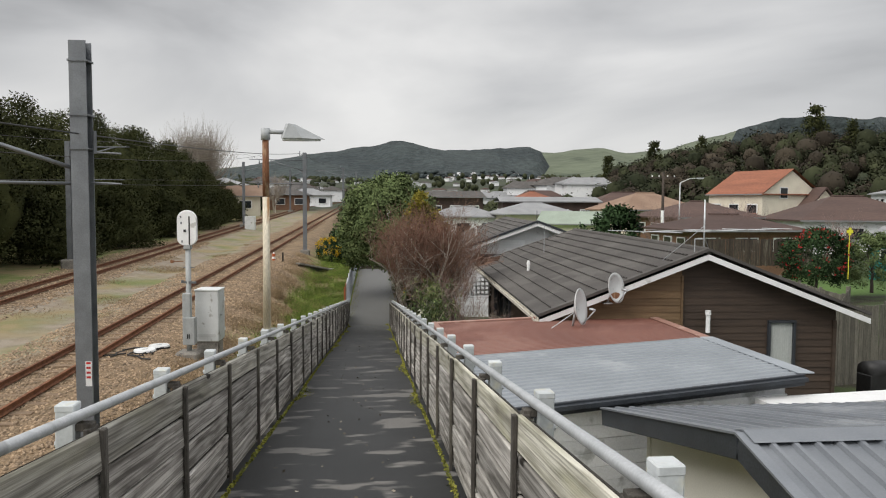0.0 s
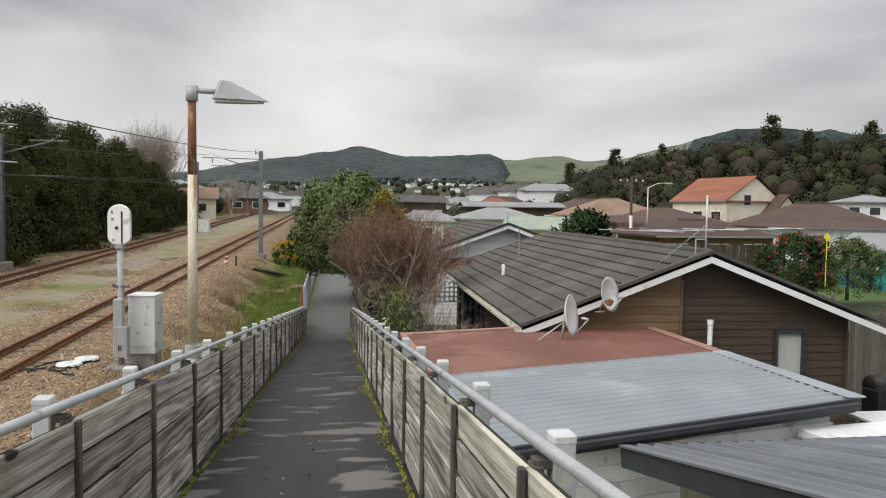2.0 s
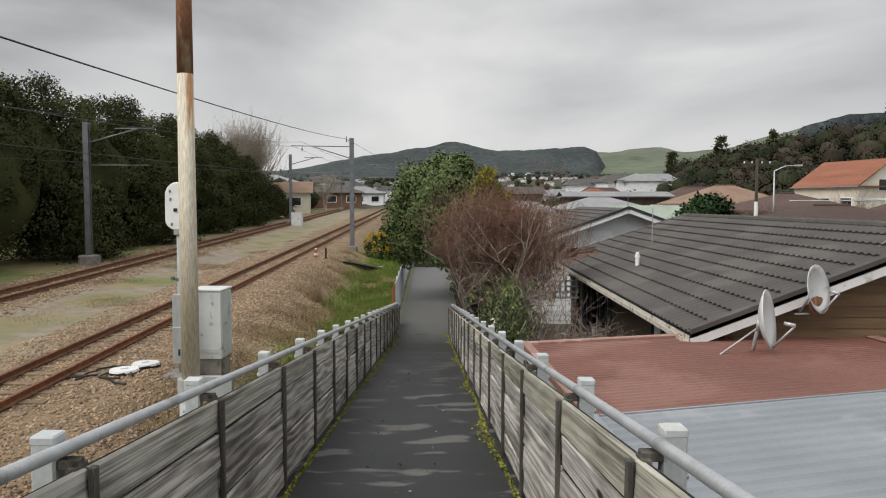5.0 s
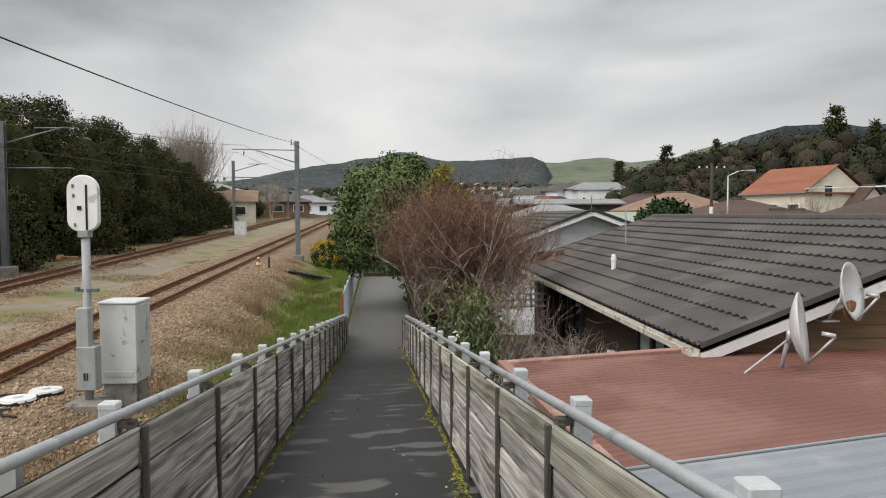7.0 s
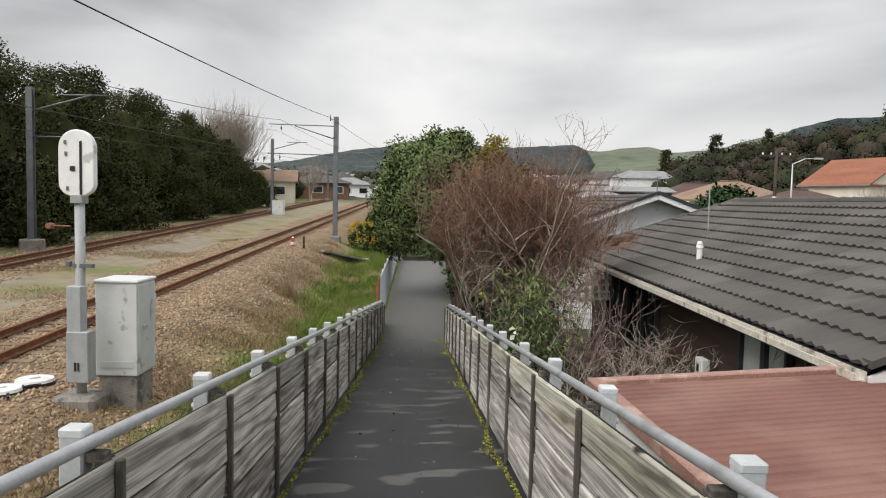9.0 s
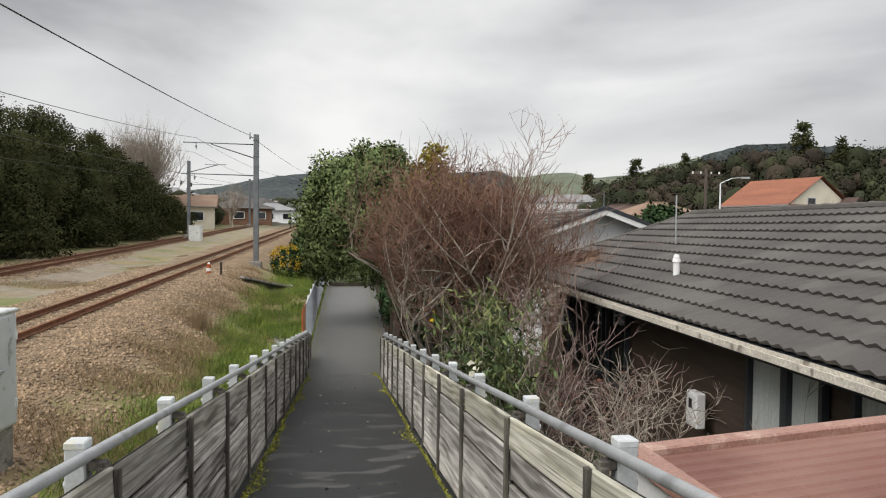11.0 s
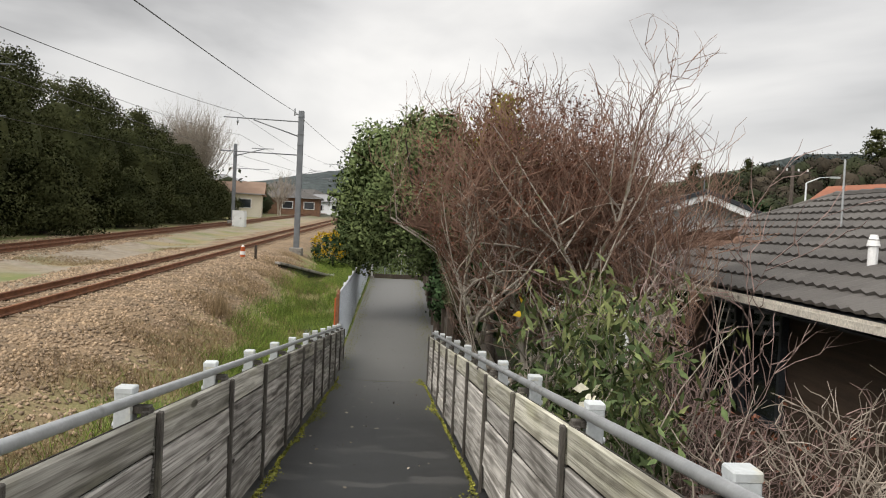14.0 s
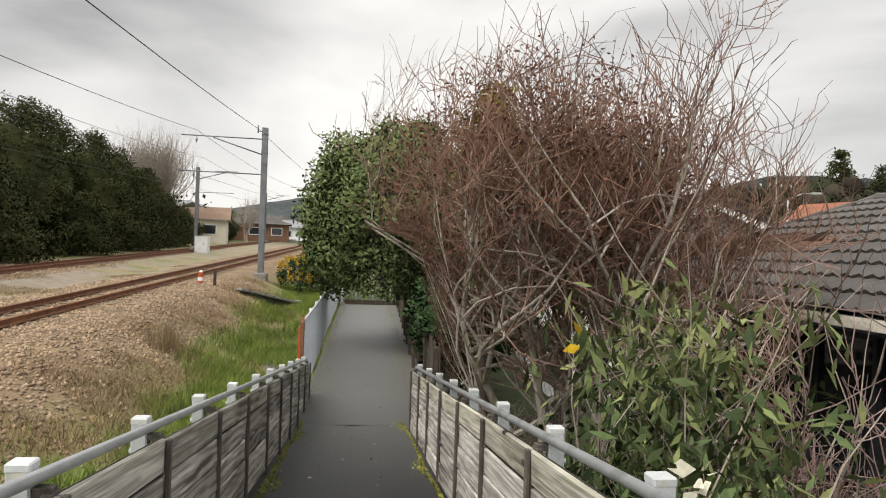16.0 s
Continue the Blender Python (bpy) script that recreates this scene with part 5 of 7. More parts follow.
# ---------- the low building with slate-grey steel roof ----------
def steel_roof_building():
    th = thing("outbuilding", "off-white outbuilding with slate-grey ribbed steel gable roof", "outbuilding")
    x0, x1, ye, yr, ze, zr, yn = 4.47, 13.0, 7.9, 4.2, 3.07, 3.88, 0.4
    zn = zr - (yr - yn) * (zr - ze) / (ye - yr)
    far = part("far_slope", MB().quad((x0, yr, zr), (x1, yr, zr), (x1, ye, ze), (x0, ye, ze)).quad((x0, yr, zr - 0.03), (x0, ye, ze - 0.03), (x1, ye, ze - 0.03), (x1, yr, zr - 0.03)), M_SLATEROOF, th)
    near = part("near_slope", MB().quad((x0, yn, zn), (x1, yn, zn), (x1, yr, zr), (x0, yr, zr)).quad((x0, yn, zn - 0.03), (x0, yr, zr - 0.03), (x1, yr, zr - 0.03), (x1, yn, zn - 0.03)), M_SLATEROOF, th)
    a = math.degrees(math.atan2(zr - ze, ye - yr))
    ln = math.hypot(ye - yr, zr - ze)
    rib = MB().prism([(-0.035, 0.0), (0.035, 0.0), (0.018, 0.032), (-0.018, 0.032)], "y", 0, ln).mesh("rib", M_SLATEROOF)
    x = x0 + 0.16
    while x < x1:
        part("rib", rib, None, near, at=pose(x, yr - ln * math.cos(radians(a)), zr - ln * math.sin(radians(a)), a, 0, 0))
        part("rib", rib, None, far, at=pose(x, yr, zr, -a, 0, 0))
        x += 0.19
    part("ridge_flashing", MB().prism([(yr - 0.2, zr - 0.005), (yr, zr + 0.045), (yr + 0.2, zr - 0.005), (yr, zr + 0.03)], "x", x0, x1), M_SLATEROOF, th, "folded steel ridge flashing")
    for p0, p1 in (((x0 - 0.02, ye, ze - 0.10), (x0 - 0.02, yr, zr - 0.10)), ((x0 - 0.02, yr, zr - 0.10), (x0 - 0.02, yn, zn - 0.10))):
        part("barge_board", strip(p0, p1, 0.05, 0.22), M_DARKTRIM, th, "dark grey barge board", bevel=0.006)
        part("barge_cap", strip((p0[0], p0[1], p0[2] + 0.115), (p1[0], p1[1], p1[2] + 0.115), 0.10, 0.022), M_SLATEROOF, th)
    part("eaves_gutter", MB().box(((x0 + x1) / 2, ye + 0.05, ze - 0.05), (x1 - x0, 0.10, 0.09)), M_DARKTRIM, th)
    part("wall", MB().prism([(0.9, 0.4), (7.5, 0.4), (7.5, 3.08), (yr, zr - 0.16), (0.9, 3.08)], "x", x0 + 0.45, x0 + 0.55).box((8.6, 7.45, 1.75), (7.4, 0.1, 2.6)), M_PALEPLASTER, th, "off-white plastered wall")


steel_roof_building()


# ---------- the white house behind ----------
def white_house():
    th = thing("house", "white weatherboard house with dark ribbed roof", "house", (4.95, 32.1, 0), -3.5)
    HW, ZE, ZR, L = 3.85, 3.56, 4.97, 13.0

    def roof_under(x):
        return ZE - 0.1 + (ZR - ZE) * (1 - abs(x - HW) / HW)

    for s in (0, 1):
        xa = 0 if not s else 2 * HW
        rf = part("roof", MB().quad((xa, 0, ZE), (xa, L, ZE), (HW, L, ZR), (HW, 0, ZR)).quad((xa, 0, ZE - 0.06), (HW, 0, ZR - 0.06), (HW, L, ZR - 0.06), (xa, L, ZE - 0.06)), M_TILE, th)
        for k in range(11):
            t = k / 11
            part("tile_course", strip((xa + (HW - xa) * t, 0, ZE + (ZR - ZE) * t + 0.012), (xa + (HW - xa) * t, L, ZE + (ZR - ZE) * t + 0.012), 0.07, 0.03), M_TILE, rf)
        part("barge_board", strip((xa, -0.02, ZE - 0.12), (HW, -0.02, ZR - 0.12), 0.04, 0.15), M_WHITE, th, "white barge board")
        part("verge_trim", strip((xa, -0.03, ZE + 0.02), (HW, -0.03, ZR + 0.02), 0.1, 0.09), M_DARKTRIM, th)
    w = MB().prism([(0.45, 0.4), (7.25, 0.4), (7.25, roof_under(0.45)), (HW, ZR - 0.1), (0.45, roof_under(0.45))], "y", 0.50, 0.58).box((0.5, L / 2, 2.0), (0.08, L - 1, 3.1))
    wall = part("wall", w, M_WHITEBOARD, th)
    gable_boards(wall, "weatherboard", 0.45, HW - 0.5, 0.5, ZR - 0.12, roof_under, 0.49, 0.19, M_WHITEBOARD)
    gable_boards(wall, "weatherboard", HW - 0.48, 7.25, 0.5, ZR - 0.12, roof_under, 0.55, 0.19, M_WHITEBOARD)
    side_boards(wall, "weatherboard", 0.45, 0.5, L - 0.5, 0.5, 3.4, 0.19, M_WHITEBOARD)
    window(th, 2.1, 3.05, 1.7, 0.75, 0.44, False)
    window(th, 0.40, 2.5, 1.2, 1.2, 3.0, False, side=True)
    part("vent_cowl", MB().tube((1.4, 4.5, 4.1), (1.4, 4.5, 4.55), 0.07, n=10), M_WHITE, th, "white plastic roof vent")
    part("aerial_pole", MB().tube((HW, 0.2, ZR), (HW, 0.2, ZR + 0.5), 0.015, n=6), M_MAST, th)
    part("gutter", MB().box((-0.05, L / 2, ZE - 0.06), (0.11, L, 0.1)), M_GUTTER, th)


white_house()


def lattice():
    th = thing("lattice_screen", "white painted garden lattice beside the dark house", "lattice", (4.25, 25.3, 2.42), 6)
    for i in range(9):
        part("slat", MB().box((0.08 + 0.16 * i, 0, 0.35), (0.05, 0.02, 0.72)), M_WHITE, th)
    for k in range(5):
        part("rail", MB().box((0.72, -0.022, 0.03 + 0.16 * k), (1.42, 0.02, 0.05)), M_WHITE, th)
    for x in (0.0, 1.42):
        part("post", MB().box((x, 0.04, -0.75), (0.08, 0.08, 2.3)), M_PALING, th)


lattice()


def lump(mb, c, radii, rows, cols, seed, taper=0.0):
    """An uneven rounded mass of foliage."""
    k = len(mb.v)
    for j in range(rows + 1):
        a = math.pi * j / rows
        for i in range(cols):
            b = 2 * math.pi * i / cols
            d = (math.sin(a) * math.cos(b), math.sin(a) * math.sin(b), math.cos(a))
            e = 1 + 0.25 * noise.noise((d[0] * 1.9 + seed * 3.7, d[1] * 1.9, d[2] * 1.9))
            w = 1 - taper * max(0.0, d[2]) ** 2 * 0.5
            mb.v.append((c[0] + radii[0] * d[0] * e * w, c[1] + radii[1] * d[1] * e * w, c[2] + radii[2] * d[2] * (1 + (e - 1) * 0.3)))
    mb.f += [(k + j * cols + i, k + (j + 1) * cols + i, k + (j + 1) * cols + (i + 1) % cols, k + j * cols + (i + 1) % cols) for j in range(rows) for i in range(cols)]


# ---------- houses farther off ----------
M_BROWNTILE = mat("brown_tile", (0.090, 0.056, 0.046), (0.066, 0.041, 0.035), 0.5, 0.8, 0.3, 8, stretch=(0.3, 0.3, 4), grain=0.2)
M_ORANGETILE = mat("orange_tile", (0.27, 0.105, 0.06), (0.20, 0.078, 0.046), 0.5, 0.8, 0.3, 8, stretch=(0.3, 0.3, 4), grain=0.2)
M_PALEROOF = mat("pale_green_roof", (0.33, 0.39, 0.32), (0.28, 0.33, 0.27), 0.6, 0.6, 0.1, 10, grain=0.08)
M_LIGHTROOF = mat("light_roof", (0.28, 0.285, 0.29), (0.22, 0.225, 0.23), 0.6, 0.5, 0.1, 10, grain=0.08)
M_TANTILE = mat("tan_tile", (0.25, 0.17, 0.12), (0.20, 0.13, 0.09), 0.5, 0.8, 0.2, 8, grain=0.15)
M_BRICK = mat("brick_wall", (0.20, 0.11, 0.065), (0.15, 0.085, 0.055), 2, 0.85, 0.3, 14, grain=0.25)
M_DARKHOUSE = mat("dark_stained_wall", (0.075, 0.05, 0.042), (0.055, 0.037, 0.032), 1, 0.8, 0.2, 10, grain=0.15)


def far_house(label, x, y, z, w, d, h, rise, rz, wall_m, roof_m, hip=True, windows=3, over=0.45):
    th = thing("house", label, "house", (x, y, z), rz)
    part("wall", MB().box((0, 0, h / 2 - 1), (w, d, h + 2)), wall_m, th)
    a, b = w / 2 + over, d / 2 + over
    r = MB()
    if hip:
        k = min(a, b) * 0.95
        e = (a - k, 0) if a >= b else (0, b - k)
        r.v = [(-a, -b, h), (a, -b, h), (a, b, h), (-a, b, h), (-e[0], -e[1], h + rise), (e[0], e[1], h + rise), (-a, -b, h - 0.15), (a, -b, h - 0.15), (a, b, h - 0.15), (-a, b, h - 0.15)]
        r.f = [(0, 1, 5, 4), (2, 3, 4, 5), (1, 2, 5), (3, 0, 4)] if a >= b else [(0, 1, 4), (1, 2, 5, 4), (2, 3, 5), (3, 0, 4, 5)]
    else:
        r.v = [(-a, -b, h), (a, -b, h), (a, b, h), (-a, b, h), (-a, 0, h + rise), (a, 0, h + rise), (-a, -b, h - 0.15), (a, -b, h - 0.15), (a, b, h - 0.15), (-a, b, h - 0.15)]
        r.f = [(0, 1, 5, 4), (2, 3, 4, 5)]
    r.f += [(6, 7, 1, 0), (7, 8, 2, 1), (8, 9, 3, 2), (9, 6, 0, 3), (9, 8, 7, 6)]
    roof = part("roof", r, roof_m, th)
    if not hip:
        for sgn in (-1, 1):
            part("gable_wall", MB().prism([(-d / 2, h - 0.1), (d / 2, h - 0.1), (0, h + rise * 0.92)], "x", sgn * (w / 2 - 0.05), sgn * w / 2), wall_m, th)
    part("gutter", MB().box((0, -b - 0.05, h - 0.08), (2 * a, 0.1, 0.12)), M_LIGHTROOF, th)
    if hip:
        part("ridge_cap", MB().tube((-e[0], -e[1], h + rise), (e[0], e[1], h + rise), 0.11, n=6), roof_m, roof)
    for i in range(windows):
        wx = -w / 2 + w * (i + 0.5) / windows
        win = part("window", MB().box((wx, -d / 2 - 0.03, h * 0.55), (min(1.7, w / windows * 0.6), 0.1, h * 0.42)), M_WHITE, th)
        part("pane", MB().box((wx, -d / 2 - 0.085, h * 0.55), (min(1.5, w / windows * 0.5), 0.02, h * 0.36)), M_GLASS, win)
        win = part("window", MB().box((-w / 2 - 0.03, -d / 2 + d * (i + 0.5) / windows, h * 0.55), (0.1, min(1.6, d / windows * 0.6), h * 0.42)), M_WHITE, th)
        part("pane", MB().box((-w / 2 - 0.085, -d / 2 + d * (i + 0.5) / windows, h * 0.55), (0.02, min(1.4, d / windows * 0.5), h * 0.36)), M_GLASS, win)
    return th


ch = far_house("two-storey cream house with steep orange tile roof", 49.8, 88.5, 2.2, 9.5, 8.6, 4.9, 3.0, -76, M_CREAM, M_ORANGETILE, False, 3, 0.3)
for yy, zz in ((-1.2, 5.0), (0.2, 2.0), (2.2, 2.0)):
    win = part("window", MB().box((4.78, yy, zz), (0.1, 1.2, 1.35)), M_WHITE, ch)
    part("pane", MB().box((4.84, yy, zz), (0.02, 1.0, 1.15)), M_GLASS, win)
part("lean_to_roof", MB().prism([(-4.5, 2.4), (-4.5, 2.6), (-6.0, 2.0), (-6.0, 1.85)], "x", -4.6, 4.2), M_ORANGETILE, ch, "orange tiled lower roof")
part("porch_gable", MB().prism([(1.2, -0.5), (5.6, -0.5), (5.6, 3.4), (3.4, 5.4), (1.2, 3.4)], "x", 4.7, 6.4), M_CREAM, ch)
part("porch_roof", MB().prism([(0.9, 3.2), (3.4, 5.5), (5.9, 3.2), (5.9, 3.4), (3.4, 5.75), (0.9, 3.4)], "x", 4.6, 6.7), M_BROWNTILE, ch)

far_house("low white house with brown hipped tile roof", 44.5, 63.5, 1.9, 11.5, 9, 2.6, 2.1, -8, M_WHITEBOARD, M_BROWNTILE, True, 4)
far_house("brown brick house with low brown tile roof", 27.0, 51.5, 1.75, 8.5, 6.5, 2.3, 1.0, 3, M_BRICK, M_BROWNTILE, True, 3)
far_house("brown tile roofed house behind bare trees", 33.5, 71.0, 2.0, 9, 8, 2.6, 1.5, 10, M_BRICK, M_BROWNTILE, True, 3)
far_house("small cream house with pale green roof", 22.9, 78.0, 1.2, 6.2, 5, 2.5, 1.3, -25, M_CREAM, M_PALEROOF, False, 2)
far_house("bungalow with pale roof and cream walls", 20.5, 88.0, 1.6, 9, 7, 3.0, 1.3, 8, M_CREAM, M_LIGHTROOF, True, 3)
far_house("long dark brown two-storey house with white eaves", 24.5, 98.0, 1.8, 12.5, 7, 4.3, 0.6, -4, M_DARKHOUSE, M_LIGHTROOF, False, 4)
far_house("tan tile roofed house among trees", 33.0, 84.0, 2.4, 10, 8, 2.8, 1.9, 12, M_CREAM, M_TANTILE, True, 3)
far_house("house with bright orange roof", 33.5, 150.0, 3.2, 9, 8, 3.0, 2.0, 20, M_CREAM, M_ORANGETILE, True, 2)
far_house("grey roofed white house", 12.5, 92.0, 1.2, 9, 7, 3.0, 1.2, -6, M_WHITEBOARD, M_LIGHTROOF, True, 3)
far_house("dark two-storey house with white window frames", 13.8, 120.0, 1.2, 9, 8, 5.6, 1.0, 4, M_DARKHOUSE, M_TILE, False, 3)
far_house("brown roofed house with white walls", 38.0, 105.0, 2.6, 12, 8, 2.9, 2.0, 0, M_WHITEBOARD, M_BROWNTILE, True, 3)
far_house("white house on the hillside", 78.0, 100.0, 4.6, 8, 7, 2.9, 1.0, -20, M_WHITEBOARD, M_LIGHTROOF, True, 3)
far_house("dark brown roofed house at the edge of the wood", 62.0, 66.0, 3.4, 9, 8, 2.8, 1.6, -20, M_BRICK, M_BROWNTILE, True, 2)
sh = far_house("teal gabled garden shed with white trim", 37.6, 43.5, 1.5, 6, 5, 1.9, 1.0, -62, M_TEAL, M_LIGHTROOF, False, 2)
far_house("white house across the railway", -24.0, 128.0, 4.2, 9, 8, 4.2, 1.4, 12, M_WHITEBOARD, M_LIGHTROOF, True, 3)
far_house("cream house across the railway", -19.5, 112.0, 3.9, 8, 7, 2.8, 1.6, 8, M_CREAM, M_TANTILE, False, 2)
far_house("dark roofed house beside the far track", -15.5, 138.0, 4.4, 10, 8, 2.8, 1.4, 4, M_BRICK, M_TILE, True, 3)
far_house("grey roofed house beside the far track", -13.0, 165.0, 4.6, 10, 8, 2.8, 1.4, 0, M_WHITEBOARD, M_LIGHTROOF, True, 3)


def town(seed, count):
    """The distant suburb: small houses too far to pick apart."""
    r = random.Random(seed)
    groups = {"w": (MB(), M_WHITEBOARD), "l": (MB(), M_LIGHTROOF), "b": (MB(), M_BROWNTILE), "t": (MB(), M_TILE)}
    for _ in range(count):
        y = r.choice((r.uniform(170, 600), r.uniform(420, 1700)))
        x = 1.4 + y * r.uniform(-0.16, 0.46)
        if x > 60 and y < 330 or abs(x + 5) < 10:
            continue
        z, w, d, h, a = ground_z(x, y), r.uniform(8, 14), r.uniform(7, 10), r.uniform(2.8, 5.4), r.uniform(0, 180)
        groups["w"][0].box((x, y, z + h / 2), (w, d, h), a)
        mb = groups[r.choice("lbbtt")][0]
        k, m = len(mb.v), pose(x, y, z + h, 0, 0, a)
        mb.v += [tuple(m @ Vector(p)) for p in ((-w * .55, -d * .55, 0), (w * .55, -d * .55, 0), (w * .55, d * .55, 0), (-w * .55, d * .55, 0), (-w * .35, 0, 1.9), (w * .35, 0, 1.9))]
        mb.f += [(k, k + 1, k + 5, k + 4), (k + 2, k + 3, k + 4, k + 5), (k + 1, k + 2, k + 5), (k + 3, k, k + 4)]
    th = thing("distant_suburb", "far-off suburban houses below the hills", "houses", kind="stuff")
    for key, (mb, m) in groups.items():
        part("walls" if key == "w" else "roofs", mb, m, th)


town(5, 420)


def hill_foot(seed, count):
    """Small pale houses and dark trees scattered up the foot of the hills."""
    r = random.Random(seed)
    walls, roofs, trees = MB(), MB(), MB()
    for i in range(count):
        t = r.uniform(-0.10, 0.30)
        near, far, prof = (1500, 3000, PASTURE_LINE) if t > 0.215 else (1700, 2500, FOREST_LINE)
        top = 0.34 if t > 0.215 else 0.42 * smooth01(-0.10, 0.05, t) + 0.06
        g = 0.03 + top * r.random() ** 1.3
        y = near + (far - near) * g
        crest = 5.5 + far * float(np.interp(t, [p[0] for p in prof], [p[1] for p in prof]))
        z = 3 + (crest - 3) * g ** 1.15 + 2
        x, y = 1.4 + t * y, y + 60 * math.sin(t * 31 + g * 3) - 8
        if i % 7 < 3:
            w, d, h, a = r.uniform(5, 9), r.uniform(5, 7), r.uniform(2.6, 4.2), r.uniform(-50, 50)
            walls.box((x, y, z - 0.5), (w, d, h + 2), a)
            roofs.box((x, y, z + h / 2 + 0.9), (w * 1.1, d * 1.1, 1.0), a)
        else:
            e = r.uniform(3.5, 8)
            lump(trees, (x, y - 3, z + e * 0.4), (e * 1.5, e, e * 0.8), 5, 7, i * 0.37)
    th = thing("hillside_suburb", "pale houses and dark trees on the foot of the hills", "houses", kind="stuff")
    part("walls", walls, M_WHITEBOARD, th)
    part("roofs", roofs, M_TILE, th)
    part("trees", trees, M_FOREST, th, smooth=True)


hill_foot(8, 1500)



def board_fence(label, p0, p1, h, board_m, wd=0.16):
    th = thing("board_fence", label, "fence", group="garden fences")
    p0, p1 = Vector(p0), Vector(p1)
    n = int((p1 - p0).length / wd)
    rz = math.degrees(math.atan2(p1.y - p0.y, p1.x - p0.x))
    me = MB().box((0, 0, h / 2), (wd * 0.94, 0.025, h)).mesh("board", board_m, 0.003)
    for i in range(n):
        q = p0.lerp(p1, (i + 0.5) / n)
        part("board", me, None, th, at=pose(q.x, q.y, q.z + rng.uniform(-0.03, 0.03), 0, rng.uniform(-1, 1), rz))
    for i in range(0, n, 12):
        q = p0.lerp(p1, i / n)
        part("post", MB().box((q.x, q.y + 0.07, q.z + h / 2 + 0.04), (0.1, 0.1, h + 0.1)), board_m, th)


M_OLDFENCE = mat("old_grey_fence", (0.17, 0.16, 0.13), (0.11, 0.105, 0.085), 3, 0.9, 0.4, 20, stretch=(6, 6, 0.8), vary=0.25)
board_fence("dark brown board fence behind the lawn", (20.8, 43.5, 2.0), (28.5, 42.5, 2.0), 1.65, M_PALING)
board_fence("grey weathered board fence beside the shrubs", (15.8, 20.8, 0.5), (21.0, 27.5, 0.9), 1.55, M_OLDFENCE)
board_fence("low grey board fence beside the lawn", (21.0, 27.8, 0.9), (21.8, 38.0, 1.3), 1.1, M_OLDFENCE)
board_fence("mossy board fence behind the brown house", (12.9, 18.2, 0.5), (21.0, 20.4, 0.5), 2.35, M_OLDFENCE)

bq = thing("barbecue", "covered dark garden barbecue on the terrace", "barbecue", (14.6, 16.7, 0.55), 10)
part("cart", MB().box((0, 0, 0.42), (0.9, 0.5, 0.84)), M_BLACK, bq, bevel=0.02)
part("hood", MB().tube((-0.42, 0, 0.9), (0.42, 0, 0.9), 0.27, n=14), M_BLACK, bq, smooth=True)
part("shelf", MB().box((0.65, 0, 0.8), (0.4, 0.45, 0.04)), M_GALV, bq)
solid("garden_table", MB().box((13.9, 15.6, 0.98), (1.5, 1.0, 0.05)).box((13.3, 15.3, 0.75), (0.06, 0.06, 0.46)).box((14.5, 15.9, 0.75), (0.06, 0.06, 0.46)).box((13.3, 15.9, 0.75), (0.06, 0.06, 0.46)).box((14.5, 15.3, 0.75), (0.06, 0.06, 0.46)), M_WHITE, "white garden table on the terrace", "table")


def pole(label, x, y, z, h, lamp):
    th = thing("utility_pole" if not lamp else "street_light", label, "pole" if not lamp else "street light", (x, y, z))
    part("shaft", MB().tube((0, 0, 0), (0, 0, h), 0.13 if not lamp else 0.08, 0.10 if not lamp else 0.05, 8), M_BARKDARK if not lamp else M_GALV, th, smooth=True)
    if lamp:
        part("arm", MB().tube((0, 0, h), (0.7, -0.3, h + 0.35), 0.04, n=6).tube((0.7, -0.3, h + 0.35), (1.3, -0.5, h + 0.4), 0.03, n=6), M_GALV, th)
        part("lantern", MB().box((1.5, -0.6, h + 0.38), (0.55, 0.25, 0.12), -20), M_LAMP, th)
    else:
        part("crossarm", MB().box((0, 0, h - 0.4), (2.2, 0.1, 0.12)), M_BARKDARK, th)
        for d in (-0.9, -0.35, 0.35, 0.9):
            part("insulator", MB().tube((d, 0, h - 0.34), (d, 0, h - 0.2), 0.05, n=8), M_WHITE, th)
        part("pale_base", MB().tube((0, 0, 1.2), (0, 0, 3.4), 0.135, n=8), M_WHITE, th, "white painted lower shaft")


pole("dark timber utility pole with a crossarm among bare trees", 24.3, 56.4, 1.9, 6.4, False)
pole("galvanised street light with a curved arm", 27.2, 60.0, 2.0, 5.6, True)


# ---------- plants: leaves and branches ----------
nrng = np.random.default_rng(7)


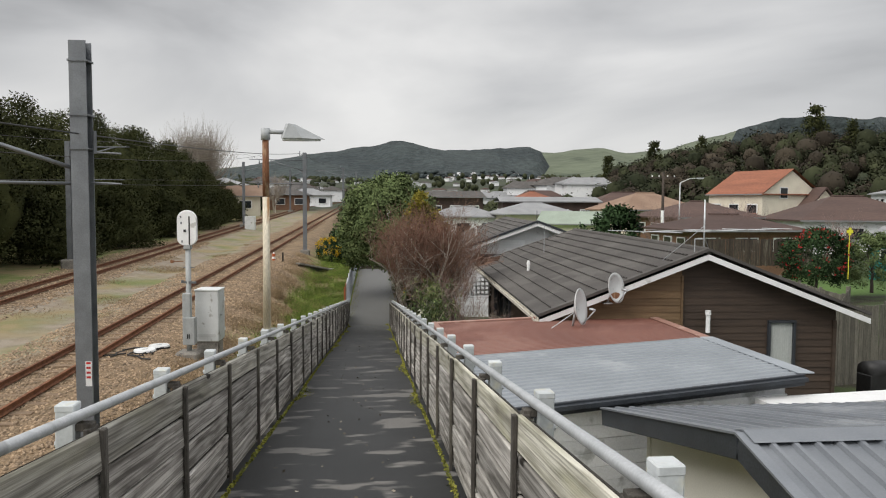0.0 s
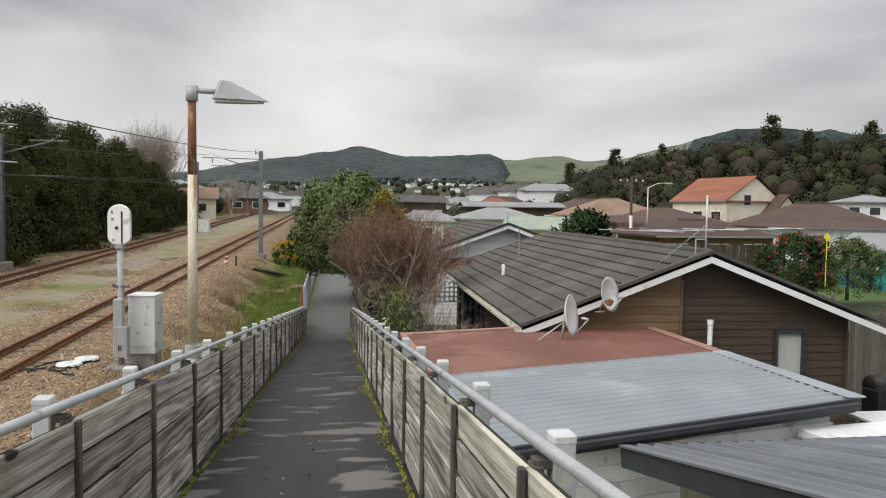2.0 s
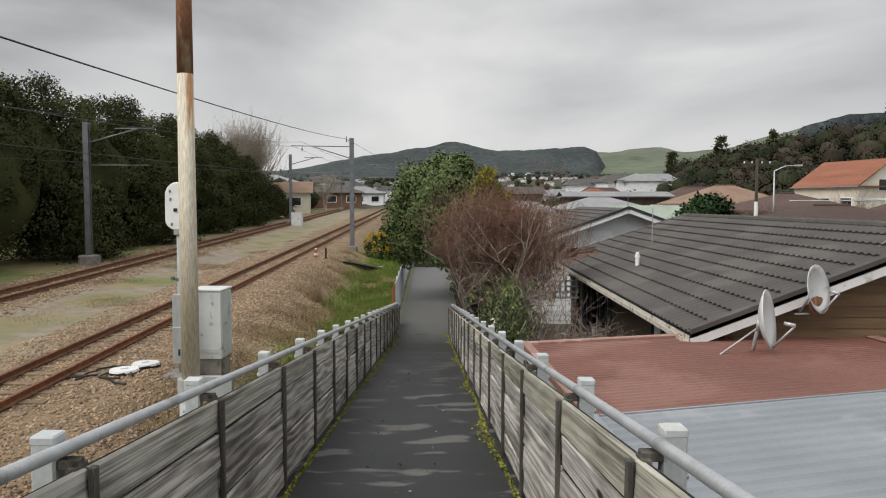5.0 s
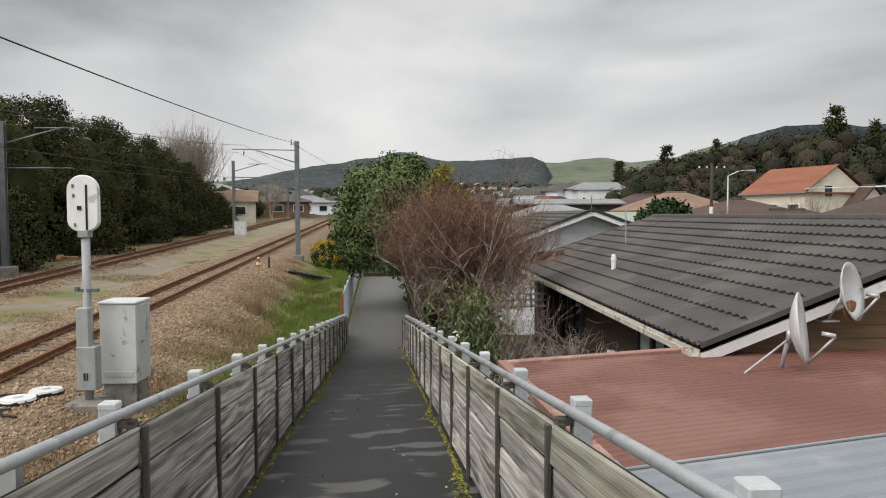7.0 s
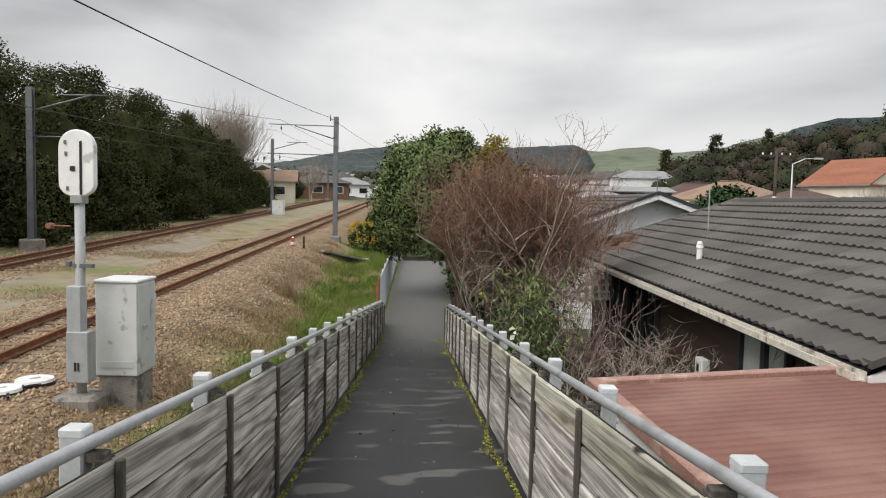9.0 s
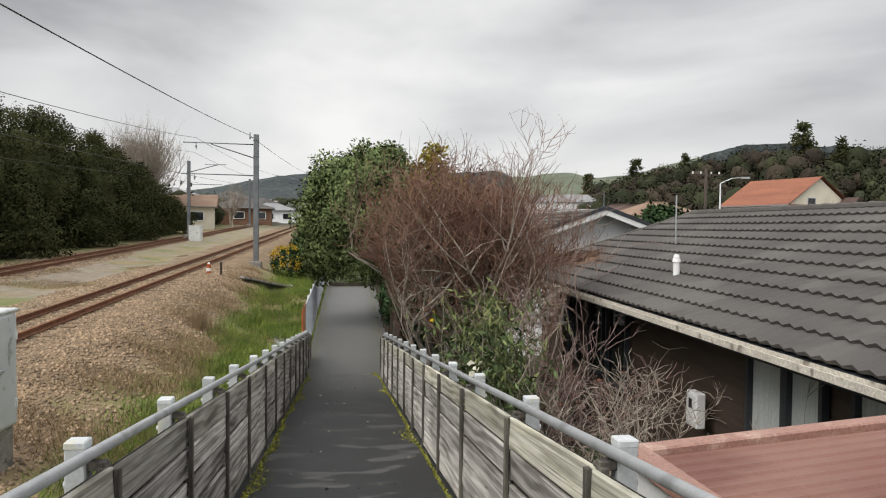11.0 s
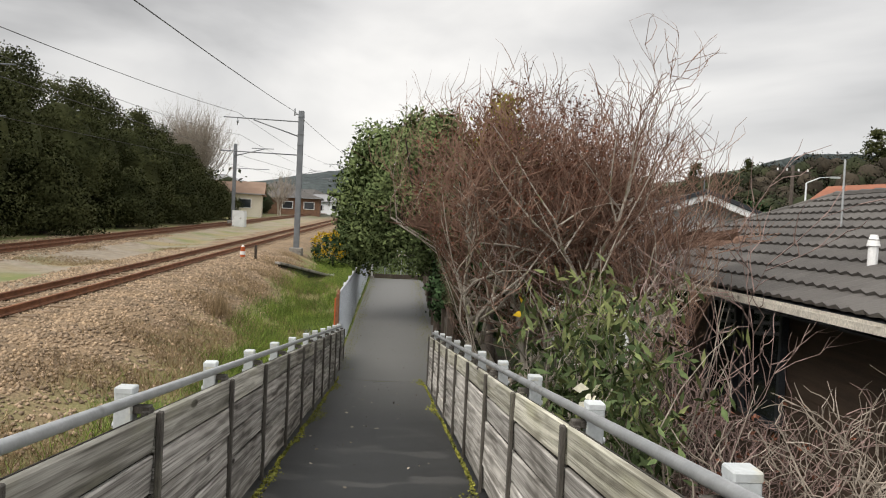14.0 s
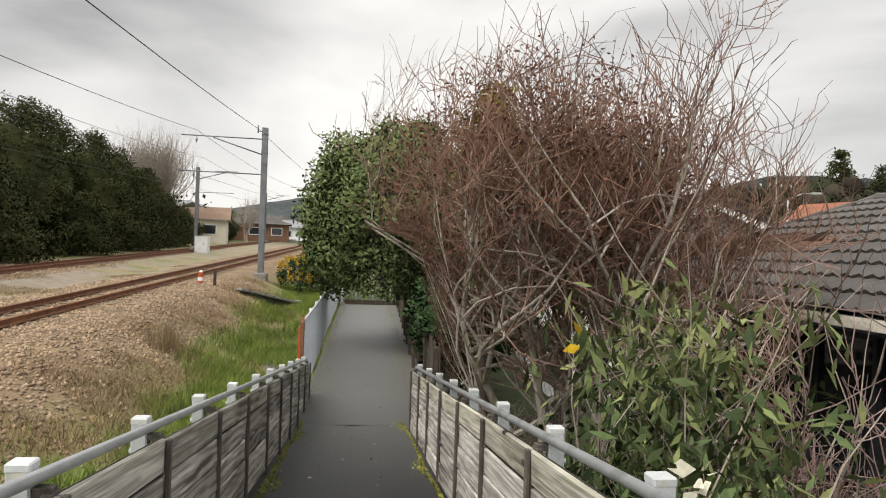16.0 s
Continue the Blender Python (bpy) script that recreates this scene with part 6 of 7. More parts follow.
def leaf_mesh(name, pts, size, material, ratio=0.5, droop=0.0, jitter=0.35, flat=False, out=None):
    """Many small leaves, one bent quad each, at the points; out turns their shading outwards."""
    pts = np.asarray(pts, float)
    n = len(pts)
    a = nrng.normal(size=(n, 3))
    a[:, 2] = a[:, 2] * (0.35 if flat else 0.8) - droop
    a /= np.linalg.norm(a, axis=1, keepdims=True) + 1e-9
    b = np.cross(a, nrng.normal(size=(n, 3)) + np.array([0, 0, 1.2 if flat else 0.0]))
    b /= np.linalg.norm(b, axis=1, keepdims=True) + 1e-9
    s = size * (1 + jitter * nrng.uniform(-1, 1, (n, 1)))
    c = np.cross(a, b)
    if out is not None:
        out = np.asarray(out, float) + nrng.normal(size=(n, 3)) * 0.35
        out /= np.linalg.norm(out, axis=1, keepdims=True) + 1e-9
        b = np.where(np.sum(c * out, 1, keepdims=True) < 0, -b, b)
        c = np.cross(a, b)
    v = np.stack([pts, pts + a * s * 0.5 - b * s * ratio * 0.5 + c * s * 0.06, pts + a * s, pts + a * s * 0.5 + b * s * ratio * 0.5 + c * s * 0.06], 1).reshape(-1, 3)
    me = bpy.data.meshes.new(name)
    me.vertices.add(4 * n)
    me.vertices.foreach_set("co", v.ravel())
    me.loops.add(4 * n)
    me.loops.foreach_set("vertex_index", np.arange(4 * n, dtype=np.int32))
    me.polygons.add(n)
    me.polygons.foreach_set("loop_start", np.arange(0, 4 * n, 4, dtype=np.int32))
    me.update(calc_edges=True)
    if out is not None:
        me.normals_split_custom_set(np.repeat(out, 4, 0).tolist())
    me.materials.append(material)
    return me


def ball(n):
    """Points in a soft-edged ball, none far out."""
    d = nrng.normal(size=(n, 3))
    return d / np.linalg.norm(d, axis=1, keepdims=True) * 1.75 * nrng.random((n, 1)) ** 0.45


def cloud(center, radii, clumps, per, spread, shell=0.55, bottom=-0.8):
    """Points in clumps near the surface of an uneven ellipsoid."""
    out = []
    for _ in range(clumps):
        d = nrng.normal(size=3)
        d /= np.linalg.norm(d)
        if d[2] < bottom:
            d[2] = -d[2]
        r = shell + (1 - shell) * nrng.random() ** 0.6
        r *= 1 + 0.22 * noise.noise(Vector(d * 2.1) + Vector(center))
        c = np.array(center) + d * np.array(radii) * r
        out.append(c + ball(per) * spread)
    return np.concatenate(out)


def branches(mb, p, d, length, r, level, top, rnd, tips, bend=0.18, up=0.25, sides=(8, 6, 4, 3, 3), kids=(5, 5, 5, 4), shrink=0.62):
    """One branch as a tapering, wandering limb, with its children."""
    seg = 5 if level < 2 else 3
    q, d = Vector(p), Vector(d).normalized()
    pts = [q.copy()]
    for i in range(seg):
        d = (d + Vector((rnd.gauss(0, bend), rnd.gauss(0, bend), rnd.gauss(0, bend) + up * 0.3))).normalized()
        nq = q + d * (length / seg)
        r0, r1 = r * (1 - 0.62 * i / seg), r * (1 - 0.62 * (i + 1) / seg)
        (mb if isinstance(mb, MB) else mb[0 if level < 3 else 1]).tube(q, nq, r0, r1, sides[min(level, 4)], caps=False)
        q = nq
        pts.append(q.copy())
    if level >= top:
        tips.append(q.copy())
        return
    for k in range(kids[min(level, len(kids) - 1)]):
        t = rnd.uniform(0.3, 1.0) if k else 1.0
        i = min(seg - 1, int(t * seg))
        base = pts[i].lerp(pts[i + 1], t * seg - i if t < 1 else 1.0)
        side = Vector((rnd.gauss(0, 1), rnd.gauss(0, 1), rnd.gauss(0, 0.6)))
        nd = (d * 0.75 + side * 0.55 + Vector((0, 0, up))).normalized()
        branches(mb, base, nd, length * shrink * rnd.uniform(0.75, 1.2), max(r * (1 - 0.55 * t) * 0.72, 0.0056), level + 1, top, rnd, tips, bend, up, sides, kids, shrink)


def gather(p):
    """Keeps low growth close to the stems."""
    lim = 0.16 + 0.40 * max(0.0, p[2])
    return (math.copysign(lim + 0.25 * (abs(p[0]) - lim), p[0]), p[1], p[2]) if abs(p[0]) > lim and p[2] < 3.1 else p


def split_tree(th, stems, base_r, top, rnd, trunk_m, twig_m, kids, shrink, up, limb_len, bend=0.16, limb_m=None, fork=0.35, dome=None):
    """Stems as a trunk part; all finer growth as a crown of twigs."""
    trunk, crown, tips = MB(), [MB(), MB()], []
    for p, d, ln in stems:
        q, dd = Vector(p), Vector(d).normalized()
        pts = [q.copy()]
        for i in range(6):
            dd = (dd + Vector((rnd.gauss(0, 0.10), rnd.gauss(0, 0.10), 0.05))).normalized()
            nq = q + dd * ln / 6
            trunk.tube(q, nq, base_r * (1 - 0.10 * i), base_r * (1 - 0.10 * (i + 1)), 9, caps=False)
            q = nq
            pts.append(q.copy())
        for k in range(kids[0]):
            t = rnd.uniform(fork, 1.0) if k > 1 else 1.0
            i = min(5, int(t * 6))
            b = pts[i].lerp(pts[i + 1], t * 6 - i if t < 1 else 1.0)
            nd = (dd * 0.7 + Vector((rnd.gauss(0, 0.65), rnd.gauss(0, 0.65), rnd.gauss(0.1, 0.35)))).normalized()
            branches(crown, b, nd, limb_len * rnd.uniform(0.75, 1.25), base_r * 0.42, 1, top, rnd, tips, bend, up, kids=kids, shrink=shrink)
    if dome:                                  # growth bends in under a rounded outline
        (cx, cy, cz), (rx, ry, rz) = dome

        def tuck(p):
            u = Vector(((p[0] - cx) / rx, (p[1] - cy) / ry, max(0.0, p[2] - cz) / rz))
            e = u.length * (1 - 0.16 * noise.noise((p[0] * 1.3, p[1] * 1.3, p[2] * 1.3)))
            k = 1.0 if e < 0.7 else (0.7 + 0.41 * math.tanh((e - 0.7) / 0.6)) / e
            return (cx + (p[0] - cx) * k, cy + (p[1] - cy) * k, cz + (p[2] - cz) * k if p[2] > cz else p[2])

        for mb in crown + [trunk]:
            mb.v = [gather(tuck(p)) for p in mb.v]
        tips = [Vector(gather(tuck(p))) for p in tips]
    part("trunk", trunk, trunk_m, th, smooth=True)
    part("limbwork", crown[0], limb_m or twig_m, th, "spreading bare limbs")
    part("crown", crown[1], twig_m, th, "bare twiggy crown")
    return tips


def main_tree():
    rnd = random.Random(21)
    th = thing("tree", "half-bare spreading tree with grey stems and red-brown twigs", "tree", (3.25, 23.5, 0.75))
    stems = []
    for i in range(9):
        a = 6.283 * i / 9 + rnd.uniform(-0.3, 0.3)
        q = rnd.uniform(0.15, 0.60)
        stems.append(((rnd.gauss(0, 0.10), rnd.gauss(0, 0.12), 0), (math.cos(a) * q + 0.08, math.sin(a) * q, 1.0), rnd.uniform(1.9, 2.6)))
    tips = split_tree(th, stems, 0.078, 4, rnd, M_BARK, M_TWIG, (6, 6, 6, 4, 3), 0.65, 0.31, 1.6, 0.24, M_BARK, 0.5, ((0.32, 0, 3.2), (2.45, 2.2, 3.15)))
    pts = np.array([tuple(t) for t in tips])
    core = pts[(pts[:, 1] / 1.5) ** 2 + ((pts[:, 0] + 0.35) / 1.45) ** 2 + ((pts[:, 2] - 3.6) / 1.35) ** 2 < 1]
    pts = np.concatenate([core + nrng.normal(size=core.shape) * w for w in (0.04, 0.07, 0.09, 0.12)])
    part("leaves", leaf_mesh("leaves", pts, 0.044, L_RED, 0.45), None, th, "sparse dull red leaves")
    pale, tips2 = MB(), []
    for _ in range(15):
        a = rnd.uniform(0, 6.28)
        branches(pale, (rnd.uniform(-0.3, 0.3), rnd.uniform(-0.3, 0.3), rnd.uniform(1.1, 2.6)), (math.cos(a), math.sin(a) * 0.8, rnd.uniform(0.05, 0.7)), rnd.uniform(1.0, 1.7), 0.021, 2, 4, rnd, tips2, 0.2, 0.22, kids=(4, 4, 4, 3), shrink=0.55)
    pale.v = [gather(p) for p in pale.v]
    part("lower_growth", pale, M_TWIGGREY, th, "pale grey lower limbs")


main_tree()


def twig_shrub(label, x, y, z, stems, height, spread, twig_m, seed, leaves=None, arch=0.12, levels=4):
    rnd = random.Random(seed)
    th = thing("shrub", label, "shrub", (x, y, z), group="garden shrubs")
    mb, tips = [MB(), MB()], []
    for _ in range(stems):
        a = rnd.uniform(0, 6.28)
        branches(mb, (rnd.gauss(0, 0.15), rnd.gauss(0, 0.2), 0), (math.cos(a) * spread, math.sin(a) * spread, 1.0), height * rnd.uniform(0.55, 0.9), 0.015, 1, levels, rnd, tips, 0.27, arch, kids=(4, 4, 4, 3), shrink=0.55)
    for m, name in zip(mb, ("limbwork", "twig_growth")):             # kept off the ramp
        m.v = [(max(p[0], 2.15 - x), p[1], p[2]) for p in m.v]
        part(name, m, twig_m, th)
    if leaves:
        m, share, size = leaves
        pts = np.array([tuple(t) for t in tips])
        pts = pts[nrng.random(len(pts)) < share]
        part("leaves", leaf_mesh("leaves", pts, size, m, 0.5), None, th)


twig_shrub("tangled leafless shrub with pale arching twigs against the brown house", 4.15, 17.3, 0.55, 22, 1.75, 0.95, M_TWIGGREY, 3, arch=0.06)
twig_shrub("leafless shrub with mauve upright stems", 4.25, 20.4, 0.55, 10, 2.5, 0.34, M_TWIGPINK, 4, arch=0.25)
twig_shrub("leafless thorny shrub with a few red leaves", 4.6, 21.4, 0.55, 10, 1.5, 0.6, M_TWIGPINK, 5, (L_RED, 0.6, 0.07), 0.15)
twig_shrub("pale leafless shrub against the dark wall", 4.7, 18.9, 0.55, 16, 1.8, 0.7, M_TWIGGREY, 12, arch=0.12)
twig_shrub("low tangle of bare stems beside the ramp", 3.2, 18.2, 0.55, 9, 1.3, 0.6, M_TWIGGREY, 6, arch=0.1)
twig_shrub("brown leafless shrub under the tree", 3.6, 24.6, 0.6, 10, 1.3, 0.6, M_TWIGPINK, 8, arch=0.15)


def leafy(name, label, cat, x, y, z, trunk_h, trunk_r, center, radii, clumps, per, spread, size, leaf_m, trunk_m=M_BARKDARK, ratio=0.5, droop=0.0, seed=1, shell=0.55, limbs=7, group="", bottom=-0.8):
    rnd = random.Random(seed)
    th = thing(name, label, cat, (x, y, z), group=group)
    tr = MB()
    p = Vector((0, 0, -0.2))
    for i in range(5):
        q = Vector((center[0] * (i + 1) / 6 + rnd.gauss(0, 0.03), center[1] * (i + 1) / 6 + rnd.gauss(0, 0.03), trunk_h * (i + 1) / 5))
        tr.tube(p, q, trunk_r * (1 - 0.12 * i), trunk_r * (1 - 0.12 * (i + 1)), 8, caps=False)
        p = q
    for _ in range(limbs):
        d = Vector((rnd.gauss(0, 1) * radii[0], rnd.gauss(0, 1) * radii[1], rnd.uniform(0.0, 1.3) * radii[2])) * 0.45
        tr.tube(p - Vector((0, 0, rnd.uniform(0, trunk_h * 0.4))), Vector(center) + d, trunk_r * 0.4, trunk_r * 0.1, 5, caps=False)
    part("trunk", tr, trunk_m, th, smooth=True)
    pts = cloud(center, radii, clumps, per, spread, shell, bottom)
    mids = pts.reshape(clumps, per, 3).mean(1, keepdims=True)
    nor = (pts.reshape(clumps, per, 3) - mids) / spread * 0.5 + (mids - np.array(center)) / np.array(radii) + np.array([0, 0, 0.3])
    part("crown", leaf_mesh("crown", pts, size, leaf_m, ratio, droop, out=nor.reshape(-1, 3)), None, th, "leafy crown")
    return th


# evergreen over the path, golden conifer behind the bare tree, dark foliage over the paling fence
leafy("tree", "rounded pale green evergreen overhanging the path", "tree", 3.3, 37.5, 0.7, 2.6, 0.16, (-1.15, 0.4, 3.85), (2.55, 3.4, 2.55), 540, 120, 0.25, 0.13, L_GREEN, droop=0.35, seed=2, limbs=12)
gt = leafy("tree", "golden-tipped conifer behind the bare tree", "tree", 3.15, 27.8, 0.7, 4.0, 0.10, (0, 0, 3.1), (0.95, 1.0, 1.5), 120, 40, 0.13, 0.13, L_DARK, seed=3)
part("golden_foliage", leaf_mesh("golden_tips", np.concatenate([cloud((0, 0, 4.6), (0.5, 0.5, 0.95), 60, 36, 0.10, 0.3), cloud((0.6, 0.1, 4.2), (0.6, 0.5, 0.6), 40, 30, 0.10, 0.4)]), 0.12, L_YELLOW), None, gt, "golden yellow foliage")
leafy("shrub", "dark green fern-like shrub hanging over the paling fence", "shrub", 3.9, 31.5, 0.6, 1.5, 0.07, (-0.6, 0, 1.75), (1.05, 3.2, 0.95), 150, 80, 0.16, 0.13, L_DARK, droop=0.4, seed=4)
leafy("shrub", "dark evergreen shrub behind the paling fence", "shrub", 4.3, 39.5, 0.6, 1.6, 0.07, (-0.4, 0, 1.9), (1.2, 4.5, 1.2), 160, 36, 0.2, 0.22, L_DARK, seed=5)


def broadleaf():
    rnd = random.Random(9)
    th = thing("shrub", "tall broad-leaved shrub with drooping green leaves and buds", "shrub", (3.05, 20.6, 0.6))
    mb, tips = MB(), []
    for _ in range(30):
        a = rnd.uniform(0, 6.28)
        branches(mb, (rnd.gauss(0, 0.35), rnd.gauss(0, 0.6), 0), (math.cos(a) * 0.28, math.sin(a) * 0.35, 1), rnd.uniform(1.5, 2.5), 0.016, 2, 3, rnd, tips, 0.12, 0.25, kids=(3, 3, 3, 3), shrink=0.5)
    mb.v = [(max(p[0], -0.88), p[1], p[2]) for p in mb.v]
    part("twig_growth", mb, M_TWIGGREY, th)
    pts = np.concatenate([cloud((0.05, 0.1, 1.55), (0.58, 1.25, 1.35), 190, 15, 0.15, 0.2)] + [np.array([tuple(t)]) + nrng.normal(size=(7, 3)) * 0.06 for t in tips if t.x < 0.9 and t.z < 2.9])
    pts[:, 0] = np.maximum(pts[:, 0], -0.78)
    young = pts[:, 2] + nrng.normal(size=len(pts)) * 0.45 > 2.25
    part("leaves", leaf_mesh("leaves", pts[~young], 0.125, L_BROADDARK, 0.32, droop=1.0), None, th, "drooping dark green leaves")
    part("young_leaves", leaf_mesh("young_leaves", pts[young], 0.135, L_BROAD, 0.24, droop=1.3), None, th, "drooping yellow-green young leaves")
    for bx, by, bz in ((-0.72, -0.62, 2.62), (-0.74, -0.68, 2.67)):
        part("bud", leaf_mesh("bud", np.array([[bx, by, bz]]), 0.09, L_GORSE, 0.55), None, th, "orange flower bud")
    fl = [np.array([[-0.27, -1.03, 2.08]]) + nrng.normal(size=(9, 3)) * 0.035]
    part("blossom", leaf_mesh("blossom", np.concatenate(fl), 0.10, L_WHITE, 0.7), None, th, "large cream-white blossom")


broadleaf()


# dark windbreak across the railway
def conifer(x, y, h, r, seed):
    z = ground_z(x, y)
    rnd = random.Random(seed)
    th = thing("conifer", "dense dark green windbreak conifer across the railway", "tree", (x, y, z), group="windbreak trees")
    part("trunk", MB().tube((0, 0, -0.3), (0, 0, h * 0.8), 0.25, 0.06, 8), M_BARKDARK, th, smooth=True)
    core = MB()
    lump(core, (0, 0, h * 0.46), (r * 0.62, r * 0.62, h * 0.43), 10, 14, seed, 0.62)
    part("inner_foliage", core, L_CONIFER, th, smooth=True)
    pts, nor = [], []
    for _ in range(250):
        t = rnd.random() ** 0.85
        a = rnd.uniform(0, 6.28)
        rad = r * (1 - 0.62 * t ** 1.7) * (1 + 0.28 * noise.noise((math.cos(a) * 1.5, math.sin(a) * 1.5 + seed, t * 4)))
        rad *= rnd.uniform(0.72, 1.05)
        c = np.array([rad * math.cos(a), rad * math.sin(a), 0.2 + t * h])
        off = ball(92)
        pts.append(c + off * np.array([0.40, 0.40, 0.32]))
        nor.append(off * 0.45 + np.array([math.cos(a), math.sin(a), 0.35 + 0.5 * t]))
    part("crown", leaf_mesh("crown", np.concatenate(pts), 0.15, L_CONIFER, 0.6, out=np.concatenate(nor)), None, th, "dense dark foliage")


k = 0
for yy, xx, hh in ((14, -22.5, 9.5), (22, -22.0, 9.8), (29, -21.3, 10.3), (35.5, -21.8, 10.8), (41.5, -20.6, 10.4), (47, -21.6, 11.0), (52.5, -20.4, 10.6), (58, -21.3, 11.0), (63.5, -20.2, 10.2), (69, -20.8, 10.4), (74.5, -19.8, 9.6), (80, -19.8, 9.0), (85.5, -18.9, 7.6), (90, -18.4, 5.6), (94, -17.8, 4.0)):
    conifer(xx, yy, hh * 0.87, 4.2 if yy < 84 else 3.0, 100 + k)
    k += 1
for yy, xx in ((32, -18.2), (45, -17.6), (56, -17.4), (67, -17.3), (78, -17.0)):
    conifer(xx, yy, 3.6, 2.4, 140 + k)
    k += 1


def bare_far(label, x, y, h, seed, twig_m=M_TWIGPINK, count=3):
    rnd = random.Random(seed)
    th = thing("tree", label, "tree", (x, y, ground_z(x, y)), group="bare trees")
    split_tree(th, [((rnd.gauss(0, 0.2), rnd.gauss(0, 0.2), 0), (rnd.gauss(0, 0.15), rnd.gauss(0, 0.15), 1), h * 0.42) for _ in range(count)], h * 0.014, 3, rnd, M_BARK, twig_m, (8, 6, 5, 5), 0.62, 0.45, h * 0.33, 0.10)


bare_far("tall leafless poplar beyond the windbreak", -23.5, 106, 12.5, 31, M_TWIGGREY, 22)
bare_far("leafless street tree among the roofs", 27.5, 52.0, 5.2, 32)
bare_far("leafless street tree among the roofs", 30.5, 55.0, 5.0, 33)
bare_far("leafless brown tree beside the brick house", 25.6, 58.5, 5.4, 34)
bare_far("leafless tree beside the far track", -14.5, 122, 6.5, 35, M_TWIGGREY)
bare_far("leafless tree behind the lawn", 33.0, 47.0, 4.4, 36)

leafy("shrub", "camellia bush with red flowers above the retaining fence", "shrub", 24.9, 36.2, 1.2, 1.2, 0.10, (0, 0, 1.7), (1.85, 1.6, 1.65), 190, 70, 0.18, 0.12, L_DARK, seed=41)
th = thing("flowers", "red camellia flowers scattered over the bush", "flowers", (24.9, 36.2, 1.2), kind="stuff")
part("petals", leaf_mesh("petals", cloud((0, 0, 1.9), (1.8, 1.65, 1.5), 170, 3, 0.05, 0.9), 0.11, L_FLOWER, 0.8), None, th)
leafy("shrub", "clipped yellow-green bush beside the camellia", "shrub", 28.6, 37.0, 1.2, 1.2, 0.10, (0, 0, 1.5), (1.9, 1.6, 1.6), 190, 70, 0.16, 0.11, L_GREEN, seed=42)
leafy("shrub", "dark green garden tree between the roofs", "tree", 18.2, 49.5, 0.8, 2.0, 0.14, (0, 0, 3.0), (1.6, 1.6, 1.8), 150, 40, 0.2, 0.25, L_DARK, seed=43)
leafy("shrub", "dark green garden bush behind the tiled roof", "shrub", 12.6, 36.5, 0.6, 1.5, 0.12, (0, 0, 2.6), (1.6, 1.2, 1.3), 110, 36, 0.18, 0.2, L_DARK, seed=44)
leafy("shrub", "gorse bush with bright yellow flowers beside the mast", "shrub", -1.75, 54.0, 1.5, 0.4, 0.05, (0, 0, 0.75), (1.05, 1.6, 0.85), 90, 36, 0.14, 0.13, L_DARK, seed=45)
th = thing("flowers", "yellow gorse flowers on the bush beside the mast", "flowers", (-1.85, 53.8, 1.5), kind="stuff")
part("petals", leaf_mesh("petals", cloud((0, -0.2, 1.0), (1.0, 1.5, 0.75), 120, 9, 0.07, 0.85), 0.09, L_GORSE, 0.7), None, th)
leafy("shrub", "scrubby green bank growth beyond the path", "shrub", -0.6, 60.0, 1.2, 0.8, 0.08, (0, 0, 1.3), (1.4, 5.0, 1.4), 160, 36, 0.25, 0.26, L_DARK, seed=46)
solid("toy_windmill", MB().tube((25.6, 34.6, 2.0), (25.6, 34.6, 4.35), 0.02, n=6).box((25.6, 34.58, 4.45), (0.34, 0.03, 0.16), 0, 0).box((25.6, 34.57, 4.45), (0.14, 0.03, 0.40)), M_YELLOW, "yellow garden windmill on a thin stick", "garden ornament")


# ---------- woods on the hill and among the far houses ----------
def woodland(name, label, spots, material, size, per, leafsize):
    pts, nor, body = [], [], MB()
    for x, y, s in spots:
        z = ground_z(x, y)
        c = np.array([x, y, z + s * 0.75])
        d = nrng.normal(size=(per, 3))
        d /= np.linalg.norm(d, axis=1, keepdims=True)
        pts.append(c + d * np.array([s * 0.75, s * 0.75, s * 0.85]) * nrng.uniform(0.75, 1.1, (per, 1)))
        nor.append(d + np.array([0, 0, 0.4]))
        lump(body, (x, y, z + s * 0.7), (s * 0.62, s * 0.62, s * 0.68), 4, 6, x * 0.31)
    th = thing(name, label, "woods", kind="stuff")
    part("inner_foliage", body, material, th, smooth=True)
    part("foliage", leaf_mesh("foliage", np.concatenate(pts), leafsize, material, 0.6, out=np.concatenate(nor)), None, th)


rw = random.Random(77)
spots = []
while len(spots) < 1250:
    u, v = rw.uniform(-40, 190), rw.uniform(-95, 22)
    x, y = 78 + u * 0.774 + v * 0.633, 245 - u * 0.633 + v * 0.774
    if y < 62 or x < 46 or x < 0.36 * y - 6:
        continue
    spots.append((x, y, rw.uniform(1.6, 3.7) * (1.35 if rw.random() < 0.12 else 1)))
woodland("wooded_hillside", "dark scrubby woods covering the hillside", spots[:700], L_HILL, 1, 210, 0.55)
woodland("brown_scrub", "brown leafless scrub on the hillside", spots[700:], leaf("brown_scrub_leaf", (0.068, 0.056, 0.040), (0.040, 0.034, 0.026), scale=0.1), 1, 190, 0.5)
spots = []
while len(spots) < 760:
    y = rw.uniform(105, 650) if len(spots) < 400 else rw.uniform(400, 1500)
    x = 1.4 + y * rw.uniform(-0.30, 0.48)
    if -17 < x < 3 and y < 330:
        continue
    spots.append((x, y, rw.uniform(1.8, 3.4) + y * 0.0035))
woodland("suburban_trees", "dark trees between distant houses", spots, L_HILL, 1, 70, 0.6)
spots = [(rw.uniform(-40, -17) - 0.02 * i, 96 + i * 0.55, rw.uniform(1.2, 2.4)) for i in range(90)]
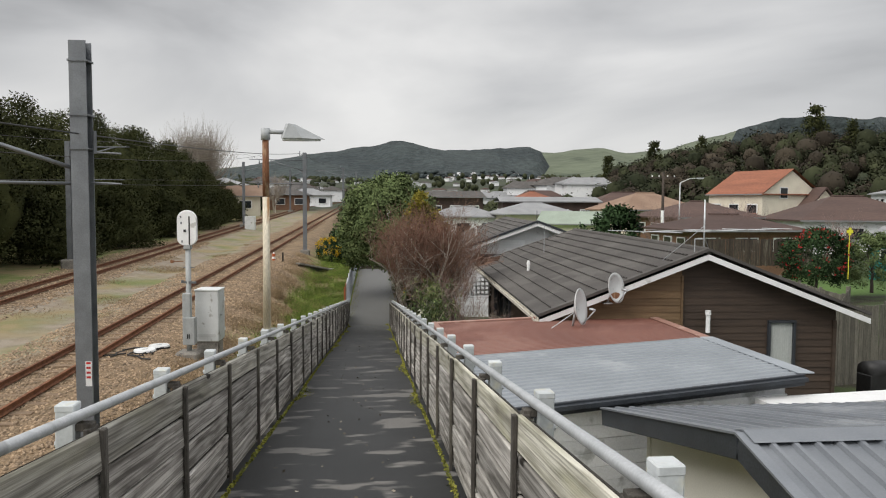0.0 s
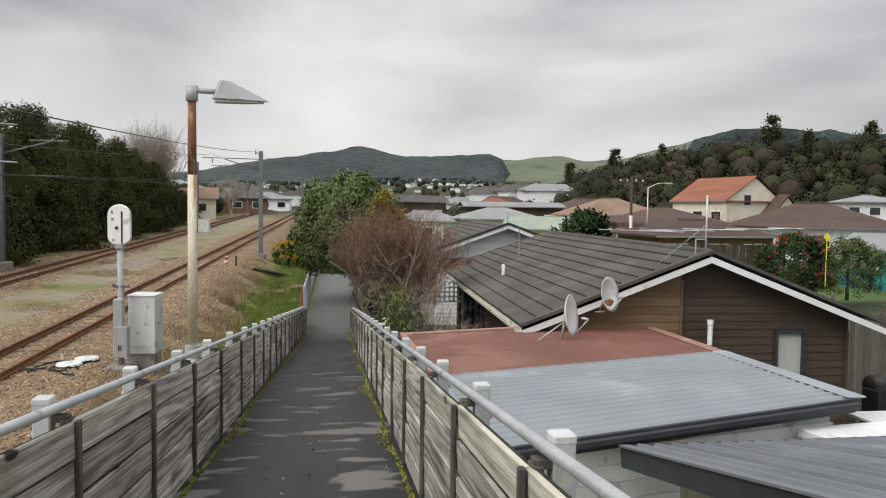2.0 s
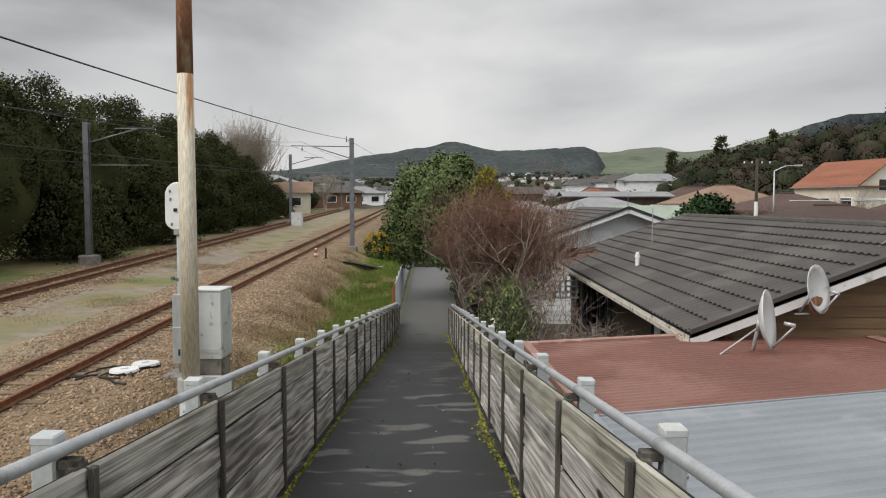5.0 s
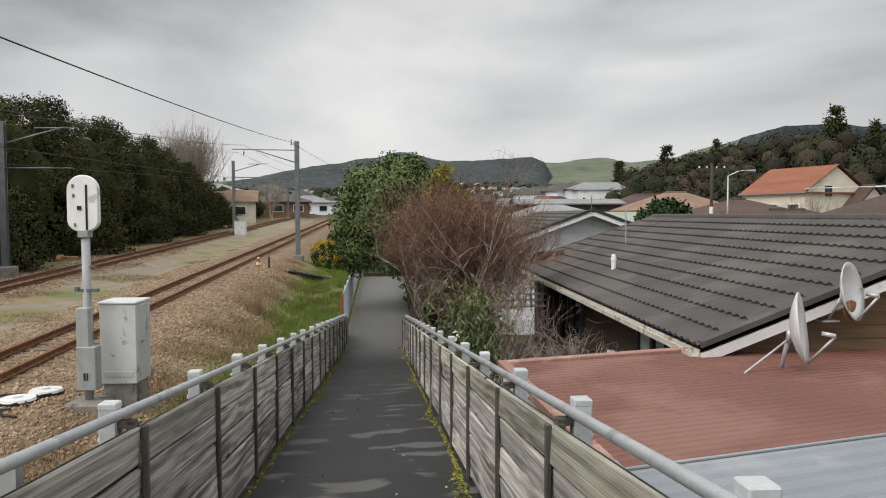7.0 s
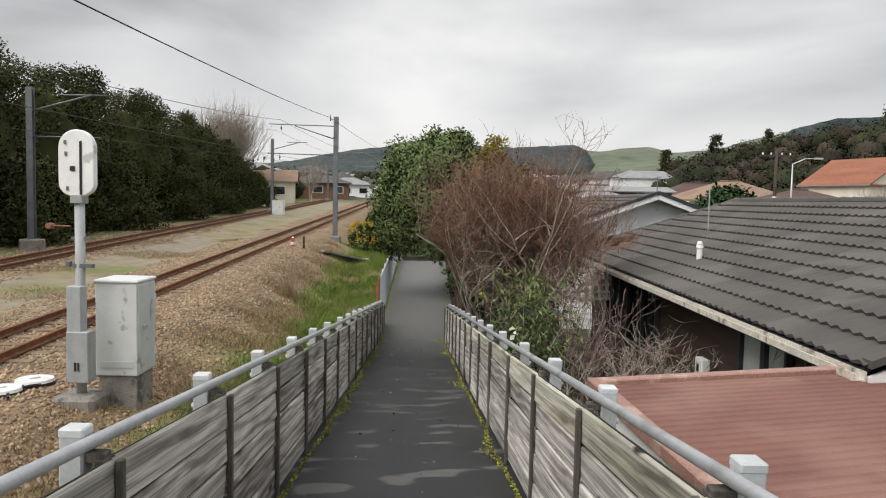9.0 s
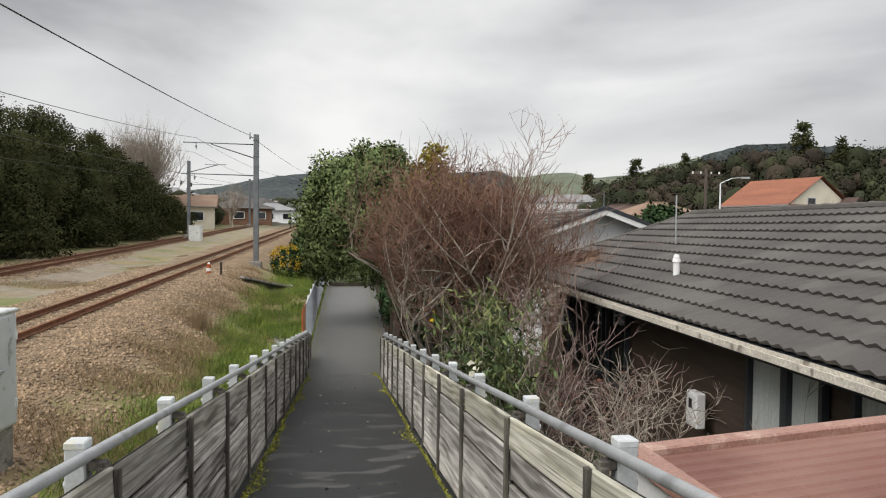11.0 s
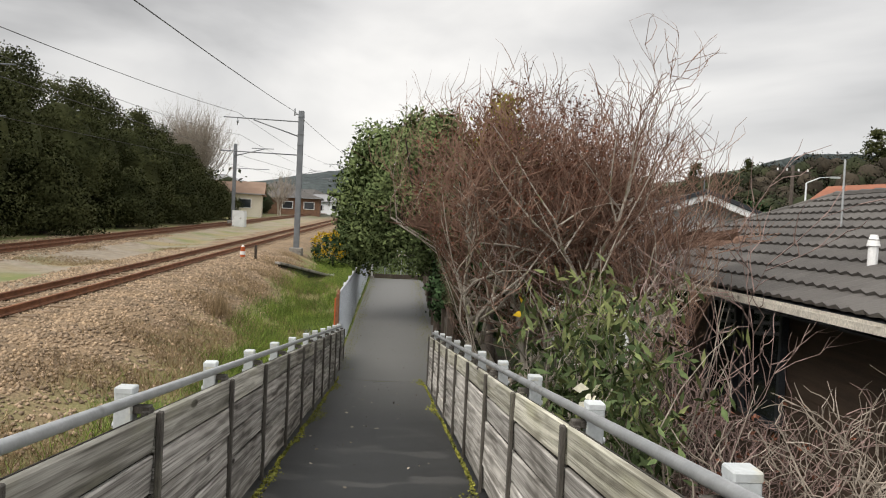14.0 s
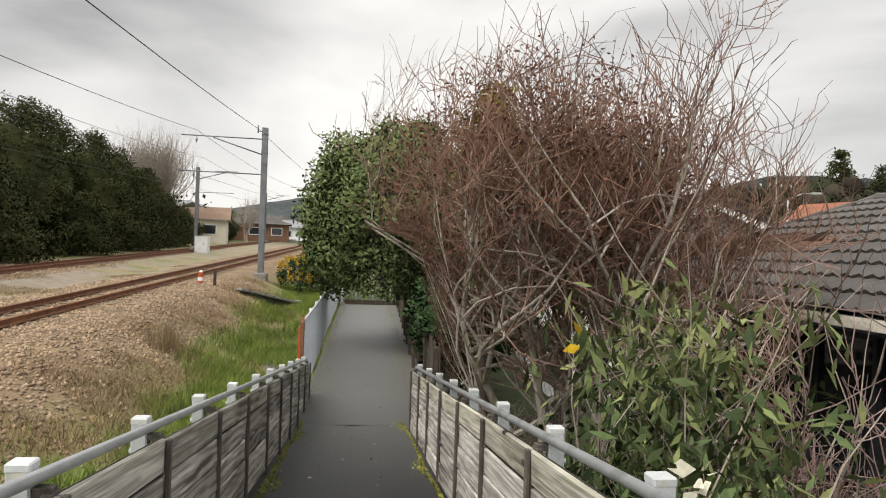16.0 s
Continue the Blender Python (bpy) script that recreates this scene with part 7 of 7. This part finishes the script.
woodland("lineside_scrub", "low scrub beside the far track", spots, L_DARK, 1, 70, 0.5)


def pine(x, y, h, seed):
    rnd = random.Random(seed)
    z = ground_z(x, y)
    th = thing("pine_tree", "dark pine standing out on the hill's skyline", "tree", (x, y, z), group="skyline pines")
    part("trunk", MB().tube((0, 0, -0.5), (0, 0, h * 0.9), 0.3, 0.06, 6), M_BARKDARK, th)
    pts = []
    for _ in range(70):
        t = rnd.uniform(0.12, 1.0)
        a, rad = rnd.uniform(0, 6.28), h * 0.34 * (1 - t * 0.8) * rnd.uniform(0.5, 1.1)
        pts.append(np.array([rad * math.cos(a), rad * math.sin(a), h * t]) + nrng.normal(size=(26, 3)) * np.array([0.5, 0.5, 0.28]) * h / 11)
    part("crown", leaf_mesh("crown", np.concatenate(pts), 0.75 * h / 11, L_CONIFER, 0.5), None, th)


for px, py, ph, ps in ((122.0, 196.0, 12.5, 1), (129.0, 190.0, 8.0, 2), (75.5, 232.0, 9.0, 3), (88.0, 226.0, 9.5, 4), (101.0, 221.0, 7.5, 5), (140.0, 180.0, 9.0, 6), (148.0, 172.0, 11.0, 7)):
    pine(px, py, ph, 200 + ps)


# ---------- grass, stones, moss and litter ----------
def blades(name, label, cat, pts, h, w, material, lean=0.35):
    pts = np.asarray(pts, float)
    n = len(pts)
    a = nrng.uniform(0, 6.28, n)
    side = np.stack([np.cos(a), np.sin(a), np.zeros(n)], 1) * w * 0.5
    hh = h * nrng.uniform(0.5, 1.3, (n, 1))
    tip = pts + np.concatenate([nrng.normal(size=(n, 2)) * lean, np.ones((n, 1))], 1) * hh
    v = np.stack([pts - side, pts + side, tip], 1).reshape(-1, 3)
    me = bpy.data.meshes.new(name)
    me.vertices.add(3 * n)
    me.vertices.foreach_set("co", v.ravel())
    me.loops.add(3 * n)
    me.loops.foreach_set("vertex_index", np.arange(3 * n, dtype=np.int32))
    me.polygons.add(n)
    me.polygons.foreach_set("loop_start", np.arange(0, 3 * n, 3, dtype=np.int32))
    me.update(calc_edges=True)
    me.materials.append(material)
    return tagged(new(name, me), label, cat, kind="stuff")


def scatter(count, x0, x1, y0, y1, keep):
    out = []
    while len(out) < count:
        x, y = rng.uniform(x0, x1), y0 + (y1 - y0) * rng.random() ** 1.25
        if rng.random() < keep(x, y):
            out.append((x, y, ground_z(x, y)))
    return np.array(out)


def patch(x, y, s, seed):
    return 0.5 + 0.5 * noise.noise((x * s, y * s, seed))


grass = scatter(80000, -3.6, 0.2, 7, 58, lambda x, y: smooth01(-3.1, -1.5, x) * smooth01(0.26, 0.56, patch(x, y, 0.55, 2)) * smooth01(6, 24, y))
blades("grass", "long green grass on the bank beside the ramp", "grass", grass, 0.23, 0.014, L_GRASS, 0.5)
dry = scatter(50000, -4.4, 0.1, 5, 52, lambda x, y: smooth01(-4.6, -2.6, x) * smooth01(0.36, 0.62, patch(x, y, 0.6, 8)) * (1 - 0.7 * smooth01(-2.2, -0.8, x)))
blades("dry_grass", "straw-coloured dead grass along the ballast edge", "grass", dry, 0.15, 0.012, L_DRY, 0.6)
mid_g = scatter(16000, -12.3, -8.4, 8, 60, lambda x, y: smooth01(0.5, 0.72, patch(x, y, 0.35, 5)))
blades("weeds", "thin weeds between the tracks", "weeds", mid_g, 0.07, 0.014, L_DRY, 0.7)
end_g = np.array([(rng.uniform(0.3, 5), rng.uniform(54.6, 66), 0.85) for _ in range(9000)])
blades("tall_grass", "tall bright grass beyond the path's end", "grass", end_g, 0.7, 0.03, L_GRASS, 0.25)
tus = np.concatenate([np.array([cx, cy, ground_z(cx, cy)]) + np.concatenate([nrng.normal(size=(90, 2)) * 0.12, np.zeros((90, 1))], 1) for cx, cy in ((-3.05, 33.2), (-2.95, 33.7), (-3.1, 34.1))])
blades("reed_tussocks", "brown upright reed tussock at the edge of the grass", "reeds", tus, 0.62, 0.012, L_DRY, 0.15)


def stones(name, label, pts, size):
    pts = np.asarray(pts, float)
    n = len(pts)
    base = np.array([(1, 0, 0), (-1, 0, 0), (0, 1, 0), (0, -1, 0), (0, 0, 0.75), (0, 0, -0.6)], float)
    s = size * nrng.uniform(0.5, 1.5, (n, 1, 1)) * nrng.uniform(0.6, 1.25, (n, 6, 3))
    a = nrng.uniform(0, 6.28, n)
    rot = np.zeros((n, 3, 3))
    rot[:, 0, 0], rot[:, 0, 1], rot[:, 1, 0], rot[:, 1, 1], rot[:, 2, 2] = np.cos(a), -np.sin(a), np.sin(a), np.cos(a), 1
    v = np.einsum("nij,nkj->nki", rot, base[None] * s) + pts[:, None]
    tri = np.array([(0, 2, 4), (2, 1, 4), (1, 3, 4), (3, 0, 4), (2, 0, 5), (1, 2, 5), (3, 1, 5), (0, 3, 5)])
    idx = (tri[None] + 6 * np.arange(n)[:, None, None]).reshape(-1)
    me = bpy.data.meshes.new(name)
    me.vertices.add(6 * n)
    me.vertices.foreach_set("co", v.ravel())
    me.loops.add(len(idx))
    me.loops.foreach_set("vertex_index", idx.astype(np.int32))
    me.polygons.add(8 * n)
    me.polygons.foreach_set("loop_start", np.arange(0, 24 * n, 3, dtype=np.int32))
    me.update(calc_edges=True)
    me.materials.append(M_STONE)
    return tagged(new(name, me), label, "gravel", kind="stuff")


def ballast_keep(x, y):
    return 1 - smooth01(-3.2, -1.8, x)


stones("ballast", "loose brown ballast stones beside the rails", scatter(42000, -9.2, -1.8, 5, 50, ballast_keep), 0.042)
stones("far_ballast", "pale ballast stones around the far track", scatter(9000, -16, -11.5, 14, 60, lambda x, y: 1.0), 0.055)


def edge_moss():
    pts = []
    for side, x in ((1, XL + 0.02), (-1, XR - 0.02)):
        for _ in range(7000):
            y = rng.uniform(2, 28.3)
            w = 0.15 * smooth01(0.42, 0.8, patch(x, y, 0.8, side)) * smooth01(1, 10, y)
            pts.append((x + side * abs(rng.gauss(0, 0.5)) * w, y, floor_z(y) + 0.002 + rng.uniform(0, 0.012)))
    for _ in range(3500):
        y = rng.uniform(29, 53)
        s = rng.random() < 0.4
        pts.append((0.36 + abs(rng.gauss(0, 0.12)) if s else 2.45 + 0.35 * smooth01(34, 54, y) - abs(rng.gauss(0, 0.2)), y, PATH_Z + 0.004))
    me = leaf_mesh("moss", np.array(pts), 0.022, L_MOSS, 0.8, flat=True)
    tagged(new("moss", me), "yellow-green moss along the edges of the asphalt", "moss", kind="stuff")
    litter = np.array([(rng.uniform(0.5, 1.9), y, floor_z(y) + 0.006) for y in [rng.uniform(3, 50) for _ in range(330)]])
    me = leaf_mesh("leaf_litter", litter, 0.035, leaf("litter", (0.30, 0.27, 0.22), (0.06, 0.05, 0.04), lo=0.3, hi=1.8), 0.6, flat=True)
    tagged(new("leaf_litter", me), "scattered fallen leaves and specks on the asphalt", "leaves", kind="stuff")


edge_moss()


# ---------- fence boards and battens, piece by piece ----------
def fence_pieces(th, side, inner, spots, face, top_face):
    tilt = -math.degrees(math.atan(FALL))
    batten = MB().prism([(-0.012, -0.017), (0.012, -0.017), (0.012, 0.017), (-0.012, 0.017)], "z", 0.0, 0.90).mesh("batten", M_BATTEN, 0.004)
    # a chamfered face with a recessed tongue behind it that closes the joint
    board = MB().box((0, 0, 0), (0.026, 1.0, 0.158)).mesh("board", face)
    bm = bmesh.new()
    bm.from_mesh(board)
    bmesh.ops.bevel(bm, geom=[e for e in bm.edges if abs(e.verts[0].co.y - e.verts[1].co.y) > 0.5], offset=0.007, segments=1, affect="EDGES")
    tongue = bmesh.ops.create_cube(bm, size=1.0)["verts"]
    bmesh.ops.scale(bm, vec=(0.012, 0.998, 0.180), verts=tongue)
    bmesh.ops.translate(bm, vec=(side * 0.018, 0, 0), verts=tongue)
    for f in {f for v in tongue for f in v.link_faces}:
        f.material_index = 1                  # near-black timber colour stands in for shade in the joint
    board.materials.append(M_JOINT)
    bm.to_mesh(board)
    bm.free()
    top_board = board.copy()
    top_board.materials[0] = top_face
    for v in top_board.vertices:
        v.co.z = min(v.co.z, 0.079 - 0.004 * (abs(v.co.x) > 0.0135))
    for i, y in enumerate(spots):
        part("batten", batten, None, th, at=pose(inner + side * 0.010, y, FLOOR0 - FALL * y - 0.02, rng.uniform(-0.6, 0.6), 0, 0))
        if i + 1 == len(spots):
            continue
        span = spots[i + 1] - y
        ym = y + span / 2
        for k in range(5):
            zz = FLOOR0 - FALL * ym + 0.108 + 0.172 * k + rng.uniform(-0.004, 0.004)
            part("board", top_board if k == 4 else board, None, th, at=pose(inner + side * (0.036 + rng.uniform(-0.003, 0.007)), ym, zz, tilt + rng.uniform(-0.25, 0.25), rng.uniform(-4, 4), 0) @ Matrix.Diagonal((1, (span - 0.010) * 1.006, 1, 1)))


fence_pieces(fence_l, -1, XL, spots_l, M_BOARD, M_BOARDTOP)
# bleached boards, painted lighter for the side that gets more light
fence_pieces(fence_r, 1, XR, spots_r, M_BLEACHEDLIT, M_BLEACHEDLITTOP)


# ---------- dark paling fence along the lower path ----------
def paling_fence():
    th = thing("paling_fence", "dark weathered timber paling fence beside the path", "fence")
    paling = MB().box((0, 0, 0.75), (0.02, 0.135, 1.5)).mesh("paling", M_PALING, 0.003)
    post = MB().box((0, 0, 0.75), (0.09, 0.09, 1.55)).mesh("post", M_PALING, 0.006)
    p0, p1 = Vector((2.42, 27.2, 0.75)), Vector((3.12, 53.9, 0.85))
    n = 168
    rz = -math.degrees(math.atan2(p1.x - p0.x, p1.y - p0.y))
    for i in range(n):
        q = p0.lerp(p1, i / n)
        part("paling", paling, None, th, at=pose(q.x + rng.uniform(-0.006, 0.006), q.y, q.z + rng.uniform(-0.04, 0.03), rng.uniform(-1.2, 1.2), rng.uniform(-1.5, 1.5), rz))
        if i % 14 == 0:
            part("post", post, None, th, at=pose(q.x - 0.07, q.y, q.z, 0, 0, rz))
    for zz in (0.35, 1.2):
        part("fence_rail", strip((p0.x - 0.035, p0.y, p0.z + zz), (p1.x - 0.035, p1.y, p1.z + zz), 0.045, 0.09), M_PALING, th)


paling_fence()
